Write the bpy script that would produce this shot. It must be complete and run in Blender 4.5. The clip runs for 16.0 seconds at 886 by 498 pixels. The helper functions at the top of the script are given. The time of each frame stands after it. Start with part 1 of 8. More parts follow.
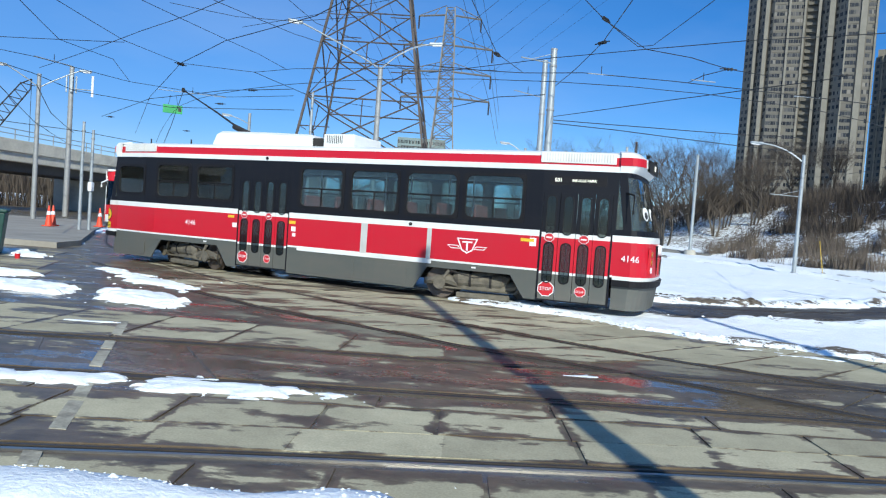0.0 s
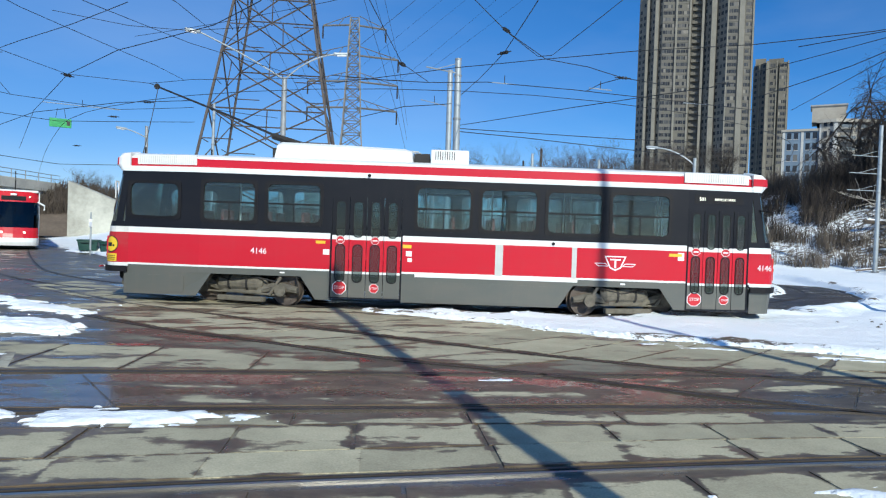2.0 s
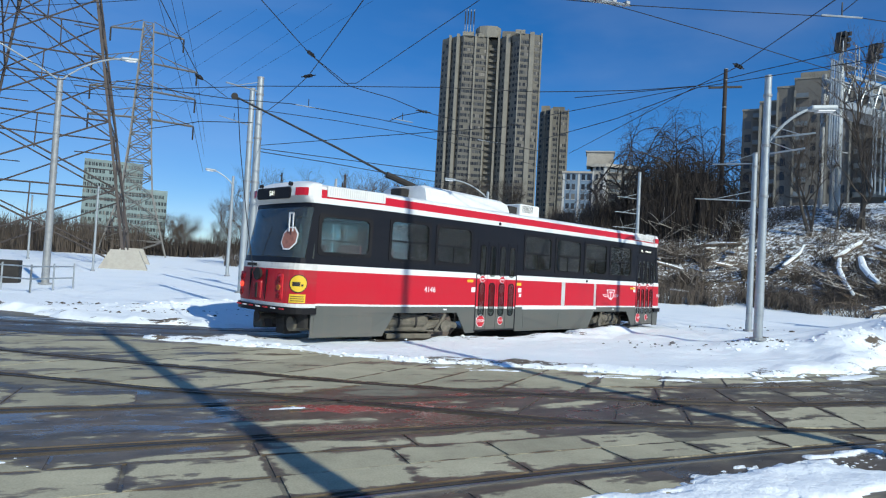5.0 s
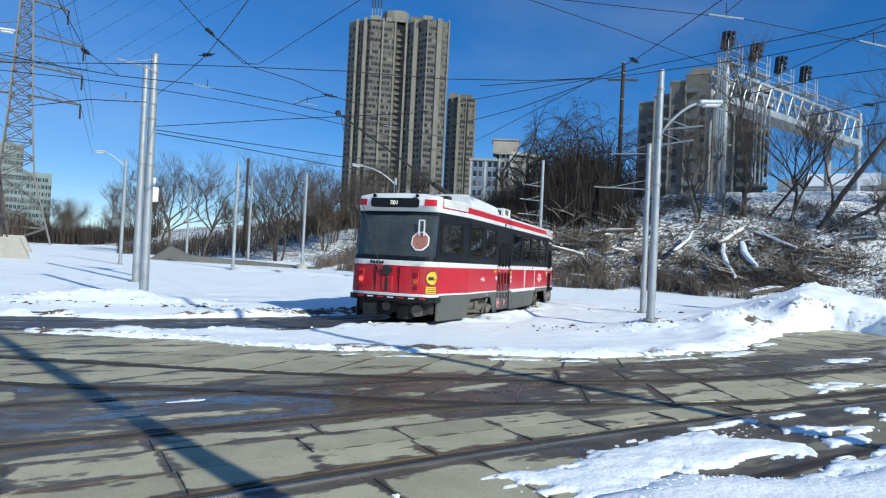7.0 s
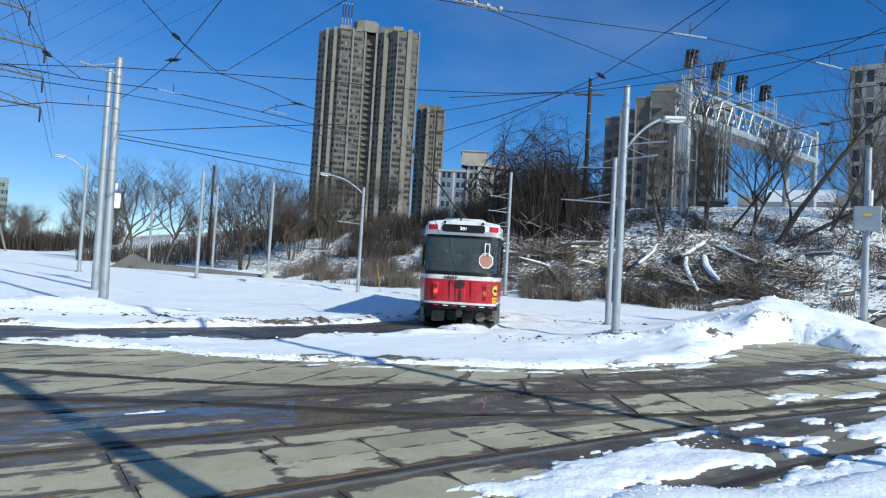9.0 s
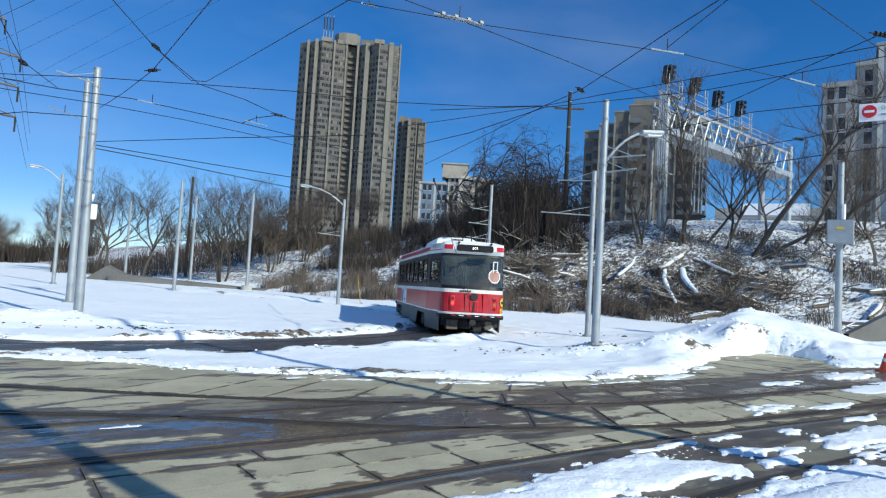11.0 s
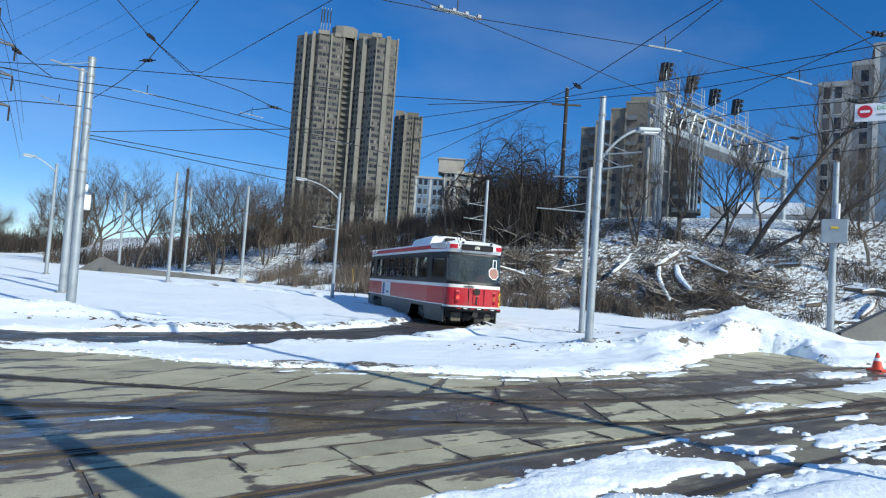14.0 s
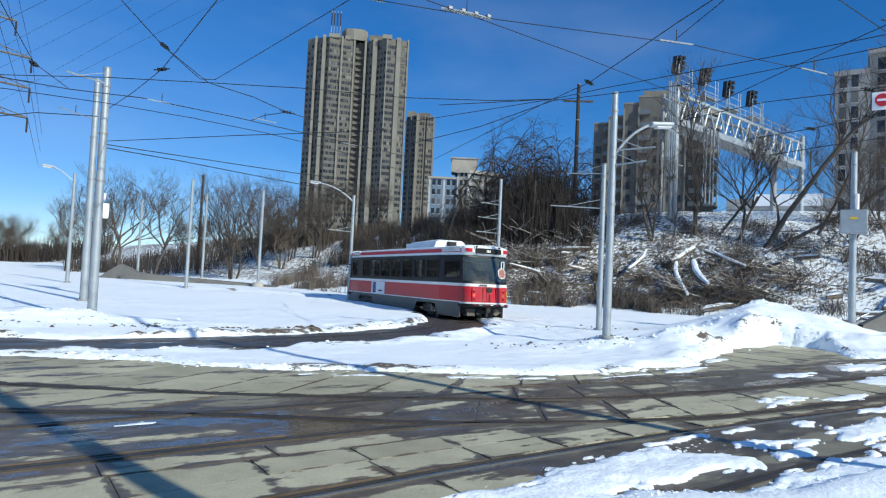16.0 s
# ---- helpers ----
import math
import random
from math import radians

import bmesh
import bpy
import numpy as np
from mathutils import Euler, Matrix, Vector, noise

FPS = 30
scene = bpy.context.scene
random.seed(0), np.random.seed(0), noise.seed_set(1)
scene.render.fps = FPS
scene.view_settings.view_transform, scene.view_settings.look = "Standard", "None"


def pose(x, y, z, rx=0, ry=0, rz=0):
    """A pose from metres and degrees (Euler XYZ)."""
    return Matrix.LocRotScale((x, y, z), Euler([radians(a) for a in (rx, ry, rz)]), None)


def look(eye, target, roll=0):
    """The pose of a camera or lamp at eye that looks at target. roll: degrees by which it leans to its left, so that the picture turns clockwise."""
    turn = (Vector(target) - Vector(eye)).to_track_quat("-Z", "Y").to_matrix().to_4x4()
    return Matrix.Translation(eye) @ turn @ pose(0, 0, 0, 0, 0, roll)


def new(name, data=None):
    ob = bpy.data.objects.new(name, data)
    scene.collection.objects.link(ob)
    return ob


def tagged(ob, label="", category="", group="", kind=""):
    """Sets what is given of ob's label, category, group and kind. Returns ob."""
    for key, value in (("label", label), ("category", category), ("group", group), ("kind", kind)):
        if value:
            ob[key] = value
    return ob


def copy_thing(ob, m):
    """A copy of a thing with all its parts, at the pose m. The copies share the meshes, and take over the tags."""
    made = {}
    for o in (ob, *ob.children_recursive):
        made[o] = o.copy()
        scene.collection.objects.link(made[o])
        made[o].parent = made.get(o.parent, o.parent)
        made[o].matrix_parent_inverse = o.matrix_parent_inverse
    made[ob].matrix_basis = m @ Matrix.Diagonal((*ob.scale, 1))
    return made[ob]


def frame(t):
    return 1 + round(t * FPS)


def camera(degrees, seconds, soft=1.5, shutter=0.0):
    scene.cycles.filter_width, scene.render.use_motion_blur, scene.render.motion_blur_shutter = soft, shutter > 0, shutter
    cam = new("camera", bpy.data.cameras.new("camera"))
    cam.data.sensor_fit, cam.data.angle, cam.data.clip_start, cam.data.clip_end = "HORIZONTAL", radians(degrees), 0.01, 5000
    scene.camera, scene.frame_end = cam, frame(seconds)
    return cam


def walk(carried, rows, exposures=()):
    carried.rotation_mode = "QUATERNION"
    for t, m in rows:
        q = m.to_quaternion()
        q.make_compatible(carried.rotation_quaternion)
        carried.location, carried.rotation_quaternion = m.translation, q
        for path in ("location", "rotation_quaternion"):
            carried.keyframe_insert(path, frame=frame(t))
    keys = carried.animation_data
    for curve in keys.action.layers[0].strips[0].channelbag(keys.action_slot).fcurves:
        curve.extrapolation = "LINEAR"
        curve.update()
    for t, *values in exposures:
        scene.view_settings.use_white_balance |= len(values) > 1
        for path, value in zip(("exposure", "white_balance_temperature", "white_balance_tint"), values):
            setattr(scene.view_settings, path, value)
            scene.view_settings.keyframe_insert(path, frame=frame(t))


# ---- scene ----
cam = camera(67.38, 16.0, soft=1.2)
PATH = [
    (0, -0.079, 0.007, 1.557, 87.77, -4.02, 1.25),
    (0.5, -0.088, 0.014, 1.552, 87.78, -3.76, -0.59),
    (1, -0.076, 0.023, 1.556, 87.90, -3.49, -2.32),
    (1.5, -0.062, 0.017, 1.558, 88.44, -2.80, -4.23),
    (2, -0.053, 0.015, 1.562, 88.95, -1.99, -6.27),
    (2.5, -0.057, 0.011, 1.564, 89.52, -1.49, -8.03),
    (3, -0.052, -0.005, 1.565, 90.19, -1.41, -9.49),
    (3.5, -0.030, -0.004, 1.564, 90.78, -1.58, -11.20),
    (4, -0.020, 0.019, 1.558, 91.23, -2.14, -13.51),
    (4.5, -0.014, 0.005, 1.562, 91.64, -2.86, -17.50),
    (5, 0.010, 0.008, 1.557, 91.91, -3.15, -23.18),
    (7.5, 0.035, -0.012, 1.561, 91.20, -2.88, -31.77),
    (8, 0.033, -0.011, 1.564, 91.49, -3.10, -32.74),
    (8.5, 0.033, -0.014, 1.560, 91.78, -3.36, -33.20),
    (9, 0.034, -0.009, 1.560, 92.19, -3.32, -33.87),
    (9.5, 0.026, -0.011, 1.564, 92.68, -3.16, -34.65),
    (12, 0.035, -0.012, 1.557, 93.39, -3.39, -35.64),
    (12.5, 0.044, -0.011, 1.559, 93.20, -3.48, -35.65),
    (13, 0.043, -0.000, 1.559, 93.08, -3.67, -35.82),
    (13.5, 0.042, -0.018, 1.558, 93.03, -3.82, -35.92),
    (14, 0.048, 0.007, 1.556, 92.93, -3.98, -35.99),
    (14.5, 0.037, 0.005, 1.558, 92.92, -4.02, -36.08),
    (15, 0.038, -0.002, 1.562, 92.97, -3.94, -35.96),
    (15.5, 0.045, -0.005, 1.561, 93.04, -3.43, -35.65),
    (16, 0.029, -0.016, 1.565, 92.83, -2.73, -34.64),
]
walk(cam, [(t, pose(x, y, z, rx, ry, rz)) for t, x, y, z, rx, ry, rz in PATH], exposures=[(0.0, 0.18), (1.2, 0.14), (2.5, -0.03), (4.0, -0.12), (5.0, -0.12), (7.3, -0.02), (9.5, 0.0), (12.0, 0.03), (16.0, 0.04)])

# ---- light: low winter sun behind the camera, clear sky ----
SUN_EL, SUN_AZ = radians(31), radians(12.2)
to_sun = Vector((math.sin(SUN_AZ) * math.cos(SUN_EL), -math.cos(SUN_AZ) * math.cos(SUN_EL), math.sin(SUN_EL)))
world = bpy.data.worlds.new("world")
scene.world = world
world.use_nodes = True
wn, wl = world.node_tree.nodes, world.node_tree.links
sky = wn.new("ShaderNodeTexSky")
sky.sky_type, sky.sun_disc = "NISHITA", False
sky.sun_elevation, sky.sun_rotation = SUN_EL, radians(180) - SUN_AZ
sky.air_density, sky.dust_density, sky.ozone_density, sky.altitude = 1.0, 0.0, 4.0, 1500
deep = wn.new("ShaderNodeHueSaturation")
deep.inputs["Saturation"].default_value = 1.34
deep.inputs["Hue"].default_value = 0.507
wl.new(sky.outputs[0], deep.inputs["Color"])
# clear cold air: an even blue from high up to low down, thickest to the west
even = wn.new("ShaderNodeMix")
even.data_type = "RGBA"
even.inputs[7].default_value = (1.10, 2.62, 5.7, 1)
aim, cut, veil = (wn.new("ShaderNode" + q) for q in ("TexCoord", "SeparateXYZ", "MapRange"))
wl.new(aim.outputs["Generated"], cut.inputs[0])
wl.new(cut.outputs[0], veil.inputs["Value"])
for q, val in (("From Min", -0.6), ("From Max", 0.5), ("To Min", 0.62), ("To Max", 0.08)):
    veil.inputs[q].default_value = val
wl.new(veil.outputs[0], even.inputs[0])
wl.new(deep.outputs[0], even.inputs[6])
# thin cirrus, the same all round
cn, cm, cr, cx = (wn.new("ShaderNode" + s) for s in ("TexNoise", "Mapping", "ValToRGB", "Mix"))
cm.inputs["Scale"].default_value = (1.2, 2.2, 5.0)
cn.inputs["Scale"].default_value, cn.inputs["Detail"].default_value = 1.6, 6
wl.new(wn.new("ShaderNodeTexCoord").outputs["Generated"], cm.inputs[0])
wl.new(cm.outputs[0], cn.inputs["Vector"])
wl.new(cn.outputs[0], cr.inputs[0])
cr.color_ramp.elements[0].position, cr.color_ramp.elements[1].position = 0.45, 0.85
cr.color_ramp.elements[1].color = (0.13, 0.13, 0.13, 1)
cx.data_type = "RGBA"
wl.new(cr.outputs[0], cx.inputs[0])
wl.new(even.outputs[2], cx.inputs[6])
cx.inputs[7].default_value = (6.5, 7.0, 7.6, 1)
wl.new(cx.outputs[2], wn["Background"].inputs[0])
wn["Background"].inputs[1].default_value = 0.125
sun = new("sun", bpy.data.lights.new("sun", "SUN"))
sun.data.energy, sun.data.angle, sun.data.color = 4.4, radians(0.53), (0.965, 0.97, 0.855)
sun.matrix_world = look(to_sun * 100, (0, 0, 0))


# ---- materials ----
class Mat:
    """A node material under construction."""

    def __init__(self, name):
        self.m = bpy.data.materials.new(name)
        self.m.use_nodes = True
        self.n, self.l = self.m.node_tree.nodes, self.m.node_tree.links
        self.b = self.n["Principled BSDF"]
        self.out = self.n["Material Output"]

    def put(self, socket, value):
        if isinstance(value, bpy.types.NodeSocket):
            self.l.new(value, socket)
        elif value is not None:
            socket.default_value = value

    def where(self, scale=(1, 1, 1), kind="Position"):
        src = self.n.new("ShaderNodeNewGeometry").outputs["Position"] if kind == "Position" else self.n.new("ShaderNodeTexCoord").outputs["Object"]
        mp = self.n.new("ShaderNodeMapping")
        mp.inputs["Scale"].default_value = scale
        self.l.new(src, mp.inputs[0])
        return mp.outputs[0]

    def noise(self, scale, detail=4, rough=0.55, stretch=(1, 1, 1), kind="Position"):
        t = self.n.new("ShaderNodeTexNoise")
        t.inputs["Scale"].default_value, t.inputs["Detail"].default_value, t.inputs["Roughness"].default_value = scale, detail, rough
        self.l.new(self.where(stretch, kind), t.inputs["Vector"])
        return t.outputs[0]

    def voronoi(self, scale, feature="F1", kind="Position", stretch=(1, 1, 1)):
        t = self.n.new("ShaderNodeTexVoronoi")
        t.feature = feature
        t.inputs["Scale"].default_value = scale
        self.l.new(self.where(stretch, kind), t.inputs["Vector"])
        return t.outputs["Distance"]

    def ramp(self, fac, *stops, ease="LINEAR"):
        r = self.n.new("ShaderNodeValToRGB")
        r.color_ramp.interpolation = ease
        e = r.color_ramp.elements
        while len(e) < len(stops):
            e.new(0.5)
        for el, (p, c) in zip(e, stops):
            el.position = p
            el.color = c if isinstance(c, tuple) else (c, c, c, 1)
        self.l.new(fac, r.inputs[0])
        return r.outputs[0]

    def math(self, op, a, b=0.0, c=None, clamp=False):
        k = self.n.new("ShaderNodeMath")
        k.operation, k.use_clamp = op, clamp
        self.put(k.inputs[0], a)
        self.put(k.inputs[1], b)
        if c is not None:
            self.put(k.inputs[2], c)
        return k.outputs[0]

    def mix(self, fac, a, b, blend="MIX"):
        k = self.n.new("ShaderNodeMix")
        k.data_type, k.blend_type = "RGBA", blend
        self.put(k.inputs[0], fac)
        self.put(k.inputs[6], a)
        self.put(k.inputs[7], b)
        return k.outputs[2]

    def random(self):
        return self.n.new("ShaderNodeObjectInfo").outputs["Random"]

    def island(self):
        return self.n.new("ShaderNodeNewGeometry").outputs["Random Per Island"]

    def attr(self, name):
        a = self.n.new("ShaderNodeAttribute")
        a.attribute_name = name
        return a.outputs["Fac"]

    def xyz(self, kind="Position"):
        s = self.n.new("ShaderNodeSeparateXYZ")
        self.l.new(self.where(kind=kind), s.inputs[0])
        return s.outputs

    def bump(self, height, strength=0.3, distance=0.02):
        k = self.n.new("ShaderNodeBump")
        k.inputs["Strength"].default_value, k.inputs["Distance"].default_value = strength, distance
        self.l.new(height, k.inputs["Height"])
        self.l.new(k.outputs[0], self.b.inputs["Normal"])

    def done(self, color=None, rough=None, metal=None, **more):
        self.put(self.b.inputs["Base Color"], color)
        self.put(self.b.inputs["Roughness"], rough)
        self.put(self.b.inputs["Metallic"], metal)
        for k, val in more.items():
            self.put(self.b.inputs[k.replace("_", " ")], val)
        return self.m


def varied(name, col, rough=0.6, metal=0.0, var=0.25, scale=6.0, bump=0.1, dist=0.01, kind="Object", grime=0.0):
    """A plain surface with mottling at two scales, fine relief and optional grime."""
    k = Mat(name)
    a, b = k.noise(scale, 5, kind=kind), k.noise(scale * 9, 3, kind=kind)
    s = k.math("ADD", k.math("MULTIPLY", a, 0.7), k.math("MULTIPLY", b, 0.3))
    dark, light = [tuple(c * f for c in col[:3]) + (1,) for f in (1 - var, 1 + var)]
    c = k.ramp(s, (0.3, dark), (0.7, light))
    if grime:
        g = k.ramp(k.noise(scale * 0.6, 6, 0.7, kind=kind), (0.48, 0.0), (0.72, grime))
        c = k.mix(g, c, (0.09, 0.075, 0.06, 1))
    k.bump(b, bump, dist)
    r = k.math("ADD", rough - 0.08, k.math("MULTIPLY", a, 0.16))
    return k.done(c, r, metal)


def paint(name, col, rough=0.3, dirt=0.25, low=0.0, spec=0.5):
    """Vehicle paint: even colour, thin road film that thickens towards the skirt, clear gloss."""
    k = Mat(name)
    d = k.ramp(k.noise(1.4, 6, 0.65, (0.6, 1, 2.2), "Object"), (0.42, 0.0), (0.8, dirt))
    streak = k.ramp(k.noise(9, 3, 0.5, (1, 1, 0.08), "Object"), (0.5, 0.0), (0.85, dirt * 0.6))
    d = k.math("ADD", d, streak, clamp=True)
    if low:
        z = k.xyz("Object")[2]
        d = k.math("ADD", d, k.math("MULTIPLY", k.math("SUBTRACT", 0.9, z), low, clamp=True), clamp=True)
    c = k.mix(d, col + (1,), (0.16, 0.135, 0.11, 1))
    k.bump(k.noise(0.8, 2, kind="Object"), 0.08, 0.02)
    return k.done(c, k.math("ADD", rough, k.math("MULTIPLY", d, 0.5)), 0.0, Specular_IOR_Level=spec)


def glass(name, tint, gloss=1.0, rough=0.0, ior=1.5, film=0.0):
    """Thin glazing: tinted see-through with a Fresnel mirror and a film of road dust."""
    k = Mat(name)
    k.n.remove(k.b)
    tr, gl, mx, fr = (k.n.new("ShaderNodeBsdf" + s) if s in ("Transparent", "Glossy") else k.n.new(s) for s in ("Transparent", "Glossy", "ShaderNodeMixShader", "ShaderNodeFresnel"))
    tr.inputs[0].default_value = tint + (1,)
    gl.inputs["Roughness"].default_value = rough
    fr.inputs[0].default_value = ior
    k.l.new(k.math("MULTIPLY", fr.outputs[0], gloss, clamp=True), mx.inputs[0])
    if film:
        dust, thin_ = k.n.new("ShaderNodeBsdfDiffuse"), k.n.new("ShaderNodeMixShader")
        dust.inputs[0].default_value = (0.42, 0.47, 0.44, 1)
        k.l.new(k.ramp(k.noise(1.6, 5, 0.6, (1, 1, 0.5), "Object"), (0.3, film * 0.6), (0.7, film * 1.4)), thin_.inputs[0])
        k.l.new(tr.outputs[0], thin_.inputs[1])
        k.l.new(dust.outputs[0], thin_.inputs[2])
        k.l.new(thin_.outputs[0], mx.inputs[1])
    else:
        k.l.new(tr.outputs[0], mx.inputs[1])
    k.l.new(gl.outputs[0], mx.inputs[2])
    k.l.new(mx.outputs[0], k.out.inputs[0])
    return k.m


def glow(name, col, power):
    k = Mat(name)
    return k.done(col + (1,), 0.4, 0.0, Emission_Color=col + (1,), Emission_Strength=power)


M = {}
M["white_paint"] = paint("white_paint", (0.76, 0.775, 0.76), 0.3, 0.2)
M["red_paint"] = paint("red_paint", (0.52, 0.011, 0.026), 0.28, 0.07, spec=0.35)
M["panel_grey"] = paint("panel_grey", (0.52, 0.53, 0.51), 0.4, 0.25)
M["soiled_red"] = paint("soiled_red", (0.47, 0.011, 0.024), 0.35, 0.38, spec=0.3)
M["soiled_white"] = paint("soiled_white", (0.70, 0.69, 0.65), 0.4, 0.55)
M["grey_paint"] = paint("grey_paint", (0.088, 0.096, 0.087), 0.45, 0.35, 0.15)
M["black_paint"] = paint("black_paint", (0.008, 0.009, 0.013), 0.4, 0.03, spec=0.22)
M["rubber"] = paint("rubber", (0.010, 0.010, 0.012), 0.5, 0.05, spec=0.2)
M["door_glass"] = glass("door_glass", (0.45, 0.52, 0.52), 1.1, film=0.02)
M["truck_iron"] = varied("truck_iron", (0.15, 0.135, 0.105), 0.85, 0.1, 0.45, 7, 0.5, 0.02, grime=0.5)
M["dark_iron"] = varied("dark_iron", (0.03, 0.028, 0.026), 0.8, 0.2, 0.4)
M["wheel_steel"] = varied("wheel_steel", (0.16, 0.13, 0.11), 0.6, 0.6, 0.4, grime=0.4)
M["tram_glass"] = glass("tram_glass", (0.66, 0.78, 0.80), 1.3, 0.02, film=0.02)
M["shield_glass"] = glass("shield_glass", (0.44, 0.53, 0.49), 1.4, film=0.08)
M["dark_glass"] = glass("dark_glass", (0.10, 0.12, 0.12), 1.3)
M["interior"] = varied("interior", (0.6, 0.6, 0.56), 0.6)
M["seat_red"] = varied("seat_red", (0.18, 0.05, 0.05), 0.8)
M["ochre_post"] = varied("ochre_post", (0.50, 0.34, 0.05), 0.7, 0, 0.25)
M["yellow_label"] = varied("yellow_label", (0.75, 0.50, 0.03), 0.5, 0, 0.1)
M["black_mark"] = varied("black_mark", (0.015, 0.015, 0.015), 0.5)
M["white_mark"] = varied("white_mark", (0.8, 0.8, 0.8), 0.5, 0, 0.06)
M["orange_mark"] = varied("orange_mark", (0.33, 0.14, 0.10), 0.5, 0, 0.5, 16)
M["sign_red"] = varied("sign_red", (0.55, 0.02, 0.03), 0.4, 0, 0.1)
M["sign_glow"] = glow("sign_glow", (0.9, 0.9, 0.75), 0.9)
M["tail_lamp"] = varied("tail_lamp", (0.22, 0.008, 0.012), 0.25, 0, 0.2)
M["tail_lit"] = glow("tail_lit", (0.9, 0.06, 0.03), 1.6)
M["amber_lamp"] = varied("amber_lamp", (0.45, 0.14, 0.03), 0.25)
M["galvanised"] = varied("galvanised", (0.36, 0.395, 0.41), 0.5, 0.4, 0.2, 2.0, 0.08)
M["grey_steel"] = varied("grey_steel", (0.30, 0.31, 0.31), 0.55, 0.3, 0.2)
M["wire"] = varied("wire", (0.025, 0.027, 0.03), 0.6, 0.3)
M["wood_pole"] = varied("wood_pole", (0.045, 0.034, 0.026), 0.9, 0, 0.4, 3)
M["rust_steel"] = varied("rust_steel", (0.082, 0.068, 0.061), 0.8, 0.1, 0.4, 0.6)
M["lattice_grey"] = varied("lattice_grey", (0.17, 0.165, 0.155), 0.7, 0.2, 0.25, 0.4)
M["concrete_wall"] = varied("concrete_wall", (0.40, 0.38, 0.33), 0.85, 0, 0.22, 0.5, 0.3, 0.03, grime=0.35)
M["dark_concrete"] = varied("dark_concrete", (0.17, 0.165, 0.15), 0.85, 0, 0.25, 0.6, 0.3, 0.03, grime=0.4)
M["pale_bough"] = varied("pale_bough", (0.34, 0.31, 0.27), 0.9, 0, 0.35, 3, 0.4, 0.02)
M["bridge_concrete"] = varied("bridge_concrete", (0.56, 0.53, 0.45), 0.85, 0, 0.2, 0.5, 0.3, 0.03, grime=0.35)
M["bank_soil"] = varied("bank_soil", (0.12, 0.095, 0.075), 0.95, 0, 0.4, 0.5, 0.5, 0.05)
M["bark"] = varied("bark", (0.088, 0.074, 0.06), 0.95, 0, 0.4, 3, 0.5, 0.03)
M["twigs"] = varied("twigs", (0.082, 0.066, 0.053), 0.95, 0, 0.4, 1)
M["brush"] = varied("brush", (0.155, 0.126, 0.10), 0.95, 0, 0.45, 0.6)
M["brush_dark"] = varied("brush_dark", (0.045, 0.036, 0.03), 0.95, 0, 0.45, 0.6)
M["orange_plastic"] = varied("orange_plastic", (0.78, 0.075, 0.03), 0.5, 0, 0.15)
M["green_plastic"] = varied("green_plastic", (0.012, 0.058, 0.046), 0.5, 0, 0.2)
M["blue_plastic"] = varied("blue_plastic", (0.015, 0.06, 0.20), 0.4, 0, 0.2)
M["sign_green"] = varied("sign_green", (0.02, 0.32, 0.09), 0.45, 0, 0.1)
M["red_gloss"] = paint("red_gloss", (0.55, 0.012, 0.02), 0.2, 0.12)


def snow_material():
    k = Mat("snow")
    grey = k.ramp(k.noise(0.5, 6, 0.6), (0.35, (0.85, 0.905, 0.925, 1)), (0.7, (0.91, 0.945, 0.955, 1)))
    grit = k.ramp(k.noise(7, 6, 0.75), (0.54, 0.0), (0.80, 0.45))
    c = k.mix(k.math("MULTIPLY", grit, k.ramp(k.noise(0.35, 3), (0.42, 0.0), (0.65, 1.0))), grey, (0.20, 0.17, 0.13, 1))
    bare = k.attr("bare")
    patch = k.math("ADD", bare, k.math("MULTIPLY", k.math("SUBTRACT", k.noise(3.8, 7, 0.75, (0.7, 1.3, 1)), 0.5), 2.2))
    f = k.ramp(patch, (0.46, 0.0), (0.56, 1.0))
    soil = k.ramp(k.noise(2.5, 6, 0.7), (0.3, (0.065, 0.051, 0.038, 1)), (0.55, (0.135, 0.108, 0.078, 1)), (0.75, (0.21, 0.17, 0.12, 1)))
    f = k.math("MULTIPLY", f, k.ramp(bare, (0.02, 0.0), (0.2, 1.0)))
    h = k.math("ADD", k.noise(3.0, 6, 0.6), k.math("MULTIPLY", k.noise(22, 4), 0.35))
    k.bump(h, 0.55, 0.07)
    return k.done(k.mix(f, c, soil), 0.75, 0.0)


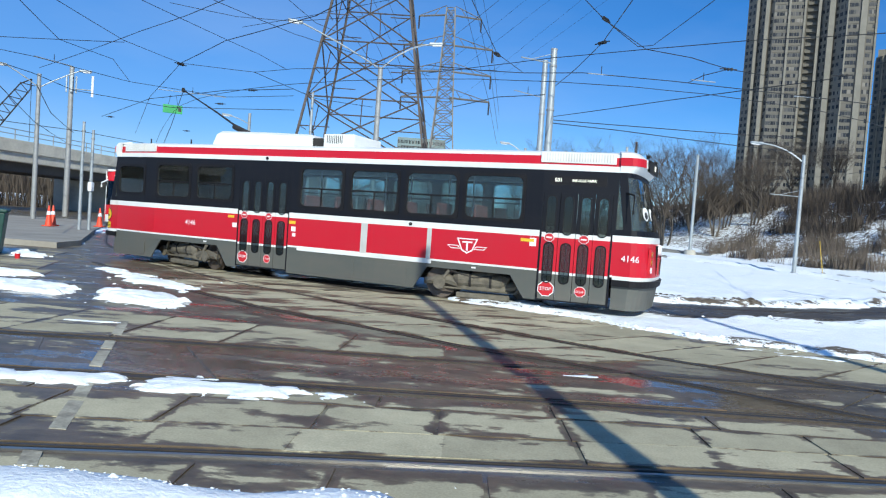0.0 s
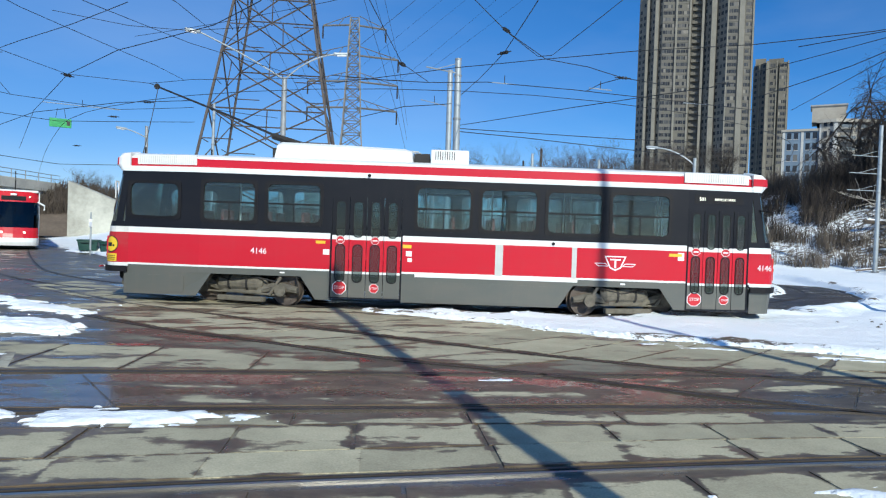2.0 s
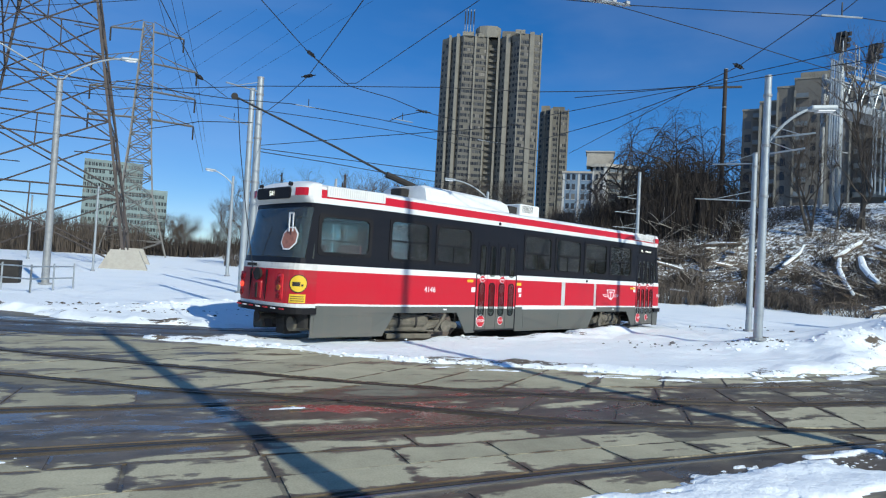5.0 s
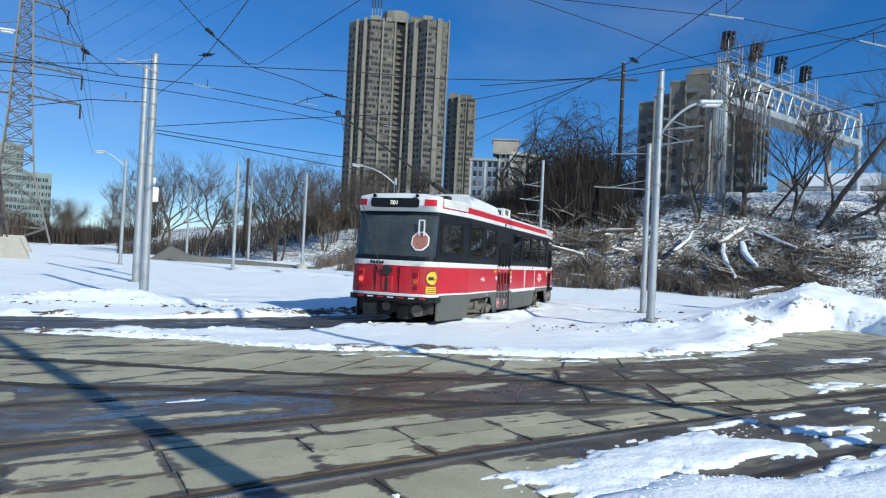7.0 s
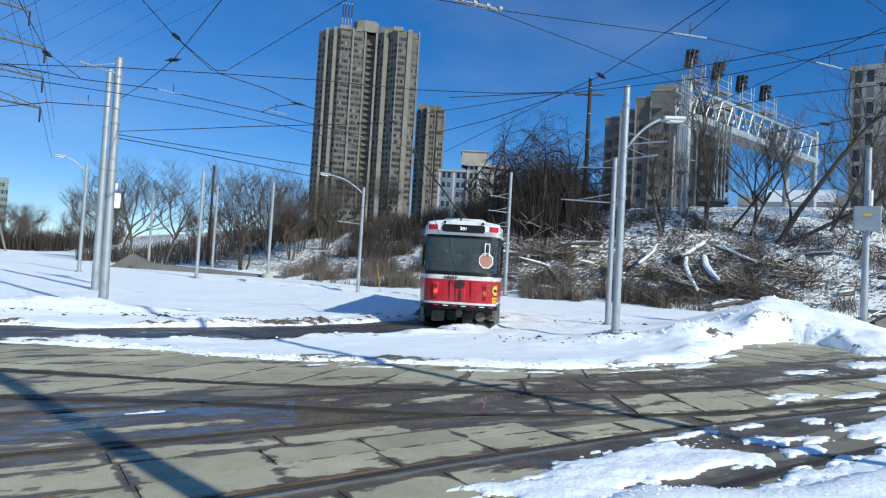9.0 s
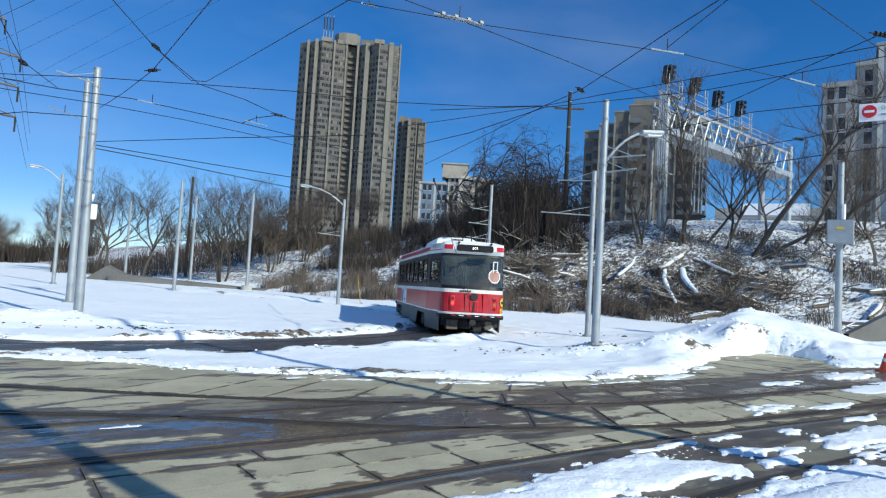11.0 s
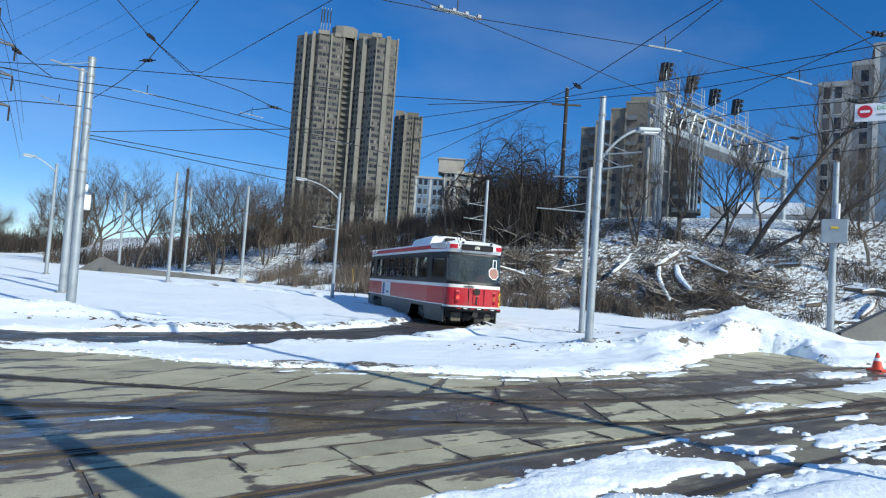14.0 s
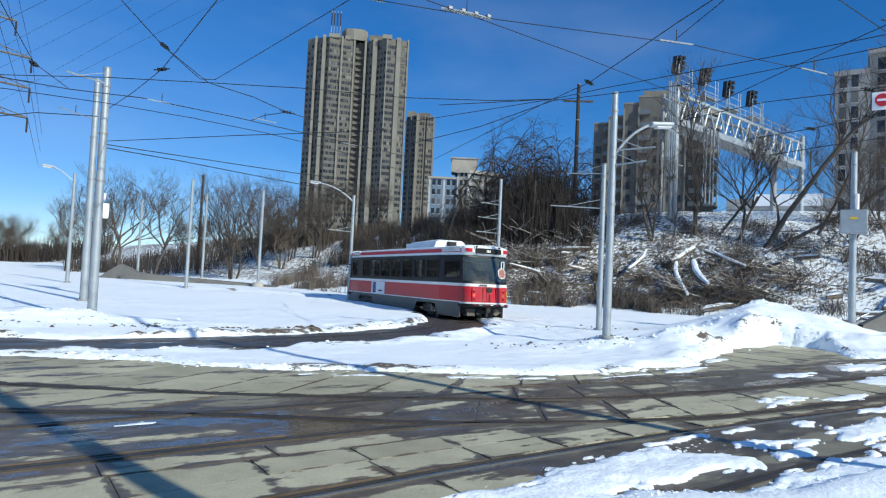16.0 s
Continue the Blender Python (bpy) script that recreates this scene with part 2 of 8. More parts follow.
def paving(name, dry, wet, bias):
    """Concrete or asphalt with damp, puddled and dry parts; the damp follows the rails."""
    k = Mat(name)
    p = k.xyz()
    run = k.math("SUBTRACT", p[1], k.math("MULTIPLY", p[0], 0.045))
    band = k.ramp(k.math("DIVIDE", run, 20.0), (0.19, 0.06), (0.208, 0.26), (0.222, 0.07), (0.262, 0.04), (0.280, 0.17), (0.30, 0.30), (0.335, 0.29), (0.372, 0.28), (0.39, 0.12), (0.44, 0.07), (0.5, 0.09), (0.62, 0.10))
    n = k.math("ADD", k.math("MULTIPLY", k.noise(1.1, 6, 0.62, (0.5, 1.7, 1)), 0.74), k.math("MULTIPLY", k.noise(5, 6, 0.68, (0.7, 1.4, 1)), 0.26))
    n = k.math("ADD", k.math("MULTIPLY", k.math("SUBTRACT", n, 0.5), 1.7), 0.5)
    left = k.math("MULTIPLY", k.math("SUBTRACT", 1.0, p[0]), 0.012, clamp=True)
    left = k.math("MINIMUM", left, 0.06)
    w = k.math("ADD", k.math("ADD", n, band), k.math("ADD", left, bias))
    w0 = w
    w = k.math("ADD", w, k.math("MULTIPLY", k.attr("rim"), k.math("MULTIPLY", k.noise(3.0, 5, 0.65), 0.34)))
    damp = k.ramp(w, (0.64, 0.0), (0.675, 0.75), (0.73, 1.0))
    zone = k.ramp(k.math("DIVIDE", run, 20.0), (0.27, 0.0), (0.30, 0.05), (0.40, 0.06), (0.47, 0.03), (0.55, 0.0))
    zone = k.math("MULTIPLY", zone, k.math("MULTIPLY", k.math("SUBTRACT", 4.5, p[0]), 0.16, clamp=True))
    pool = k.ramp(k.math("ADD", w0, zone), (0.84, 0.0), (0.90, 1.0))
    grain = k.math("ADD", k.math("MULTIPLY", k.noise(1.3, 6, 0.7), 0.6), k.math("MULTIPLY", k.noise(60, 3), 0.4))
    lo, hi = [tuple(c * f for c in dry) + (1,) for f in (0.66, 1.2)]
    d = k.ramp(grain, (0.32, lo), (0.68, hi))
    stain = k.ramp(k.noise(2.2, 5, 0.7, (0.8, 1.2, 1)), (0.56, 0.0), (0.80, 0.4))
    d = k.mix(stain, d, tuple(c * 0.55 for c in dry) + (1,))
    tone = k.ramp(k.random(), (0.0, 0.80), (1.0, 1.08))
    d = k.mix(1.0, d, tone, "MULTIPLY")
    mud = k.ramp(k.noise(0.5, 4, 0.6), (0.4, wet + (1,)), (0.7, (wet[0] * 1.35, wet[1] * 1.15, wet[2] * 1.0, 1)))
    mud = k.mix(1.0, mud, k.ramp(k.noise(2.6, 7, 0.72, (0.6, 1.4, 1)), (0.34, 0.55), (0.66, 1.55)), "MULTIPLY")
    c = k.mix(damp, d, mud)
    r = k.mix(pool, k.mix(damp, (0.85, 0.85, 0.85, 1), (0.42, 0.42, 0.42, 1)), k.ramp(k.noise(9, 4), (0.3, 0.09), (0.7, 0.22)))
    hgt = k.mix(pool, grain, (0.4, 0.4, 0.4, 1))
    k.bump(hgt, 0.35, 0.006)
    return k.done(c, r, 0.0, Specular_IOR_Level=k.math("ADD", 0.34, k.math("MULTIPLY", pool, 0.26)))


M["snow"] = snow_material()
M["concrete"] = paving("concrete", (0.46, 0.425, 0.295), (0.096, 0.078, 0.055), -0.02)
M["bed_concrete"] = paving("bed_concrete", (0.27, 0.25, 0.185), (0.085, 0.072, 0.052), 0.12)
M["track_asphalt"] = paving("track_asphalt", (0.14, 0.13, 0.11), (0.05, 0.044, 0.037), 0.16)
M["rail_steel"] = varied("rail_steel", (0.075, 0.063, 0.052), 0.5, 0.5, 0.4, 1.2)
M["rail_bright"] = varied("rail_bright", (0.36, 0.35, 0.33), 0.36, 0.9, 0.2, 1.2)


# ---- mesh helpers ----
def link(name, bm, mat, parent=None, label="", smooth=None, m=None):
    """One mesh object out of a bmesh."""
    me = bpy.data.meshes.new(name)
    bm.normal_update()
    bm.to_mesh(me)
    bm.free()
    mats = mat if isinstance(mat, (list, tuple)) else [mat]
    for k in mats:
        me.materials.append(M[k] if isinstance(k, str) else k)
    if smooth is not None:
        me.shade_smooth() if smooth >= 180 else me.set_sharp_from_angle(angle=radians(smooth))
    ob = new(name, me)
    if parent:
        ob.parent = parent
    if m is not None:
        ob.matrix_basis = m
    if label:
        ob["label"] = label
    return ob


part = link


def empty(name, m=None):
    ob = new(name)
    if m is not None:
        ob.matrix_basis = m
    return ob


def add_box(bm, x0, x1, y0, y1, z0, z1, bevel=0.0, m=None):
    v = [bm.verts.new((x, y, z)) for x in (x0, x1) for y in (y0, y1) for z in (z0, z1)]
    f = [bm.faces.new([v[i] for i in q]) for q in ((0, 1, 3, 2), (4, 6, 7, 5), (0, 4, 5, 1), (2, 3, 7, 6), (0, 2, 6, 4), (1, 5, 7, 3))]
    if bevel:
        es = list({e for q in f for e in q.edges})
        r = bmesh.ops.bevel(bm, geom=es, offset=bevel, segments=2, affect="EDGES", profile=0.5)
        v = list({x for q in r["faces"] for x in q.verts} | {x for x in v if x.is_valid})
    if m is not None:
        bmesh.ops.transform(bm, matrix=m, verts=v)
    return v


def box(x0, x1, y0, y1, z0, z1, bevel=0.0, m=None):
    bm = bmesh.new()
    add_box(bm, x0, x1, y0, y1, z0, z1, bevel, m)
    return bm


def add_tube(bm, pts, radii, sides=8, caps=True):
    """A tapered tube along points."""
    pts = [Vector(p) for p in pts]
    if not isinstance(radii, (list, tuple)):
        radii = [radii] * len(pts)
    rings = []
    for i, p in enumerate(pts):
        d = (pts[min(i + 1, len(pts) - 1)] - pts[max(i - 1, 0)]).normalized()
        u = d.cross(Vector((0, 0, 1)))
        u = u.normalized() if u.length > 1e-4 else Vector((1, 0, 0))
        w = d.cross(u)
        rings.append([bm.verts.new(p + (u * math.cos(a) + w * math.sin(a)) * radii[i]) for a in (2 * math.pi * k / sides for k in range(sides))])
    for a, b in zip(rings, rings[1:]):
        for k in range(sides):
            bm.faces.new((a[k], a[(k + 1) % sides], b[(k + 1) % sides], b[k]))
    if caps:
        bm.faces.new(rings[0])
        bm.faces.new(rings[-1][::-1])


def tube(pts, radii, sides=8):
    bm = bmesh.new()
    add_tube(bm, pts, radii, sides)
    return bm


def add_disc(bm, c, axis, r, h, sides=20, r2=None):
    a = Vector(axis).normalized()
    add_tube(bm, [Vector(c) - a * h / 2, Vector(c) + a * h / 2], [r, r if r2 is None else r2], sides)


def loft(rows, close=False):
    """A skin over rows of points."""
    bm = bmesh.new()
    vs = [[bm.verts.new(p) for p in r] for r in rows]
    for a, b in zip(vs, vs[1:]):
        n = len(a)
        for k in range(n if close else n - 1):
            bm.faces.new((a[k], a[(k + 1) % n], b[(k + 1) % n], b[k]))
    return bm


def solid(bm, t):
    """Gives a skin thickness t, inwards."""
    bm.normal_update()
    bmesh.ops.recalc_face_normals(bm, faces=bm.faces[:])
    bmesh.ops.solidify(bm, geom=bm.faces[:] + bm.edges[:] + bm.verts[:], thickness=t)
    return bm


def poly_prism(pts, z0, z1):
    bm = bmesh.new()
    lo = [bm.verts.new((x, y, z0)) for x, y in pts]
    hi = [bm.verts.new((x, y, z1)) for x, y in pts]
    n = len(pts)
    bm.faces.new(hi)
    for k in range(n):
        bm.faces.new((lo[k], lo[(k + 1) % n], hi[(k + 1) % n], hi[k]))
    bmesh.ops.recalc_face_normals(bm, faces=bm.faces[:])
    return bm


def lettering(name, text, size, mat, parent, m, label=""):
    """Flat letters in the built-in font, lying in the plane of m, reading along its x."""
    cu = bpy.data.curves.new(name, "FONT")
    cu.body, cu.size, cu.align_x, cu.align_y, cu.extrude, cu.resolution_u = text, size, "CENTER", "CENTER", 0.002, 2
    tmp = bpy.data.objects.new(name, cu)
    me = bpy.data.meshes.new_from_object(tmp)
    bpy.data.objects.remove(tmp)
    me.materials.append(M[mat])
    ob = new(name, me)
    ob.parent, ob.matrix_basis = parent, m
    if label:
        ob["label"] = label
    return ob


# ---- the loop track: heading by length of way ----
KNOTS = [-14.0, -11.05, -8.1, -5.14, -2.19, 0.76, 3.71, 6.67, 9.62, 12.57, 15.52, 18.48, 21.43, 24.38, 27.33, 30.29, 33.24, 36.19, 39.14, 42.1, 45.05]
HEADS = [-57.0, -48.3, -39.6, -30.8, -21.3, -9.9, 2.3, 14.6, 22.8, 33.8, 44.2, 57.0, 66.3, 76.1, 86.9, 98.4, 109.8, 121.3, 132.7, 144.2, 155.6]
WAY = np.arange(-60, 45, 0.25)
head = np.radians(np.interp(WAY, [-60, -30, -16] + KNOTS, [-64, -64, -62] + HEADS))
line = np.cumsum(np.stack([np.cos(head), np.sin(head)], 1) * 0.25, 0)
line += np.array([-0.130, 14.782]) - line[np.argmin(abs(WAY))]


def on_line(u):
    return np.array([np.interp(u, WAY, line[:, 0]), np.interp(u, WAY, line[:, 1])])


def car_at(u, half=3.81):
    """Place and heading of a car whose two trucks stand on the line."""
    a, b = on_line(u + half), on_line(u - half)
    d = a - b
    return (a + b) / 2, math.atan2(d[1], d[0])


def line_heading(u):
    return float(np.interp(u, WAY, head))


# ---- ground ----
def dist_poly(px, py, pts, closed=False):
    """Distance of grid points to a polyline, and its signed side (left positive) at the nearest segment."""
    best = np.full(px.shape, 1e9)
    side = np.zeros(px.shape)
    pts = list(pts) + ([pts[0]] if closed else [])
    for (ax, ay), (bx, by) in zip(pts, pts[1:]):
        dx, dy = bx - ax, by - ay
        t = np.clip(((px - ax) * dx + (py - ay) * dy) / (dx * dx + dy * dy + 1e-12), 0, 1)
        ex, ey = px - ax - t * dx, py - ay - t * dy
        d = np.hypot(ex, ey)
        s = dx * ey - dy * ex
        m = d < best
        best = np.where(m, d, best)
        side = np.where(m, s, side)
    return best, side


def inside(px, py, pts):
    r = np.zeros(px.shape, bool)
    for (ax, ay), (bx, by) in zip(pts, pts[1:] + pts[:1]):
        c = ((ay > py) != (by > py)) & (px < (bx - ax) * (py - ay) / (by - ay + 1e-12) + ax)
        r ^= c
    return r


def value_noise(x, y, scale, seed, octaves=4):
    """Smooth random relief in about -1 to 1."""
    rng = np.random.RandomState(seed)
    out, amp, tot = np.zeros(x.shape), 1.0, 0.0
    for o in range(octaves):
        g = rng.rand(64, 64)
        u, v = x / scale * 2**o + rng.rand() * 64, y / scale * 2**o + rng.rand() * 64
        i, j = np.floor(u).astype(int), np.floor(v).astype(int)
        f, h = u - i, v - j
        f, h = f * f * (3 - 2 * f), h * h * (3 - 2 * h)
        a, b, c, d = g[i % 64, j % 64], g[(i + 1) % 64, j % 64], g[i % 64, (j + 1) % 64], g[(i + 1) % 64, (j + 1) % 64]
        out += amp * ((a * (1 - f) + b * f) * (1 - h) + (c * (1 - f) + d * f) * h - 0.5) * 2
        tot += amp
        amp *= 0.5
    return out / tot


def smooth(a):
    a = np.clip(a, 0, 1)
    return a * a * (3 - 2 * a)


FAR_EDGE = [(60, 8.4), (30, 8.2), (22.35, 8.2), (20.0, 8.7), (22.4, 10.8), (22.0, 12.0), (18.8, 11.5), (15.3, 10.05), (12.57, 8.8), (9.13, 8.5), (6.1, 9.5), (4.4, 10.35), (3.1, 11.15), (2.3, 12.15), (1.2, 12.85), (-0.1, 13.5)]
LEFT_EDGE = [(-0.7, 15.9), (-2.4, 18.3), (-4.6, 20.9), (-6.9, 24.2), (-10.6, 30.7), (-12, 32.8), (-24, 52), (-34, 74), (-46, 100)]
NEAR_EDGE = [(-62, 100), (-62, 4.4), (-20, 3.5), (-8, 3.4), (-2.4, 3.52), (-0.95, 3.56), (0.4, 3.62), (2.9, 3.3), (4.3, 3.28), (5.6, 2.95), (9, 2.6), (60, 2.6)]
PAVED = FAR_EDGE + LEFT_EDGE + NEAR_EDGE
LOOP = [tuple(on_line(u)) for u in np.arange(-6, 45, 1.0)]
FOOT = [(60, -40), (45, 0), (37, 16), (29, 28), (21, 38), (17.5, 48), (11, 68), (4, 95), (-20, 150)]


def relief(x, y):
    """Height of the bare and snowed ground, and how bare it is."""
    d = np.hypot(x, y)
    pd, _ = dist_poly(x, y, PAVED, True)
    pin = inside(x, y, PAVED)
    z = 0.021 * np.clip(d - 25, 0, 75) * smooth((y + 5) / 25) * smooth(np.where(pin, 0, pd) / 9)
    fd, fs = dist_poly(x, y, FOOT)
    beyond = np.where(fs < 0, fd, 0)
    top = 7.6 - 3.2 * smooth((y - 30) / 40) - 2.5 * smooth((y - 75) / 60)
    z = z + top * smooth(beyond / 19) + 0.35 * value_noise(x, y, 6, 5) * smooth(beyond / 6)
    bare = 0.52 * smooth((beyond - 0.5) / 3) * (1 - 0.55 * smooth((beyond - 24) / 12))
    bare = bare * (1 + 0.4 * np.exp(-((x - 32.5) ** 2 + (y - 24.5) ** 2) / 45)) * (1 - 0.12 * smooth((x - y - 12) / 6))
    bare = bare * (1 + 0.05 * smooth((y - 31) / 7) * smooth((70 - y) / 15))
    bare = bare + 0.16 * value_noise(x, y, 9, 11) * (bare > 0.05)
    # road cut
    sd = np.where(pin, -pd, pd)
    ld, ls = dist_poly(x, y, LOOP)
    off = np.where(ls > 0, ld, -ld)
    lo = np.maximum(off - 1.55, -0.95 - off)
    sd = np.minimum(sd, lo)
    sd = sd + 0.34 * value_noise(x, y, 1.0, 3, 5) + 0.08 * value_noise(x, y, 0.3, 4, 2)
    thin = 1 - 0.62 * smooth((12.5 - x) / 5) * smooth((15.5 - y) / 3)
    snow = (0.05 + 0.035 * value_noise(x, y, 2.5, 7) + 0.05 * value_noise(x, y, 9, 8) + 0.045 * value_noise(x, y, 0.7, 6, 3) + 0.065 * value_noise(sd * 4.0, (x + y) * 0.45, 1.0, 17, 3) * np.exp(-np.clip(sd, 0, 30) / 3)) * thin
    rim = 0.085 * thin * np.exp(-((sd - 0.35) / 0.35) ** 2) * (0.6 + 0.6 * value_noise(x, y, 1.4, 9) + 1.3 * value_noise(x, y, 0.4, 10, 3))
    near = np.exp(-np.clip(d - 20, 0, 60) / 25)
    z = z + np.where(sd > 0, (snow + rim) * smooth(sd / 0.22) * near + 0.02, -0.16 * smooth(-sd / 0.12))
    # ploughed heaps
    for cx, cy, rx, ry, a, h in ((24.4, 13.7, 4.3, 2.4, 6, 1.12), (25.5, 10.8, 3.0, 1.4, -15, 0.35), (16.6, 11.8, 2.6, 1.0, 28, 0.42), (24.2, 9.2, 2.2, 0.9, -20, 0.3), (20.3, 11.9, 2.2, 0.7, 28, 0.42), (14.0, 12.3, 1.2, 0.7, 0, 0.20), (13.4, 9.6, 1.6, 0.5, 10, 0.09), (1.5, 19.8, 2.4, 0.9, 0, 0.3), (-3.5, 3.0, 2.5, 0.5, 3, 0.12), (28.5, 9.6, 3, 1.3, 0, 0.15), (-15.4, 41.0, 2.2, 0.9, 10, 0.6), (8.6, 9.2, 2.2, 0.35, -12, 0.03), (16.1, 11.4, 0.9, 0.5, 10, 0.20), (20.7, 13.0, 1.0, 0.5, 10, 0.20), (24.6, 14.1, 1.2, 0.6, 5, 0.22), (26.6, 13.8, 1.2, 0.6, 0, 0.22), (27.3, 12.6, 1.3, 0.6, -10, 0.22), (28.1, 11.5, 1.2, 0.5, -15, 0.18)):
        ca, sa = math.cos(radians(a)), math.sin(radians(a))
        u, v = ((x - cx) * ca + (y - cy) * sa) / rx, ((y - cy) * ca - (x - cx) * sa) / ry
        e = np.exp(-(u * u + v * v))
        z = z + h * e * (1 + (0.06 if h > 0.9 else 0.34) * value_noise(x, y, 1.5, 21) + (0.03 if h > 0.9 else 0.38) * value_noise(x, y, 0.6, 22, 4)) * smooth((sd + 0.3) / 0.5)
    clod = (np.exp(-((sd - 0.25) / 0.35) ** 2) * 0.75 + np.exp(-((x - 13.9) ** 2 + (y - 12.3) ** 2) / 1.2) * 0.8 + np.exp(-((x - 1.2) ** 2 / 6 + (y - 19.2) ** 2 / 0.5)) * 0.5) * (sd > 0) * (y > 7)
    return z, np.clip(np.maximum(bare, clod * (0.5 + value_noise(x, y, 1.1, 31))), 0, 1)


def ground_sheet():
    def axis(fine, lo, hi, reach_lo, reach_hi):
        a = list(np.arange(lo, hi, fine))
        s = fine
        while a[-1] < reach_hi:
            s = min(s * 1.06, 120)
            a.append(a[-1] + s)
        s = fine
        while a[0] > reach_lo:
            s = min(s * 1.06, 120)
            a.insert(0, a[0] - s)
        return np.array(a)

    xs, ys = axis(0.13, -6, 26, -2400, 2400), axis(0.12, 2.0, 21, -600, 2400)
    X, Y = np.meshgrid(xs, ys)
    Z, B = relief(X, Y)
    nx, ny = len(xs), len(ys)
    i = np.arange((ny - 1) * nx).reshape(ny - 1, nx)[:, :-1].ravel()
    quads = np.stack([i, i + 1, i + nx + 1, i + nx], 1)
    me = bpy.data.meshes.new("ground")
    me.from_pydata(np.stack([X.ravel(), Y.ravel(), Z.ravel()], 1), [], quads.tolist())
    me.attributes.new("bare", "FLOAT", "POINT").data.foreach_set("value", B.ravel().astype(np.float32))
    me.materials.append(M["snow"])
    me.shade_smooth()
    return tagged(new("ground", me), "snow-covered open ground rising to a brushy embankment", "snow", kind="structure")


ground_sheet()


def ground_z(x, y):
    return float(relief(np.array([float(x)]), np.array([float(y)]))[0][0])


# ---- paving, rails ----
def offset_line(pts, d, step=0.4):
    """A polyline resampled and moved d to its left."""
    p = np.array(pts, float)
    seg = np.hypot(*np.diff(p, axis=0).T)
    s = np.concatenate([[0], np.cumsum(seg)])
    n = max(2, int(s[-1] / step))
    q = np.linspace(0, s[-1], n)
    r = np.stack([np.interp(q, s, p[:, 0]), np.interp(q, s, p[:, 1])], 1)
    for _ in range(3):
        r[1:-1] = (r[:-2] + 2 * r[1:-1] + r[2:]) / 4
    t = np.gradient(r, axis=0)
    t /= np.hypot(*t.T)[:, None]
    return r + np.stack([-t[:, 1], t[:, 0]], 1) * d


RAILS = {
    "near_a": [(-40, 1.2), (-10, 3.05), (-2.77, 3.96), (-0.73, 4.19), (1.5, 4.38), (3.6, 4.54), (6.4, 4.63), (14, 4.4), (40, 3.4)],
    "near_b": [(-40, -0.3), (-10, 1.57), (-2.6, 2.47), (-0.6, 2.70), (1.6, 2.89), (3.7, 3.05), (6.1, 3.19), (9.07, 3.25), (14, 3.0), (40, 2.0)],
    "mid_a": [(-40, 4.3), (-10, 5.45), (-3.79, 5.78), (-0.53, 5.95), (2.05, 6.06), (3.97, 6.11), (5.2, 5.86)],
    "mid_b": [(-40, 5.8), (-10, 6.95), (-5.08, 7.27), (-2.62, 7.46), (0, 7.5), (3.8, 7.55), (6.4, 7.55)],
    "cross_a": [(-9, 16.2), (-6, 13.0), (-3.14, 10.55), (-1.72, 9.70), (-0.82, 9.1), (0.38, 8.25), (1.56, 7.80), (3.02, 6.92), (3.78, 6.38), (4.63, 5.95), (6.3, 5.38), (7.93, 5.0), (10.3, 4.93), (13.9, 4.9), (40, 4.9)],
    "cross_b": [(-8, 17.4), (-5.1, 14.2), (-2.13, 12.0), (-0.89, 11.0), (0.25, 10.25), (1.33, 9.52), (2.31, 8.82), (3.68, 8.06), (5.0, 7.45), (6.4, 6.87), (8.13, 6.47), (11, 6.36), (14.25, 6.38), (40, 6.38)],
    "loop_a": [tuple(on_line(u)) for u in np.arange(-58, 44, 1.0)],
    "loop_b": [tuple(on_line(u)) for u in np.arange(-58, 44, 1.0)],
}


def strip(pts, half, z0, z1, d=0.0):
    a, b = offset_line(pts, d - half), offset_line(pts, d + half)
    rows = [[(p[0], p[1], z0), (p[0], p[1], z1), (q[0], q[1], z1), (q[0], q[1], z0)] for p, q in zip(a, b)]
    return loft(rows)


pavement = tagged(empty("pavement"), "wet concrete slab paving between streetcar tracks", "pavement", kind="structure")
base_out = [(60, 9.5), (24, 14), (14, 12), (4, 14.5), (-0.2, 17.5), (-6, 27), (-12, 35), (-34, 78), (-46, 103), (-62, 103), (-62, 2.5), (60, 2.5)]
part("roadbed", poly_prism(base_out, -0.6, -0.011), "bed_concrete", pavement, "damp concrete and mortar bed")
part("loop_roadbed", solid(strip([tuple(on_line(u)) for u in np.arange(-8, 44, 1.0)], 1.7, -0.012, -0.005, 0.35), 0.004), "track_asphalt", pavement, "dark wet asphalt bed of the turning loop")

for name, pts in RAILS.items():
    d = 0.0 if "loop" not in name else (0.748 if name == "loop_b" else -0.748)
    rail = tagged(empty("rail"), "worn steel street rail set flush in paving", "rail", group="street rails", kind="structure")
    part("rail_head", strip(pts, 0.016 if name == "near_a" else 0.028, -0.05, 0.004, d), "rail_bright" if name in ("near_a",) else "rail_steel", rail, "rubbed steel running surface")
    part("guard_lip", strip(pts, 0.012, -0.05, 0.003, d + 0.075), "rail_steel", rail)
    part("flangeway", strip(pts, 0.024, -0.05, -0.006, d + 0.045), "dark_iron", rail, "dark dirty flange groove")


# ---- the streetcar: x forward, y to its left, z up, metres ----
def half_width(s):
    s = abs(s)
    return 1.27 if s < 5.1 else 1.27 - (s - 5.1) * 0.145


def side_at(s, side):
    return half_width(s) * side


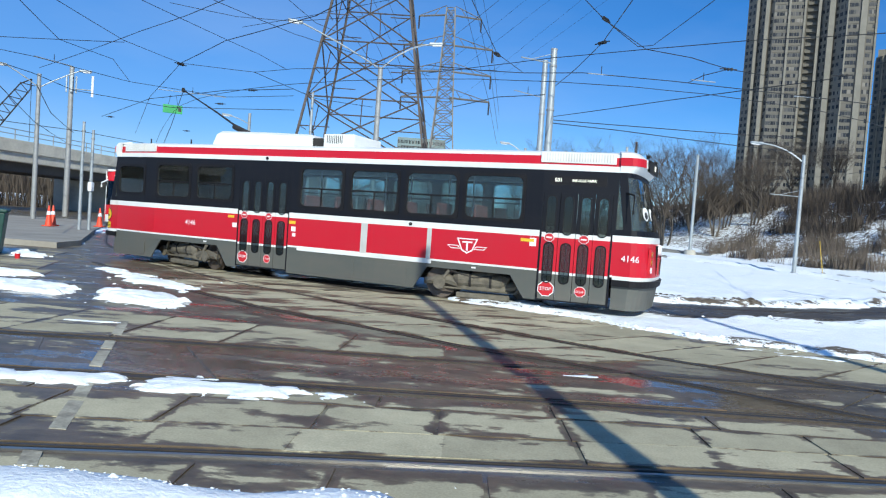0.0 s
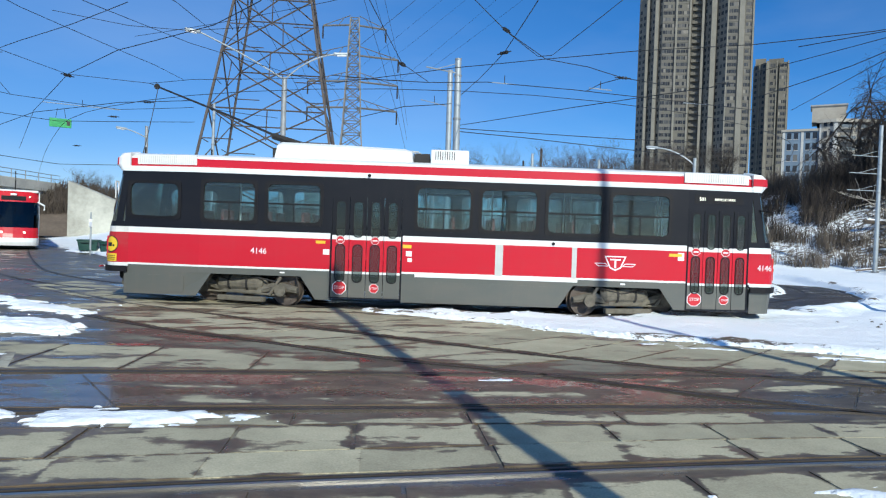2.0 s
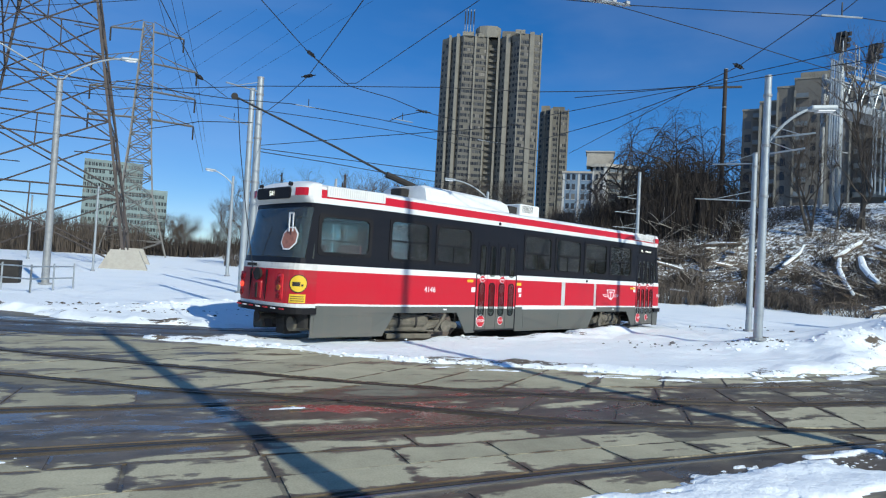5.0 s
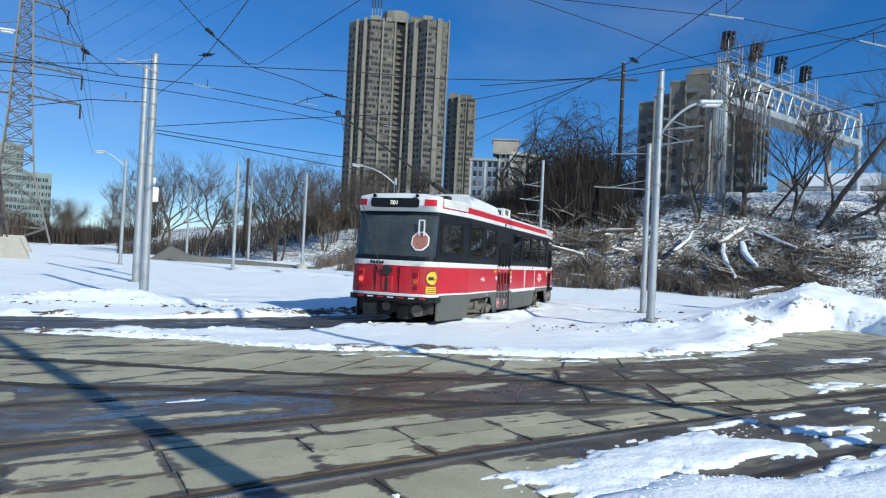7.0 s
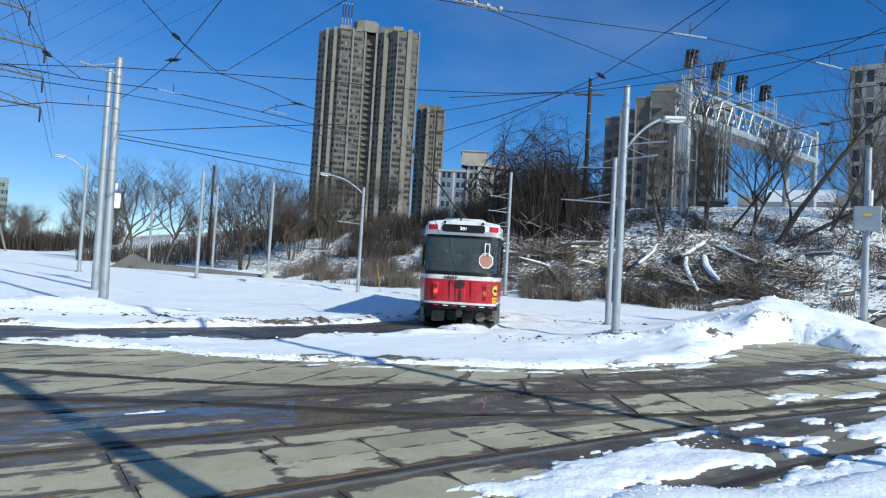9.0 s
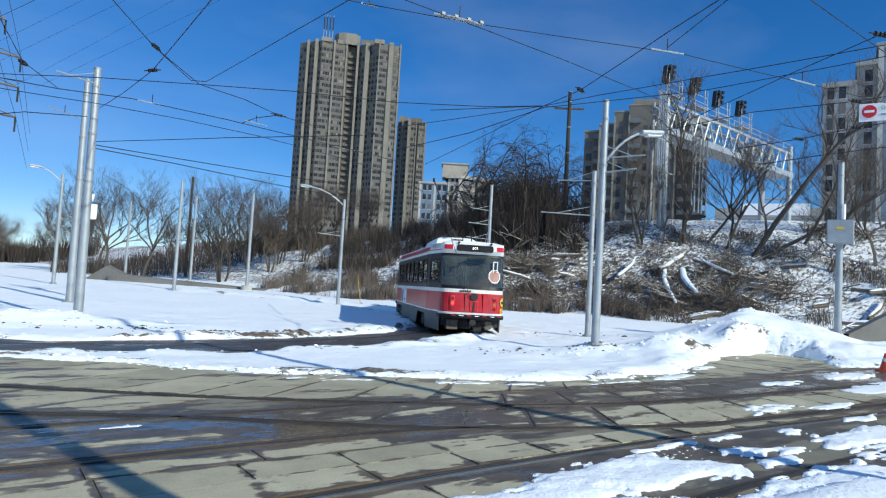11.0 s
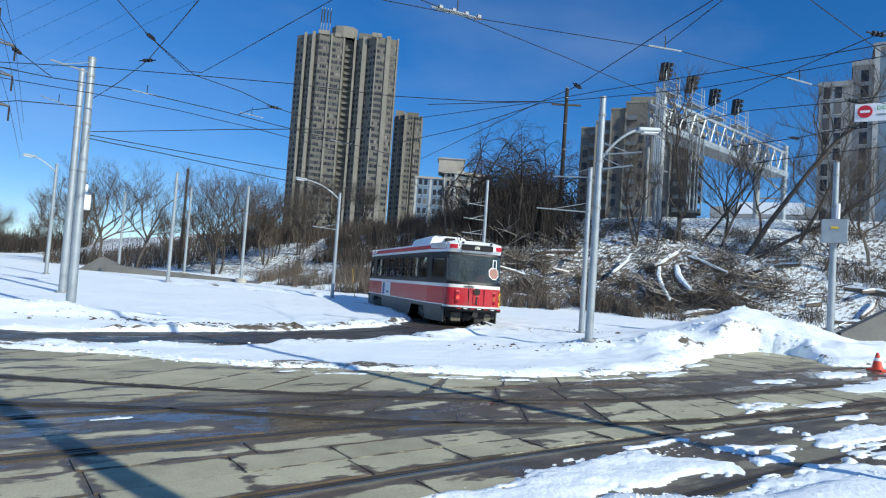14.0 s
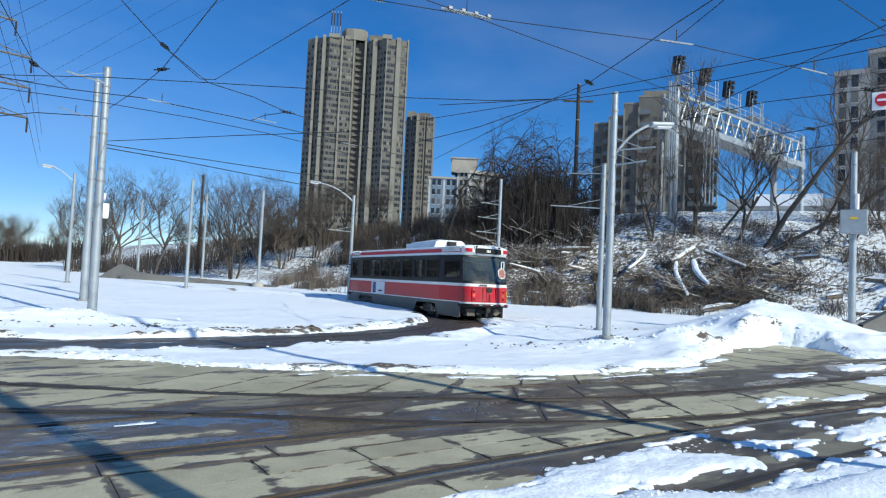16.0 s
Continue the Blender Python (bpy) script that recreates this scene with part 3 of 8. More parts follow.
def wall_quad(bm, quad, side, t=0.03, lean=0.0):
    """A flat panel of the car's side between four (s, z) corners, with thickness, following the taper."""
    n = max(1, int(max(abs(quad[2][0] - quad[0][0]), abs(quad[1][0] - quad[0][0])) / 0.5))
    for k in range(n):
        f0, f1 = k / n, (k + 1) / n
        lo0, lo1 = [(quad[0][0] + (quad[1][0] - quad[0][0]) * f, quad[0][1] + (quad[1][1] - quad[0][1]) * f) for f in (f0, f1)]
        hi0, hi1 = [(quad[3][0] + (quad[2][0] - quad[3][0]) * f, quad[3][1] + (quad[2][1] - quad[3][1]) * f) for f in (f0, f1)]
        out = [bm.verts.new((s, side * (half_width(s) - lean * (z - 1.5)), z)) for s, z in (lo0, lo1, hi1, hi0)]
        inn = [bm.verts.new((s, side * (half_width(s) - lean * (z - 1.5) - t), z)) for s, z in (lo0, lo1, hi1, hi0)]
        bm.faces.new(out)
        bm.faces.new(inn[::-1])
        for a in range(4):
            b = (a + 1) % 4
            bm.faces.new((out[a], inn[a], inn[b], out[b]))


def finish(bm):
    bmesh.ops.remove_doubles(bm, verts=bm.verts[:], dist=0.0004)
    bmesh.ops.recalc_face_normals(bm, faces=bm.faces[:])
    return bm


def rounded(s0, s1, z0, z1, r, n=5):
    """Outline of a rounded rectangle in (s, z)."""
    out = []
    for cx, cz, a0 in ((s1 - r, z0 + r, -90), (s1 - r, z1 - r, 0), (s0 + r, z1 - r, 90), (s0 + r, z0 + r, 180)):
        for k in range(n + 1):
            a = radians(a0 + 90 * k / n)
            out.append((cx + r * math.cos(a), cz + r * math.sin(a)))
    return out


def ring(outer, inner, side, y_out, depth):
    """A frame between two outlines of equal count, standing on the car's side."""
    bm = bmesh.new()
    rows = []
    for pts, y in ((outer, y_out - depth), (outer, y_out), (inner, y_out), (inner, y_out - depth)):
        rows.append([(s, side * (half_width(s) + y), z) for s, z in pts])
    b2 = loft(rows + [rows[0]], close=True)
    return finish(b2)


def plate(outline, side, y_out, depth):
    """A solid plate with that outline, following the car's side."""
    bm = bmesh.new()
    a = [bm.verts.new((s, side * (half_width(s) + y_out), z)) for s, z in outline]
    b = [bm.verts.new((s, side * (half_width(s) + y_out - depth), z)) for s, z in outline]
    bm.faces.new(a)
    bm.faces.new(b[::-1])
    n = len(a)
    for k in range(n):
        bm.faces.new((a[k], b[k], b[(k + 1) % n], a[(k + 1) % n]))
    bmesh.ops.recalc_face_normals(bm, faces=bm.faces[:])
    return bm


def end_row(nose, sc, w, z, end, n=18):
    """Points across the rounded end at one height, from the right side to the left."""
    out = []
    for k in range(n + 1):
        a = math.pi * (k / n - 0.5)
        s = sc + (nose - sc) * abs(math.cos(a)) ** 0.45
        y = w * math.copysign(abs(math.sin(a)) ** 0.80, math.sin(a))
        out.append((s * end, y, z))
    return out


def nose_at(z):
    return float(np.interp(z, [0.15, 0.62, 0.80, 1.5, 2.72, 2.75, 3.0, 3.14], [7.06, 7.12, 7.15, 7.10, 6.78, 6.92, 6.90, 6.70]))


def end_point(z, a, end, grow):
    """A place on the rounded end and the way it faces."""

    def at(a_, z_):
        return Vector(((6.5 + (nose_at(z_) - 6.5) * abs(math.cos(a_)) ** .45) * end, half_width(6.5) * math.copysign(abs(math.sin(a_)) ** .8, math.sin(a_)), z_))

    p = at(a, z)
    nrm = (at(a + .02, z) - at(a - .02, z)).cross(at(a, z + .05) - at(a, z - .05)).normalized()
    if nrm.x * end < 0:
        nrm = -nrm
    return p + nrm * grow, nrm


def end_skin(z0, z1, end, grow=0.0, steps=2, t=0.04):
    rows = []
    for k in range(steps + 1):
        z = z0 + (z1 - z0) * k / steps
        rows.append(end_row(nose_at(z) + grow, 6.5, half_width(6.5) + grow, z, end))
    return finish(solid(loft(rows), t))


RIGHT_WINDOWS = [(-6.50, -5.38, 1.76, 2.50), (-4.90, -3.78, 1.72, 2.56), (-3.57, -2.42, 1.72, 2.56), (-0.46, 0.70, 1.69, 2.59), (0.88, 2.08, 1.69, 2.59), (2.26, 3.44, 1.69, 2.59), (3.60, 4.85, 1.69, 2.59)]
LEFT_WINDOWS = [(-6.50, -5.38, 1.76, 2.50), (-4.90, -3.78, 1.72, 2.56), (-3.57, -2.42, 1.72, 2.56), (-2.20, -1.02, 1.69, 2.59), (-0.82, 0.34, 1.69, 2.59), (0.54, 1.70, 1.69, 2.59), (1.90, 3.06, 1.69, 2.59), (3.26, 4.42, 1.69, 2.59), (5.25, 6.35, 1.69, 2.55)]
DOORS = [(-2.22, -0.72, 0.20, 2.31), (5.20, 6.46, 0.20, 2.29)]


def streetcar():
    car = empty("streetcar")
    tagged(car, "red and white high-floor streetcar with grey skirts", "streetcar")
    S0, S1 = -6.58, 6.50
    for side in (-1, 1):
        doors = DOORS if side < 0 else []
        wins = RIGHT_WINDOWS if side < 0 else LEFT_WINDOWS
        spans, at = [], S0
        for d in doors:
            spans.append((at, d[0]))
            at = d[1]
        spans.append((at, S1))
        # skirt with wheel arches
        bm = bmesh.new()
        skirts = [[(S0, .15), (-4.98, .16), (-4.68, .63), (S0, .63)], [(S0, .63), (-2.2, .63), (-2.2, .76), (S0, .76)], [(-2.50, .16), (-2.2, .16), (-2.2, .63), (-2.82, .63)]]
        if side > 0:
            skirts += [[(-2.2, .16), (-.72, .16), (-.72, .76), (-2.2, .76)]]
        skirts += [[(-.72, .16), (2.56, .16), (2.86, .63), (-.72, .63)], [(-.72, .63), (5.2, .63), (5.2, .76), (-.72, .76)], [(4.98, .2), (5.2, .2), (5.2, .63), (4.68, .63)]]
        if side > 0:
            skirts += [[(5.2, .16), (S1, .16), (S1, .76), (5.2, .76)]]
        for q in skirts:
            wall_quad(bm, q, side)
        part("skirt", finish(bm), "grey_paint", car, "dirty grey skirt with wheel arches")
        for name, mat, z0, z1, grow in (("pin_stripe", "white_paint", .76, .80, 0), ("side_panel", "red_paint", .80, 1.43, 0), ("belt_stripe", "white_paint", 1.43, 1.55, 0)):
            bm = bmesh.new()
            for a, b in spans:
                wall_quad(bm, [(a, z0), (b, z0), (b, z1), (a, z1)], side)
            part(name, finish(bm), mat, car)
        # dark window band with openings
        bm = bmesh.new()
        cuts = sorted([(w[0], w[1], w[2], w[3]) for w in wins] + [(d[0], d[1], 1.55, d[3]) for d in doors])
        at = S0
        for a, b, z0, z1 in cuts:
            wall_quad(bm, [(at, 1.55), (a, 1.55), (a, 2.72), (at, 2.72)], side)
            if z0 > 1.55:
                wall_quad(bm, [(a, 1.55), (b, 1.55), (b, z0), (a, z0)], side)
            wall_quad(bm, [(a, z1), (b, z1), (b, 2.72), (a, 2.72)], side)
            at = b
        wall_quad(bm, [(at, 1.55), (S1, 1.55), (S1, 2.72), (at, 2.72)], side)
        part("window_band", finish(bm), "black_paint", car, "black band round the windows")
        for name, mat, z0, z1, lean in (("cornice", "white_paint", 2.72, 2.83, .02), ("roof_stripe", "red_paint", 2.83, 3.01, .05)):
            bm = bmesh.new()
            wall_quad(bm, [(S0, z0), (S1, z0), (S1, z1), (S0, z1)], side, 0.04, lean)
            part(name, finish(bm), mat, car)
        for s0, s1, z0, z1 in wins:
            w = part("window", ring(rounded(s0 - .03, s1 + .03, z0 - .03, z1 + .03, .07), rounded(s0 + .035, s1 - .035, z0 + .035, z1 - .035, .115), side, .014, .046), "rubber", car, "black rubber-framed side window")
            part("pane", plate(rounded(s0 + .02, s1 - .02, z0 + .02, z1 - .02, .09), side, -.012, .006), "tram_glass", w).visible_shadow = False
            if s0 > -5.2 and s1 < 5:
                zb = z0 + (z1 - z0) * .46
                bm = bmesh.new()
                wall_quad(bm, [(s0 + .03, zb), (s1 - .03, zb), (s1 - .03, zb + .035), (s0 + .03, zb + .035)], side, .03)
                wall_quad(bm, [((s0 + s1) / 2 - .012, z0 + .03), ((s0 + s1) / 2 + .012, z0 + .03), ((s0 + s1) / 2 + .012, zb), ((s0 + s1) / 2 - .012, zb)], side, .025)
                part("glazing_bar", finish(bm), "rubber", w)
        # long framed panels in the red band
        if side < 0:
            for s0, s1 in ((1.22, 1.38), (2.82, 2.92)):
                part("panel_bar", plate([(s0, .78), (s1, .78), (s1, 1.43), (s0, 1.43)], side, .006, .01), "panel_grey", car, "greyed white bar between the red panels")
            part("panel_sill", plate([(-.45, .70), (2.95, .70), (2.95, .78), (-.45, .78)], side, .012, .02), "white_paint", car)
            for s0, s1, z0, z1 in ((-.40, 1.08, .22, .60), (1.12, 2.40, .22, .60), (-6.52, -5.25, .22, .56)):
                part("access_flap", plate(rounded(s0, s1, z0, z1, .02, 1), side, .006, .012), "grey_paint", car)
        else:
            part("advert_panel", plate([(1.1, .80), (2.95, .80), (2.95, 1.42), (1.1, 1.42)], side, .006, .01), "white_mark", car, "pale advertising board")
            part("advert_picture", plate([(2.3, .83), (2.75, .83), (2.75, 1.39), (2.3, 1.39)], side, .009, .006), "blue_plastic", car)
            part("advert_line", plate([(1.4, .92), (1.9, .92), (1.9, 1.0), (1.4, 1.0)], side, .009, .006), "black_mark", car)

    # folding doors
    for s0, s1, z0, z1 in DOORS:
        door = part("door", ring([(s0, z0), (s1, z0), (s1, z1 + .06), (s0, z1 + .06)], [(s0 + .03, z0 + .03), (s1 - .03, z0 + .03), (s1 - .03, z1), (s0 + .03, z1)], -1, .004, .06), "black_paint", car, "four-leaf folding door")
        w = (s1 - s0 - .06) / 4
        for k in range(4):
            a, b = s0 + .03 + k * w + .006, s0 + .03 + (k + 1) * w - .006
            c = (a + b) / 2
            for mat, q0, q1 in (("grey_paint", z0 + .03, .72), ("white_paint", .72, .77), ("red_paint", .77, 1.43), ("white_paint", 1.43, 1.52), ("black_paint", 1.52, z1)):
                bm = bmesh.new()
                if mat == "black_paint":
                    hw = .075 if w < .34 else .088
                    for c0, c1, r0, r1 in ((a, c - hw, q0, q1), (c + hw, b, q0, q1), (c - hw, c + hw, 2.22, q1)):
                        wall_quad(bm, [(c0, r0), (c1, r0), (c1, r1), (c0, r1)], -1, .03)
                else:
                    wall_quad(bm, [(a, q0), (b, q0), (b, q1), (a, q1)], -1, .03)
                part("door_leaf", finish(bm), mat, door)
            for q0, q1 in ((.56, 1.32), (1.50, 2.22)):
                lw = .075 if w < .34 else .088
                pts = rounded(c - lw, c + lw, q0, q1, .08)
                part("leaf_window", ring(rounded(c - lw - .018, c + lw + .018, q0 - .018, q1 + .018, .09), pts, -1, .012, .02), "rubber", door)
                part("leaf_pane", plate(pts, -1, .004, .006), "door_glass", door)
        for k, r in ((0, .155), (2, .105)):
            c = s0 + .03 + (k + .5) * w
            octa = [(c + r * math.cos(radians(22.5 + 45 * j)), .43 + r * math.sin(radians(22.5 + 45 * j))) for j in range(8)]
            part("stop_sign", plate(octa, -1, .006, .004), "white_mark", door)
            octb = [(c + r * .9 * math.cos(radians(22.5 + 45 * j)), .43 + r * .9 * math.sin(radians(22.5 + 45 * j))) for j in range(8)]
            part("stop_face", plate(octb, -1, .009, .004), "sign_red", door)
            tilt = math.degrees(math.atan2(half_width(c + .1) - half_width(c - .1), .2))
            lettering("stop_word", "STOP", r * .60, "white_mark", door, pose(c, -half_width(c) * (1 + .03 * max(0, c - 5)) - .016, .43, 90, 0, -tilt))
            octc = [(c + .082 * math.cos(radians(22.5 + 45 * j)), 1.425 + .078 * math.sin(radians(22.5 + 45 * j))) for j in range(8)]
            part("small_stop_rim", plate([(c + (s_ - c) * 1.13, 1.425 + (z_ - 1.425) * 1.13) for s_, z_ in octc], -1, .016, .006), "white_mark", door)
            part("small_stop_sign", plate(octc, -1, .019, .006), "sign_red", door)
            part("small_stop_bar", plate([(c - .05, 1.411), (c + .05, 1.411), (c + .05, 1.439), (c - .05, 1.439)], -1, .022, .004), "white_mark", door)

    # side destination box
    part("side_sign", plate([(5.32, 2.44), (6.30, 2.44), (6.30, 2.62), (5.32, 2.62)], -1, .006, .012), "rubber", car, "dark destination window")
    lettering("side_route", "501", .10, "sign_glow", car, pose(5.47, -half_width(5.47) - .022, 2.53, 90, 0, 6.4))
    lettering("side_name", "NEVILLE PARK", .072, "sign_glow", car, pose(5.92, -half_width(5.92) - .024, 2.53, 90, 0, 6.0))
    lettering("fleet_number", "4146", .17, "white_mark", car, pose(-3.70, -1.276, 1.13, 90, 0, 0))
    p, nrm = end_point(1.12, -1.40, 1, .004)
    lettering("fleet_number", "4146", .17, "white_mark", car, pose(p.x, p.y, p.z, 90, 0, math.degrees(math.atan2(nrm.y, nrm.x)) + 90))

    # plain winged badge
    for pts in ([(3.50, 1.28), (3.96, 1.28), (3.85, 1.03), (3.73, .97), (3.61, 1.03)],):
        part("badge", ring(pts, [(3.73 + (s - 3.73) * .84, 1.15 + (z - 1.15) * .82) for s, z in pts], -1, .006, .008), "white_mark", car, "white winged shield badge")
    for sg in (-1, 1):
        pts = [(3.73 + sg * .14, 1.06), (3.73 + sg * .20, 1.13), (3.73 + sg * .44, 1.13), (3.73 + sg * .36, 1.06)]
        part("badge_wing", ring(pts, [(3.73 + sg * .285 + (s - 3.73 - sg * .285) * .86, 1.095 + (z - 1.095) * .55) for s, z in pts], -1, .006, .008), "white_mark", car)
    part("badge_bar", plate([(3.62, 1.19), (3.84, 1.19), (3.84, 1.22), (3.62, 1.22)], -1, .006, .008), "white_mark", car)
    part("badge_stem", plate([(3.712, 1.03), (3.748, 1.03), (3.748, 1.19), (3.712, 1.19)], -1, .006, .008), "white_mark", car)

    # notices beside the doors, marker lamps
    for s, z, w, h, mat in ((-2.42, 1.36, .20, .06, "yellow_label"), (-.62, 1.33, .18, .07, "yellow_label"), (-2.30, 1.16, .13, .11, "white_mark"), (-.58, 1.18, .12, .11, "white_mark"), (-.56, 1.05, .09, .08, "white_mark"), (4.98, 1.34, .26, .06, "yellow_label"), (5.09, 1.31, .12, .16, "white_mark"), (-3.2, .70, .10, .03, "white_mark"), (3.9, .70, .10, .03, "white_mark")):
        part("notice", plate([(s - w / 2, z - h / 2), (s + w / 2, z - h / 2), (s + w / 2, z + h / 2), (s - w / 2, z + h / 2)], -1, .004, .004), mat, car)
    for s, z in ((-1.45, 2.775), (2.42, 1.49), (-2.42, 2.13), (-2.42, 1.88)):
        bm = bmesh.new()
        add_disc(bm, (s, -1.275 if z < 2.7 else -1.26, z), (0, 1, 0), .035, .03, 10)
        part("marker_lamp", bm, "rubber", car)

    # warning marks, bent round the rear corner
    turn = np.linspace(-.35, -1.57, 60)
    trail = [end_point(1.17, a_, -1, 0)[0] for a_ in turn]
    run_ = np.concatenate([[0], np.cumsum([(q - p).length for p, q in zip(trail, trail[1:])])])
    mid = np.interp(1.25, -turn, run_)

    def bent(bm):
        """Lays a flat piece (along, up, out) on the rear corner."""
        for v in bm.verts:
            a_ = float(np.interp(mid + v.co.x, run_, turn))
            v.co = end_point(1.17 + v.co.y, a_, -1, .004 + v.co.z)[0]
        return finish(bm)

    def sticker(name, r, out, mat, label=""):
        rings = [[(r * f * math.cos(k * math.pi / 14), r * f * math.sin(k * math.pi / 14), z) for k in range(28)] for f, z in ((.04, out), (.35, out), (.7, out), (1, out), (1, out - .004))]
        part(name, bent(loft(rings, True)), mat, car, label)

    def slab(x0, x1, y0, y1, z):
        return loft([[(x0 + (x1 - x0) * k / 6, y, z_) for k in range(7)] for y, z_ in ((y0, z - .004), (y0, z), (y1, z), (y1, z - .004))])

    sticker("warning_rim", .172, .004, "black_mark")
    sticker("warning_disc", .155, .008, "yellow_label", "round yellow warning sticker")
    part("warning_mark", bent(slab(-.11, .03, -.05, .03, .012)), "black_mark", car)
    part("warning_mark", bent(slab(.05, .09, -.05, -.01, .012)), "black_mark", car)
    part("warning_board", bent(slab(-.15, .15, -.36, -.20, .006)), "yellow_label", car, "yellow notice board with black lines")
    for j in range(3):
        part("warning_line", bent(slab(-.12, .12, -.33 + j * .04, -.317 + j * .04, .010)), "black_mark", car)

    # ends
    for end in (-1, 1):
        if end > 0:
            part("end_skirt", end_skin(.16, .60, end), "grey_paint", car, "grey lower apron")
        else:
            part("end_beam", finish(solid(loft([end_row(6.72, 6.5, .98, z, end) for z in (.32, .62)]), .05)), "dark_iron", car, "dark underframe beam")
        part("bumper", end_skin(.60, .72, end, .05), "rubber", car, "black ribbed bumper")
        if end < 0:
            for j in range(7):
                y = -.9 + j * .26
                part("reflector_chevron", box(-7.19 + .055 * abs(y) ** 3, -7.16 + .055 * abs(y) ** 3, y - .075, y + .075, .675, .70, .004), "white_mark" if j % 2 else "sign_red", car)
        part("end_stripe", end_skin(.72, .79, end), "white_paint", car)
        part("end_panel", end_skin(.79, 1.43, end, 0, 3), "red_paint" if end > 0 else "soiled_red", car, "rounded red end panel")
        part("end_belt", end_skin(1.43, 1.55, end), "white_paint" if end > 0 else "soiled_white", car)
        part("end_sill", end_skin(1.55, 1.66, end), "black_paint", car)
        part("windscreen", end_skin(1.66, 2.64, end, -.01, 4, .012), "shield_glass", car, "large dark wraparound windscreen").visible_shadow = False
        part("screen_header", end_skin(2.64, 2.72, end), "black_paint", car)
        for sg in (-1, 1):
            rows = []
            for z in (1.6, 2.1, 2.7):
                nz = nose_at(z)
                sx, y = 6.5 + (nz - 6.5) * .52, sg * half_width(6.5) * .965
                rows.append([((sx + dx) * end, y + dy * sg, z) for dx, dy in ((-.16, .035), (-.02, .02), (-.02, -.03), (-.16, -.01))])
            part("corner_post", finish(loft([r + [r[0]] for r in rows])), "black_paint", car)
        part("roof_brow", finish(solid(loft([end_row(nose_at(z) + .02, 6.5, half_width(6.5) - .01, z, end) for z in (2.72, 2.85, 3.0, 3.09)] + [end_row(6.72, 6.42, .78, 3.15, end)]), .04)), "white_paint", car, "white brow over the windscreen")
        x = 6.955 * end
        bm = bmesh.new()
        sgn = plate(rounded(-.62, .62, 2.80, 3.02, .07), 1, 0, .05)
        for v in sgn.verts:
            sx, z = v.co.x, v.co.z
            v.co = Vector((end * (6.925 + (0.02 if v.co.y > 1.24 else -.02) - .035 * sx * sx), sx, z))
        part("end_sign", sgn, "rubber", car, "dark destination sign with a white route number")
        lettering("end_route", "501", .14, "sign_glow", car, pose(6.952 * end, 0, 2.905, 90, 0, 90 * end))
        for sg in (-1, 1):
            bm = bmesh.new()
            add_disc(bm, (6.88 * end, sg * .55, 3.08), (1, 0, 0), .04, .06, 10)
            part("roof_lamp", bm, "rubber", car)
            zs = (2.85, 2.92, 3.0)
            sel = [p for p in range(19) if ((p <= 5 if sg < 0 else p >= 13) if end > 0 else (2 <= p <= 5 if sg < 0 else 13 <= p <= 16))]
            part("roof_corner", finish(solid(loft([[end_row(nose_at(z) + .032, 6.5, half_width(6.5), z, end)[p] for p in sel] for z in zs]), .02)), "red_paint", car, "red end of the roof stripe")
            # lamp clusters
            for j, mat in ((0, "tail_lamp" if end < 0 else "white_mark"), (1, "amber_lamp"), (2, "tail_lamp" if end < 0 else "amber_lamp")):
                bm = bmesh.new()
                add_disc(bm, (7.085 * end, sg * .70, .93 + .15 * j), (1, 0, 0), .055, .05, 14)
                part("lamp", bm, "tail_lit" if end < 0 and sg > 0 and j == 1 else mat, car, "round lamp in a recessed cluster")
            part("lamp_housing", box(min(7.04 * end, 7.09 * end), max(7.04 * end, 7.09 * end), sg * .70 - .09, sg * .70 + .09, .84, 1.34, .04), "sign_red", car)
        part("coupler_cover", box(min(7.0 * end, 7.16 * end), max(7.0 * end, 7.16 * end), -.15, .15, .82, 1.18, .03), "soiled_red", car, "soiled red cover over the coupler")
        part("coupler_slot", box(min(7.1 * end, 7.175 * end), max(7.1 * end, 7.175 * end), -.035, .035, .84, 1.14, .01), "dark_iron", car)
        bm = bmesh.new()
        add_disc(bm, (7.13 * end, 0, 1.31), (1, 0, 0), .125, .09, 20, .10)
        part("end_headlamp", bm, "dark_iron" if end < 0 else "white_mark", car, "round lamp on the end panel")
        for sg in (-1, 1):
            part("panel_seam", box(min(7.08 * end, 7.148 * end), max(7.08 * end, 7.148 * end), sg * .30 - .004, sg * .30 + .004, .82, 1.40), "black_paint", car)
    # equipment hung under the rear end
    for y0, y1, z0, z1, mat in ((.42, .80, .20, .52, "truck_iron"), (.05, .34, .24, .55, "dark_iron"), (-.40, -.10, .16, .50, "dark_iron")):
        part("equipment_box", box(-6.75, -6.35, y0, y1, z0, z1, .03), mat, car)
    part("air_tank", tube([(-6.75, -.62, .38), (-6.1, -.62, .38)], .14, 14), "truck_iron", car)
    part("coupler", tube([(-6.4, 0, .5), (-7.05, 0, .48), (-7.12, 0, .48)], [.06, .06, .11], 10), "dark_iron", car)
    for j in range(5):
        part("fleet_bar", box(-7.13, -7.115, .42 - j * .075, .47 - j * .075, 1.46, 1.52), "black_mark", car)
    # eyes on the front screen, badge sticker on the rear one
    for a0 in (-.66, -.22):
        for r, mat, g in ((.13, "white_mark", .008), (.07, "black_mark", .022)):
            p, nrm = end_point(1.98, a0, 1, g)
            bm = bmesh.new()
            add_disc(bm, p - Vector((0, 0, .03 if r < .1 else 0)), nrm, r, .008, 18)
            part("eye_sticker", bm, mat, car)
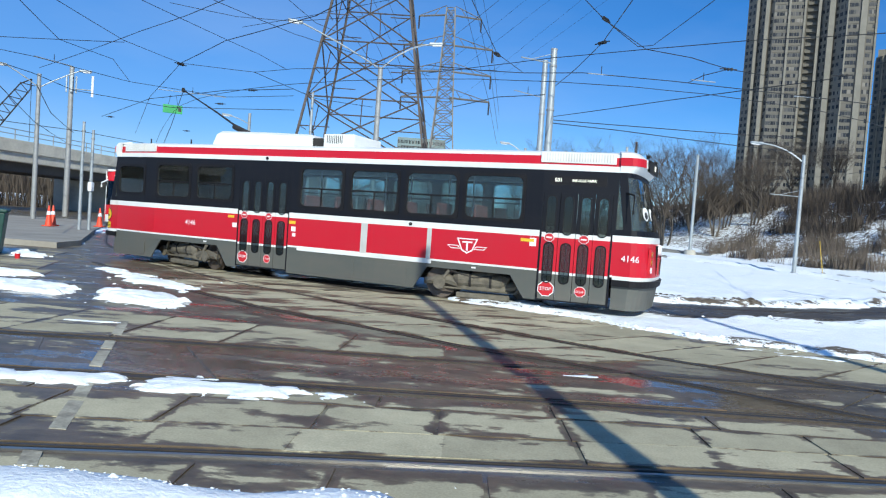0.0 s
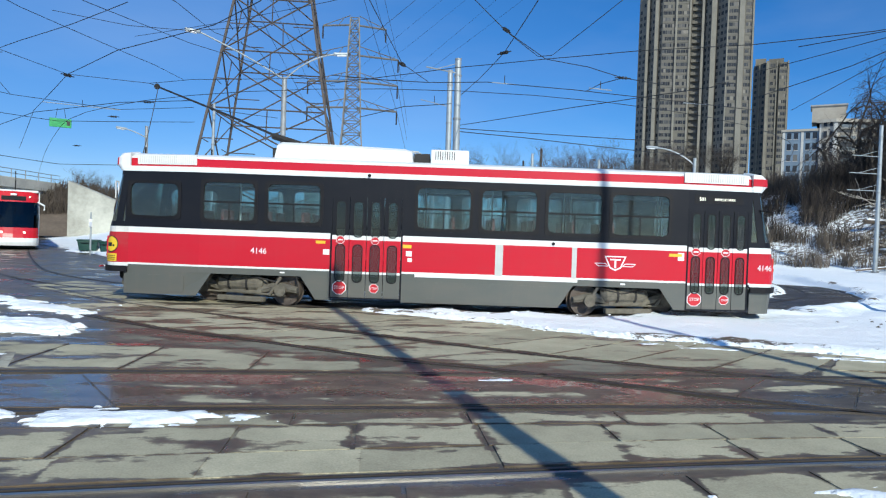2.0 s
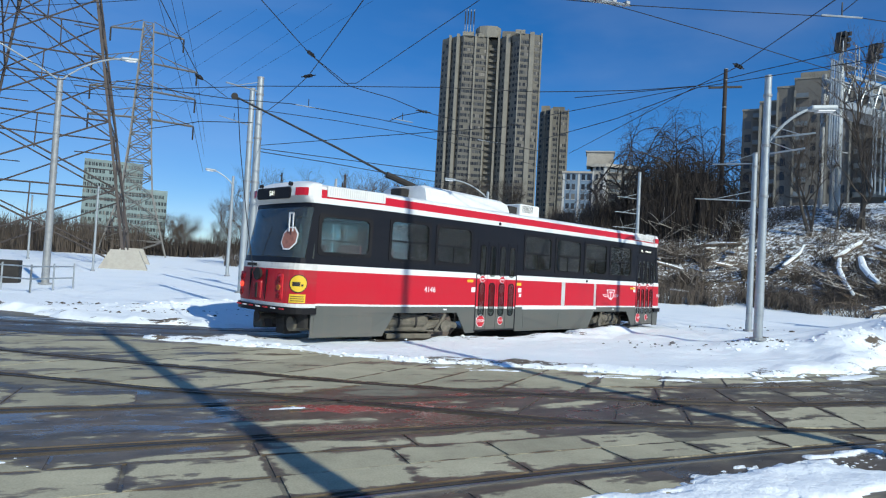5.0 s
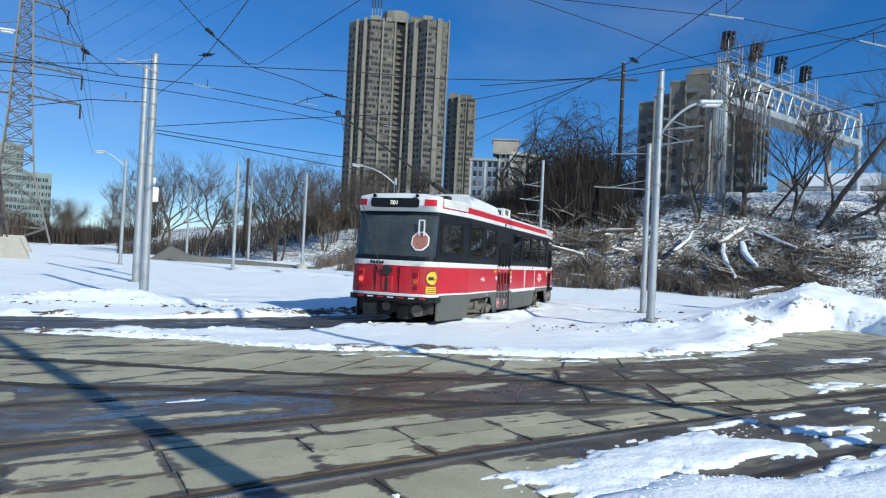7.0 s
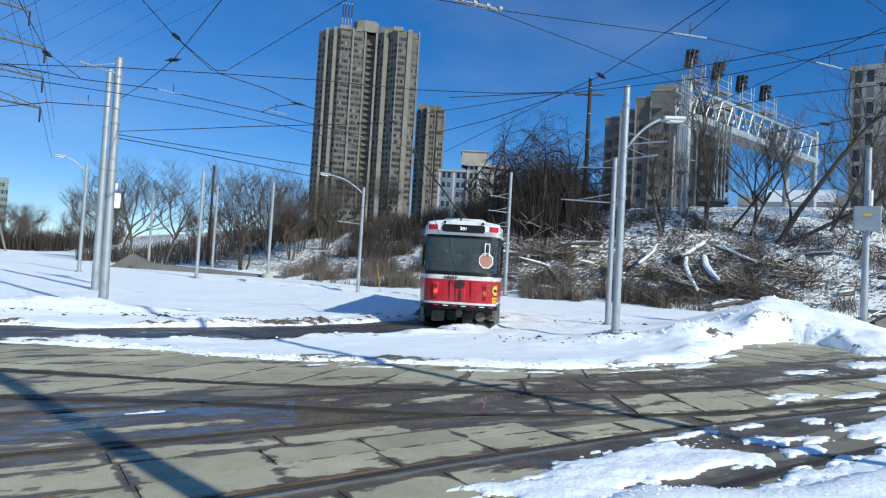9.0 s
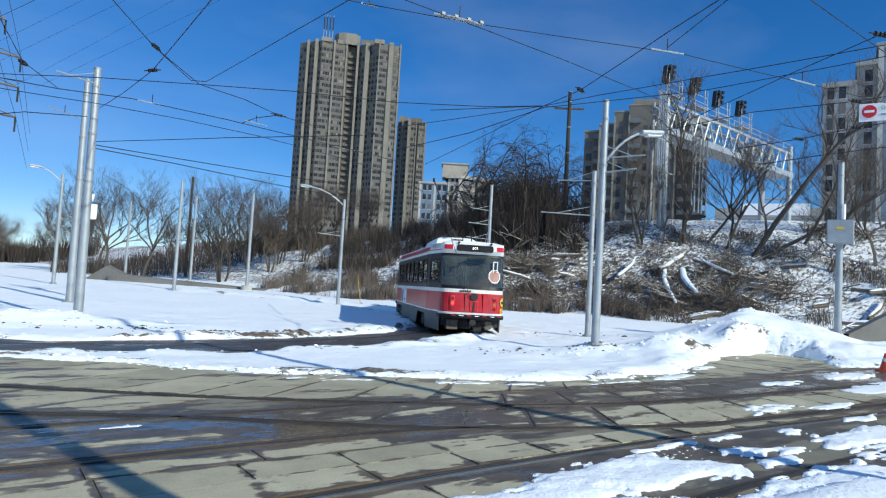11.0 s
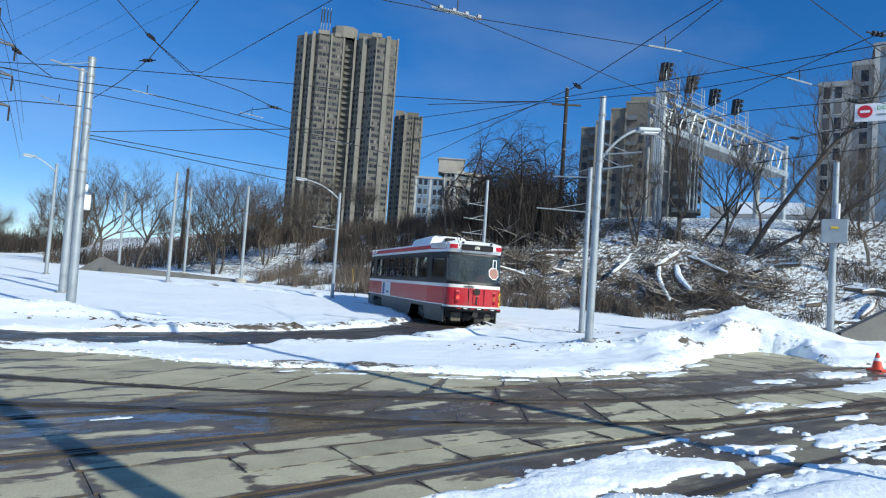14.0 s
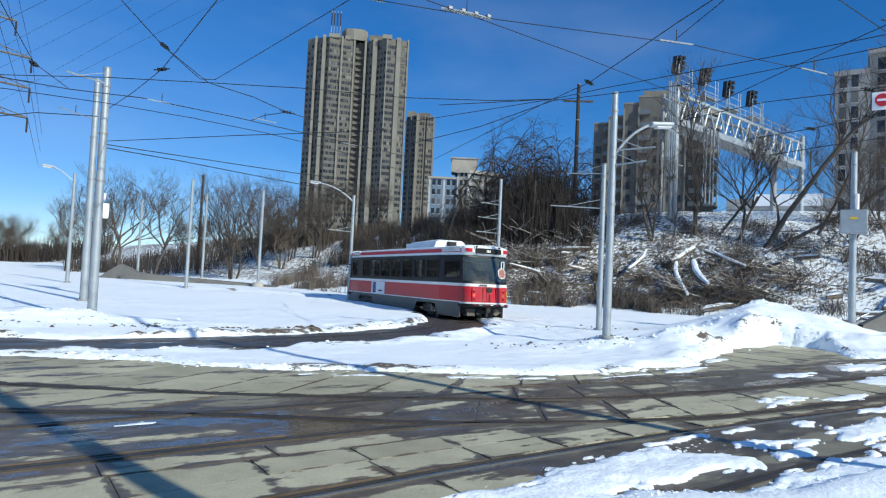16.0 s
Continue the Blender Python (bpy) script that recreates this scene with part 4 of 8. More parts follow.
    part("octagon_sticker", finish(poly_like_octagon()), "orange_mark", car, "octagonal orange picture sticker with a white rim")
    part("octagon_rim", finish(poly_like_octagon(.222, .195)), "white_mark", car)
    for y0, y1, z0, z1 in ((-.80, -.77, 2.15, 2.52), (-.67, -.64, 2.15, 2.52), (-.80, -.64, 2.49, 2.52)):
        part("sticker_handle", box(-6.93, -6.915, y0, y1, z0, z1), "white_mark", car)
    part("wiper", tube([(7.02, -.15, 1.62), (7.05, -.45, 1.72), (6.98, -.62, 2.3)], .012, 6), "rubber", car)
    for sg in (-1, 1):
        part("mirror", tube([(6.62, sg * 1.02, 2.35), (6.80, sg * 1.26, 2.30), (6.80, sg * 1.26, 1.95)], .02, 6), "rubber", car)
    # roof
    rows = []
    for s in (-6.62, -6.3, -5.0, -2.5, 0, 2.5, 5.0, 6.3, 6.62):
        w = half_width(s) - .07
        rows.append([(s, w * math.sin(a), 3.0 + .17 * math.cos(a) ** .8 if abs(a) < 1.57 else 3.0) for a in np.linspace(-1.57, 1.57, 15)])
    part("roof", finish(solid(loft(rows), .05)), "white_paint", car, "dirty white curved roof")
    part("trolley_shroud", finish(shroud(-3.55, -.55, .86, 3.50)), "white_paint", car, "raised white roof fairing")
    v = part("roof_vent_box", box(-.20, .62, -.85, .40, 3.10, 3.42, .03), "white_paint", car)
    for j in range(9):
        part("vent_slot", box(-.10 + j * .05, -.085 + j * .05, -.856, -.845, 3.20, 3.38), "dark_iron", v)
    part("grid_box", box(-.56, -.22, -.75, .45, 3.12, 3.33), "dark_iron", car)
    for s0, s1, n in ((-6.35, -5.05, 26), (5.12, 6.42, 26)):
        for sg in (-1, 1):
            v = part("roof_grille", plate([(s0, 2.87), (s1, 2.87), (s1, 3.07), (s0, 3.07)], sg, -.045, .06), "white_paint", car, "white slatted vent grille")
            for j in range(n):
                s = s0 + .06 + (s1 - s0 - .12) * j / (n - 1)
                part("grille_slot", plate([(s - .010, 2.90), (s + .010, 2.90), (s + .010, 3.05), (s - .010, 3.05)], sg, -.041, .006), "soiled_white", v)
    for s in (-6.7, 1.9, -5.2):
        part("roof_aerial", tube([(s, .1, 3.1), (s, .1, 3.36)], .02, 6), "dark_iron", car)
    # trolley pole
    pole = part("trolley_pole", tube([(-3.2, .05, 3.5), (-5.0, .74, 4.24), (-7.05, 1.53, 5.03)], [.030, .026, .021], 8), "wire", car, "sprung black trolley pole raised to the wire")
    part("trolley_base", box(-3.75, -2.9, -.2, .2, 3.22, 3.42, .03), "dark_iron", pole)
    bm = tube([(-2.95, -.05, 3.46), (-3.85, .26, 3.74)], .075, 8)
    part("trolley_spring", bm, "dark_iron", pole)
    bm = bmesh.new()
    add_disc(bm, (-7.1, 1.55, 5.05), (.33, .94, 0), .07, .05, 14)
    part("trolley_shoe", bm, "dark_iron", pole)
    part("trolley_rope", tube([(-7.05, 1.5, 5.0), (-7.1, 1.15, 3.9), (-7.16, .6, 2.5), (-7.16, .15, 1.3)], .009, 5), "wire", car)
    # inside
    part("floor", box(-6.6, 6.6, -1.0, 1.0, .86, .92), "dark_iron", car)
    part("ceiling_lining", box(-6.4, 6.4, -1.05, 1.05, 2.74, 2.80), "interior", car)
    for sg in (-1, 1):
        part("wall_lining", box(-6.15, -2.25, sg * 1.03 - .01, sg * 1.03 + .01, .92, 1.66), "interior", car, "pale inner wall lining")
        part("wall_lining", box(-.70 if sg < 0 else -2.24, 4.9, sg * 1.20 - .01, sg * 1.20 + .01, .92, 1.66), "interior", car, "pale inner wall lining")
        part("light_cove", box(-6.0, 6.0, sg * .9 - .1, sg * .9 + .1, 2.60, 2.73, .03), "interior", car)
    part("underframe", box(-6.3, 6.3, -.75, .75, .45, .80, .02), "dark_iron", car)
    for s in list(np.arange(-5.2, -2.6, .85)) + list(np.arange(-.3, 4.6, .85)):
        for y in (.28, -.98):
            seat = part("seat", box(s - .22, s + .22, y, y + .7, 1.30, 1.40, .03), "seat_red", car)
            part("seat_back", box(s - .25, s - .19, y, y + .7, 1.40, 1.98, .02), "seat_red", seat)
    for s in (-4.4, -2.3, -.6, 1.2, 2.8, 4.9):
        part("stanchion", tube([(s, -.25, .92), (s, -.25, 2.75)], .018, 6), "white_mark", car)
        part("stanchion", tube([(s + .3, .45, .92), (s + .3, .45, 2.75)], .018, 6), "white_mark", car)
    # trucks
    trucks = []
    for s in (-3.81, 3.81):
        tr = empty("truck", pose(s, 0, 0))
        tr.parent = car
        tr["label"] = "rusty dust-covered four-wheel truck"
        part("truck_bolster", box(-.25, .25, -.85, .85, .35, .60, .04), "truck_iron", tr)
        for sg in (-1, 1):
            y = sg * .98
            bm = bmesh.new()
            add_tube(bm, [(-1.25, y, .34), (-.75, y, .40), (-.4, y, .30), (.4, y, .30), (.75, y, .40), (1.25, y, .34)], [.07, .11, .09, .09, .11, .07], 8)
            add_box(bm, -.46, .46, y - .10, y + .10, .22, .40, .03)
            part("side_frame", bm, "truck_iron", tr, smooth=40)
            for a in (-.915, .915):
                bm = bmesh.new()
                add_disc(bm, (a, y + sg * .08, .33), (0, 1, 0), .13, .12, 14, .10)
                part("axle_box", bm, "truck_iron", tr)
            bm = bmesh.new()
            add_disc(bm, (0, y + sg * .05, .52), (1, 0, 0), .10, .42, 14)
            part("air_spring", bm, "truck_iron", tr)
            part("motor_casing", tube([(-.62, y - sg * .02, .44), (-.52, y, .44), (.36, y, .44), (.46, y - sg * .02, .44)], [.10, .17, .17, .11], 14), "truck_iron", tr, "dust-caked motor casing")
            for a in (-.30, .12):
                part("casing_band", tube([(a, y, .44), (a + .05, y, .44)], .182, 14), "dark_iron", tr)
            for a in (-.98, .66):
                part("damper", tube([(a, y + sg * .1, .22), (a + .25, y + sg * .1, .60)], .035, 8), "truck_iron", tr)
            part("cable", tube([(-.7, y + sg * .12, .60), (-.2, y + sg * .15, .48), (.35, y + sg * .14, .58), (.8, y + sg * .10, .50)], .018, 6), "dark_iron", tr)
            part("sand_pipe", tube([(1.22, y, .62), (1.26, y, .3), (1.18, y - sg * .16, .10)], .02, 6), "dark_iron", tr)
            for a in (-.5, .32):
                part("brake_unit", box(a, a + .2, y - .02, y + .12, .36, .56, .03), "truck_iron", tr)
            part("track_brake", box(-.55, .55, y - .16, y - .04, .06, .17, .02), "truck_iron", tr)
            part("brake_rod", tube([(-1.0, y + sg * .06, .24), (1.0, y + sg * .06, .22)], .022, 6), "truck_iron", tr)
        sets = []
        for a in (-.915, .915):
            ws = empty("wheelset", pose(a, 0, .33))
            ws.parent = tr
            part_ob = bmesh.new()
            for sg in (-1, 1):
                add_disc(part_ob, (0, sg * .78, 0), (0, 1, 0), .33, .11, 28)
                add_disc(part_ob, (0, sg * .715, 0), (0, 1, 0), .355, .02, 28)
                add_disc(part_ob, (0, sg * .84, 0), (0, 1, 0), .17, .03, 18)
                for j in range(6):
                    an = j * math.pi / 3
                    add_disc(part_ob, (.235 * math.cos(an), sg * .838, .235 * math.sin(an)), (0, 1, 0), .035, .02, 8)
            add_tube(part_ob, [(0, -.9, 0), (0, .9, 0)], .065, 10)
            # the set itself is one mesh
            me = bpy.data.meshes.new("wheelset")
            part_ob.to_mesh(me)
            part_ob.free()
            me.materials.append(M["wheel_steel"])
            bpy.data.objects.remove(ws)
            ws = new("wheelset", me)
            ws.parent, ws.matrix_basis = tr, pose(a, 0, .33)
            sets.append((ws, a))
        trucks.append((tr, s, sets))
    # the front end is longer and a little fuller than the rear one
    def longer(x):
        return x + max(0.0, x - 5.0) * .085

    def walk_down(ob, at_x):
        for ch in list(ob.children):
            if ch.name.startswith("truck") and ch.type == "EMPTY":
                continue
            lx = at_x + ch.matrix_basis.translation.x
            if ch.matrix_basis.translation.length > 1e-6:
                if lx > 5.0:
                    ch.matrix_basis = Matrix.Translation((longer(lx) - lx, ch.matrix_basis.translation.y * .03 * (lx - 5.0), 0)) @ ch.matrix_basis
            elif ch.type == "MESH":
                for v in ch.data.vertices:
                    if v.co.x > 5.0:
                        v.co.y *= 1 + .03 * (v.co.x - 5.0)
                        v.co.x = longer(v.co.x)
            walk_down(ch, lx)

    walk_down(car, 0.0)
    return car, trucks


def poly_like_octagon(r=.20, hole=0.0):
    bm = bmesh.new()
    pts = [(math.cos(radians(22.5 + 45 * j)), math.sin(radians(22.5 + 45 * j))) for j in range(8)]

    def at(k, rr, dx):
        y, z = -.70 + pts[k][0] * rr, 2.02 + pts[k][1] * rr * 1.08
        return (-(nose_at(z) - 6.5) * abs(math.cos(math.asin(min(1, abs(y) / 1.07) ** 1.25))) ** .45 - 6.5 - dx, y, z)

    o = [bm.verts.new(at(k, r, .012)) for k in range(8)]
    if hole:
        i = [bm.verts.new(at(k, hole, .014)) for k in range(8)]
        for k in range(8):
            bm.faces.new((o[k], o[(k + 1) % 8], i[(k + 1) % 8], i[k]))
    else:
        bm.faces.new(o)
    bmesh.ops.solidify(bm, geom=bm.faces[:] + bm.edges[:] + bm.verts[:], thickness=.004)
    return bm


def shroud(s0, s1, w, top):
    """A roof fairing with sloped ends and a rounded cross-section."""
    rows = []
    for s, f in ((s0, 0.0), (s0 + .04, .92), (s0 + .12, 1.0), ((s0 + s1) / 2, .95), (s1 - .2, .86), (s1 - .05, .74), (s1, 0.0)):
        z = 3.05 + (top - 3.05) * f
        rows.append([(s, y * w, 3.04 + (z - 3.04) * (1 - abs(y) ** 12)) for y in np.linspace(-1, 1, 15)])
    return solid(loft(rows), .03)


tram, tram_trucks = streetcar()


# ---- poles and lamps ----
def steel_pole(x, y, top, r=.13, label="galvanised steel pole standing in snow", mat="galvanised", lean=(0, 0), base=None, name="pole"):
    z = ground_z(x, y) - .08 if base is None else base
    bm = tube([(0, 0, 0), (lean[0] * .5, lean[1] * .5, (top - z) * .5), (lean[0], lean[1], top - z)], [r, r * .88, r * .75], 14)
    p = empty(name, pose(x, y, z))
    tagged(p, label, "pole", group="street poles")
    part("shaft", bm, mat, p, smooth=40)
    bm = bmesh.new()
    add_disc(bm, (lean[0], lean[1], top - z + .02), (0, 0, 1), r * .8, .05, 14)
    part("cap", bm, "grey_steel", p)
    bm = bmesh.new()
    add_disc(bm, (0, 0, .12), (0, 0, 1), r * 1.7, .06, 14)
    part("base_flange", bm, "grey_steel", p)
    for zz in np.linspace(.55, .93, 3):
        bm = bmesh.new()
        add_disc(bm, (lean[0] * zz, lean[1] * zz, (top - z) * zz), (0, 0, 1), r * (1 - .25 * zz) + .018, .06, 14)
        part("clamp_band", bm, "grey_steel", p)
    return p, z


def lamp_arm(p, z0, start, head, bulge=.5):
    """A curved lamp arm and head, in the pole's space."""
    s, h = Vector(start), Vector(head)
    pts = [(1 - f) ** 2 * s + 2 * f * (1 - f) * (s.lerp(h, .45) + Vector((0, 0, bulge))) + f * f * h for f in (k / 7 for k in range(8))]
    arm = part("lamp_arm", tube(pts, .035, 8), "galvanised", p)
    d = (pts[-1] - pts[-2]).normalized()
    d.z *= .3
    yaw = math.degrees(math.atan2(d.y, d.x))
    hd = part("lamp_head", box(-.05, .62, -.13, .13, -.06, .07, .05), "galvanised", p, "pale cobra lamp head", m=pose(h.x, h.y, h.z, 0, -4, yaw))
    part("lamp_lens", box(.12, .55, -.10, .10, -.09, -.055, .01), "white_mark", hd)


def bracket(p, z, length, ang, mat="galvanised"):
    """A horizontal pole bracket with an insulator."""
    ca, sa = math.cos(radians(ang)), math.sin(radians(ang))
    part("bracket", tube([(0, 0, z), (ca * length, sa * length, z + .05)], .022, 6), mat, p)
    part("bracket_stay", tube([(0, 0, z + .35), (ca * length * .7, sa * length * .7, z + .04)], .012, 5), mat, p)


pa, _ = steel_pole(2.68, 21.6, 7.33, .135, "stout galvanised pole beside the loop track", lean=(-.06, 0))
bracket(pa, 6.9, 1.2, 200)
pa2, _ = steel_pole(3.35, 29.8, 9.0, .15, lean=(-.06, 0))
pa3, z3 = steel_pole(3.98, 32.7, 6.2, .12, "steel pole carrying a white control box")
part("control_box", box(.08, .42, -.2, .2, 3.5, 4.15, .03), "white_mark", pa3)
part("control_box", box(.06, .28, -.14, .14, 4.3, 4.6, .03), "white_mark", pa3)
pe, _ = steel_pole(13.7, 12.05, 6.84, .112, "stout galvanised pole in a snow heap", lean=(.02, 0))
bracket(pe, 5.1, 1.1, -60)
bracket(pe, 4.7, .95, -75)
lamp_arm(pe, 0, (0, 0, 4.9), (1.0, -.45, 5.9), .35)
pe2, _ = steel_pole(18.65, 16.8, 6.17, .105)
bracket(pe2, 5.85, 1.4, 120)
bracket(pe2, 4.55, 1.9, 140)
pd, zd = steel_pole(18.0, 35.8, 6.45, .11, "galvanised street lamp pole with one curved arm", name="street_lamp")
lamp_arm(pd, zd, (0, 0, 6.0), (-1.9, .75, 7.0), .45)
bracket(pd, 4.2, 1.6, 180)
pf, _ = steel_pole(16.4, 47.2, 7.55, .12)
pf2, _ = steel_pole(14.0, 53.2, 7.5, .11)
for px, py in ((16.4, 47.2), (14.0, 53.2)):
    zz = ground_z(px, py)
    bm = bmesh.new()
    add_disc(bm, (px, py, zz + .12), (0, 0, 1), .42, .42, 16, .36)
    tagged(link("pole_footing", bm, "concrete_wall"), "round concrete pole footing capped with snow", "footing")
steel_pole(10.6, 43.8, 7.3, .12)
steel_pole(10.4, 59.1, 7.1, .11)
steel_pole(16.0, 62.5, 10.3, .14, "dark wooden utility pole", "wood_pole")
pl, zl = steel_pole(4.1, 44.8, 6.9, .11, "galvanised street lamp pole with one curved arm", name="street_lamp")
lamp_arm(pl, zl, (0, 0, 6.0), (-1.1, .1, 6.8), .2)
pb, zb = steel_pole(25.7, 11.3, 6.93, .13, "steel pole carrying a grey signal cabinet")
part("signal_cabinet", box(-.42, .42, -.42, -.12, 3.3, 4.15, .03), "galvanised", pb, "grey steel signal cabinet", m=pose(0, 0, 0, 0, 0, -64))
part("cabinet_label", box(-.12, .12, -.432, -.42, 3.80, 3.88), "yellow_label", pb, m=pose(0, 0, 0, 0, 0, -64))
part("conduit", tube([(.16, .05, 0), (.16, .05, 3.3)], .05, 8), "galvanised", pb)
part("beacon", tube([(0, -.1, 4.2), (0, -.1, 4.75)], .09, 8), "white_mark", pb)
pq, _ = steel_pole(26.6, 32.5, 8.2, .12)
for k in range(3):
    bracket(pq, 4.4 + k * .9, 1.5, 160 + 8 * k)
pw, _ = steel_pole(39.3, 38.5, 18.3, .19, "tall dark wooden utility pole with a cross-arm", "wood_pole")
part("cross_arm", box(-1.2, 1.2, -.06, .06, 9.9, 10.05), "bark", pw, m=pose(0, 0, 0, 0, 0, -40))
pbl, zbl = steel_pole(-4.15, 31.05, 8.5, .15, "grey street lamp pole with two raised arms", "grey_steel", name="street_lamp")
lamp_arm(pbl, zbl, (0, 0, 8.4), (-3.6, -.75, 10.1), .15)
lamp_arm(pbl, zbl, (0, 0, 8.4), (2.2, .2, 9.75), .5)
ps, zs = steel_pole(-8.2, 35.1, 7.9, .09, "slim steel pole with a solar panel", lean=(.05, 0))
panel = part("solar_panel", box(-.50, .50, -.03, .03, -.72, .72, .02), "white_mark", ps, "framed dark solar panel", m=pose(.62, -.12, 3.45, -12, 0, 4))
for k in range(6):
    part("solar_cell", box(-.46 + k * .155, -.315 + k * .155, -.04, -.03, -.68, .68), "black_paint", panel)
p0, z0 = steel_pole(-24.5, 37.8, 8.4, .14, "grey street lamp pole with two short arms", "grey_steel", name="street_lamp")
lamp_arm(p0, z0, (0, 0, 7.9), (-1.3, -.9, 8.9), .1)
lamp_arm(p0, z0, (0, 0, 7.9), (1.7, 1.1, 9.2), .1)
pc, _ = steel_pole(-30.8, 51.5, 11.6, .22, "tall pole carrying cellular antenna panels", "grey_steel")
for k in range(4):
    part("antenna_panel", box(-.09, .09, .28, .38, 9.9, 11.2, .02), "galvanised", pc, m=pose(0, 0, 0, 0, 0, 95 * k + 20))
part("antenna_arm", tube([(0, 0, 10.2), (1.5, .3, 10.2)], .04, 8), "galvanised", pc)
part("antenna_whip", tube([(1.5, .3, 9.7), (1.5, .3, 11.3)], .09, 8), "white_mark", pc)
for dx in (0, .32):
    ph, _ = steel_pole(-16.5 + dx, 28.6 + dx * .6, 4.8 - dx, .075)
part("signal_box", box(-.09, .09, -.12, .12, 2.1, 2.5, .03), "white_mark", ph)
steel_pole(-3.5, 43.9, 5.4, .07)
steel_pole(-9.2, 59.3, 5.6, .08)
p68, z68 = steel_pole(-14.85, 45.7, 8.1, .13, "grey street lamp pole with one short arm", "grey_steel", name="street_lamp")
lamp_arm(p68, z68, (0, 0, 7.2), (-1.1, -.5, 7.65), .1)
steel_pole(-15.6, 52, 5.4, .1)


# two stout poles behind the viewer, whose shadows cross the paving
steel_pole(2.62, -1.6, 10.4, .135, "stout steel pole beside the near footway", base=0)
steel_pole(8.15, -2.2, 14.0, .115, "tall steel pole beside the near footway", base=0)


# ---- overhead wires ----
def wire(*pts, r=.0088):
    out = []
    for a, b in zip(pts, pts[1:]):
        a, b = Vector(a), Vector(b)
        n = 5
        sag = .0012 * (b - a).length
        out += [a.lerp(b, k / n) - Vector((0, 0, sag * 4 * k / n * (1 - k / n))) for k in range(n)]
    out.append(Vector(pts[-1]))
    o = sum(out, Vector()) / len(out)
    ob = link("overhead_wire", tube([p - o for p in out], r, 5), "wire", m=Matrix.Translation(o))
    tagged(ob, "thin dark overhead trolley or span wire", "wire", group="overhead wires")
    return ob


wire((1.43, 12.59, 6.40), (2.91, 15.29, 6.40), (4.20, 17.27, 6.40), (4.52, 17.07, 6.40), r=0.0095)
wire((2.91, 15.29, 6.40), (4.46, 17.46, 6.40), r=0.0100)
wire((3.11, 11.03, 6.40), (3.26, 17.13, 6.40), (3.10, 19.98, 6.40), (2.85, 22.63, 6.40), r=0.0107)
wire((4.52, 17.07, 6.40), (4.84, 12.18, 6.40), (5.02, 9.39, 6.40), r=0.0082)
wire((-1.46, 21.89, 6.40), (0.33, 20.49, 6.40), (2.26, 18.92, 6.40), (4.46, 17.46, 6.40), (6.52, 16.16, 6.40), (8.92, 15.04, 6.40), (10.82, 13.57, 6.40), (11.73, 12.48, 6.40), r=0.0111)
wire((-1.40, 20.76, 6.40), (0.34, 20.99, 6.40), (1.64, 20.96, 6.40), (3.40, 20.44, 6.40), (6.23, 20.76, 6.40), (8.46, 21.20, 6.40), (11.20, 21.72, 6.40), (13.31, 22.19, 6.40), r=0.0132)
wire((4.46, 17.46, 6.40), (5.81, 17.98, 6.40), (7.16, 18.91, 6.40), (8.67, 19.42, 6.40), r=0.0116)
wire((6.70, 20.84, 6.40), (6.79, 19.81, 6.40), (7.16, 18.91, 6.40), r=0.0124)
wire((3.60, 28.62, 6.40), (7.09, 23.50, 6.40), (8.70, 21.29, 6.40), (10.20, 19.24, 6.40), r=0.0146)
wire((3.70, 29.41, 6.40), (7.83, 29.71, 6.40), (11.82, 29.98, 6.40), (14.66, 29.72, 6.40), r=0.0186)
wire((3.82, 30.25, 6.40), (6.97, 31.06, 6.40), (13.16, 33.29, 6.40), (16.95, 34.27, 6.40), r=0.0203)
wire((4.47, 10.36, 6.40), (5.79, 9.94, 6.40), (7.39, 9.39, 6.40), (9.89, 8.33, 6.40), (11.12, 7.81, 6.40), (12.42, 7.52, 6.40), (14.61, 6.99, 6.40), (17.57, 6.34, 6.40), r=0.0082)
wire((5.07, 9.48, 6.40), (7.69, 9.58, 6.40), (9.75, 9.68, 6.40), (13.62, 10.00, 6.40), r=0.0081)
wire((9.13, 5.30, 6.40), (9.95, 7.36, 6.40), (11.42, 10.83, 6.40), (11.78, 12.43, 6.40), (14.41, 21.84, 6.40), r=0.0097)
wire((9.10, 5.20, 6.40), (10.57, 7.81, 6.40), r=0.0081)
wire((9.42, 5.03, 6.40), (13.67, 5.24, 6.40), (16.10, 5.40, 6.40), r=0.0084)
wire((12.18, 4.10, 6.40), (12.60, 4.94, 6.40), (13.52, 6.93, 6.40), (14.50, 8.90, 6.40), (15.62, 11.26, 6.40), r=0.0093)
wire((10.38, 17.41, 6.40), (11.78, 12.43, 6.40), (12.03, 10.76, 6.40), (12.42, 8.85, 6.40), (12.89, 6.61, 6.40), (13.27, 4.46, 6.40), r=0.0096)
wire((11.89, 12.54, 6.40), (13.35, 8.82, 6.40), (13.59, 6.97, 6.40), (13.84, 4.65, 6.40), r=0.0093)
wire((15.84, 11.60, 6.40), (15.69, 8.99, 6.40), (16.34, 6.88, 6.40), (16.43, 5.51, 6.40), r=0.0108)
wire((19.13, 11.50, 6.40), (19.06, 9.53, 6.40), (18.74, 7.88, 6.40), (18.66, 6.25, 6.40), r=0.0124)
wire((21.75, 12.23, 6.40), (21.49, 9.95, 6.40), (21.43, 7.17, 6.40), r=0.0140)
wire((12.17, 20.33, 6.40), (12.32, 16.22, 6.40), (11.89, 12.54, 6.40), r=0.0121)
wire((9.99, 15.00, 6.40), (11.78, 12.43, 6.40), (12.38, 12.15, 6.40), r=0.0104)
wire((17.26, 78.58, 33.00), (-2.26, 139.00, 27.00), r=0.0150)
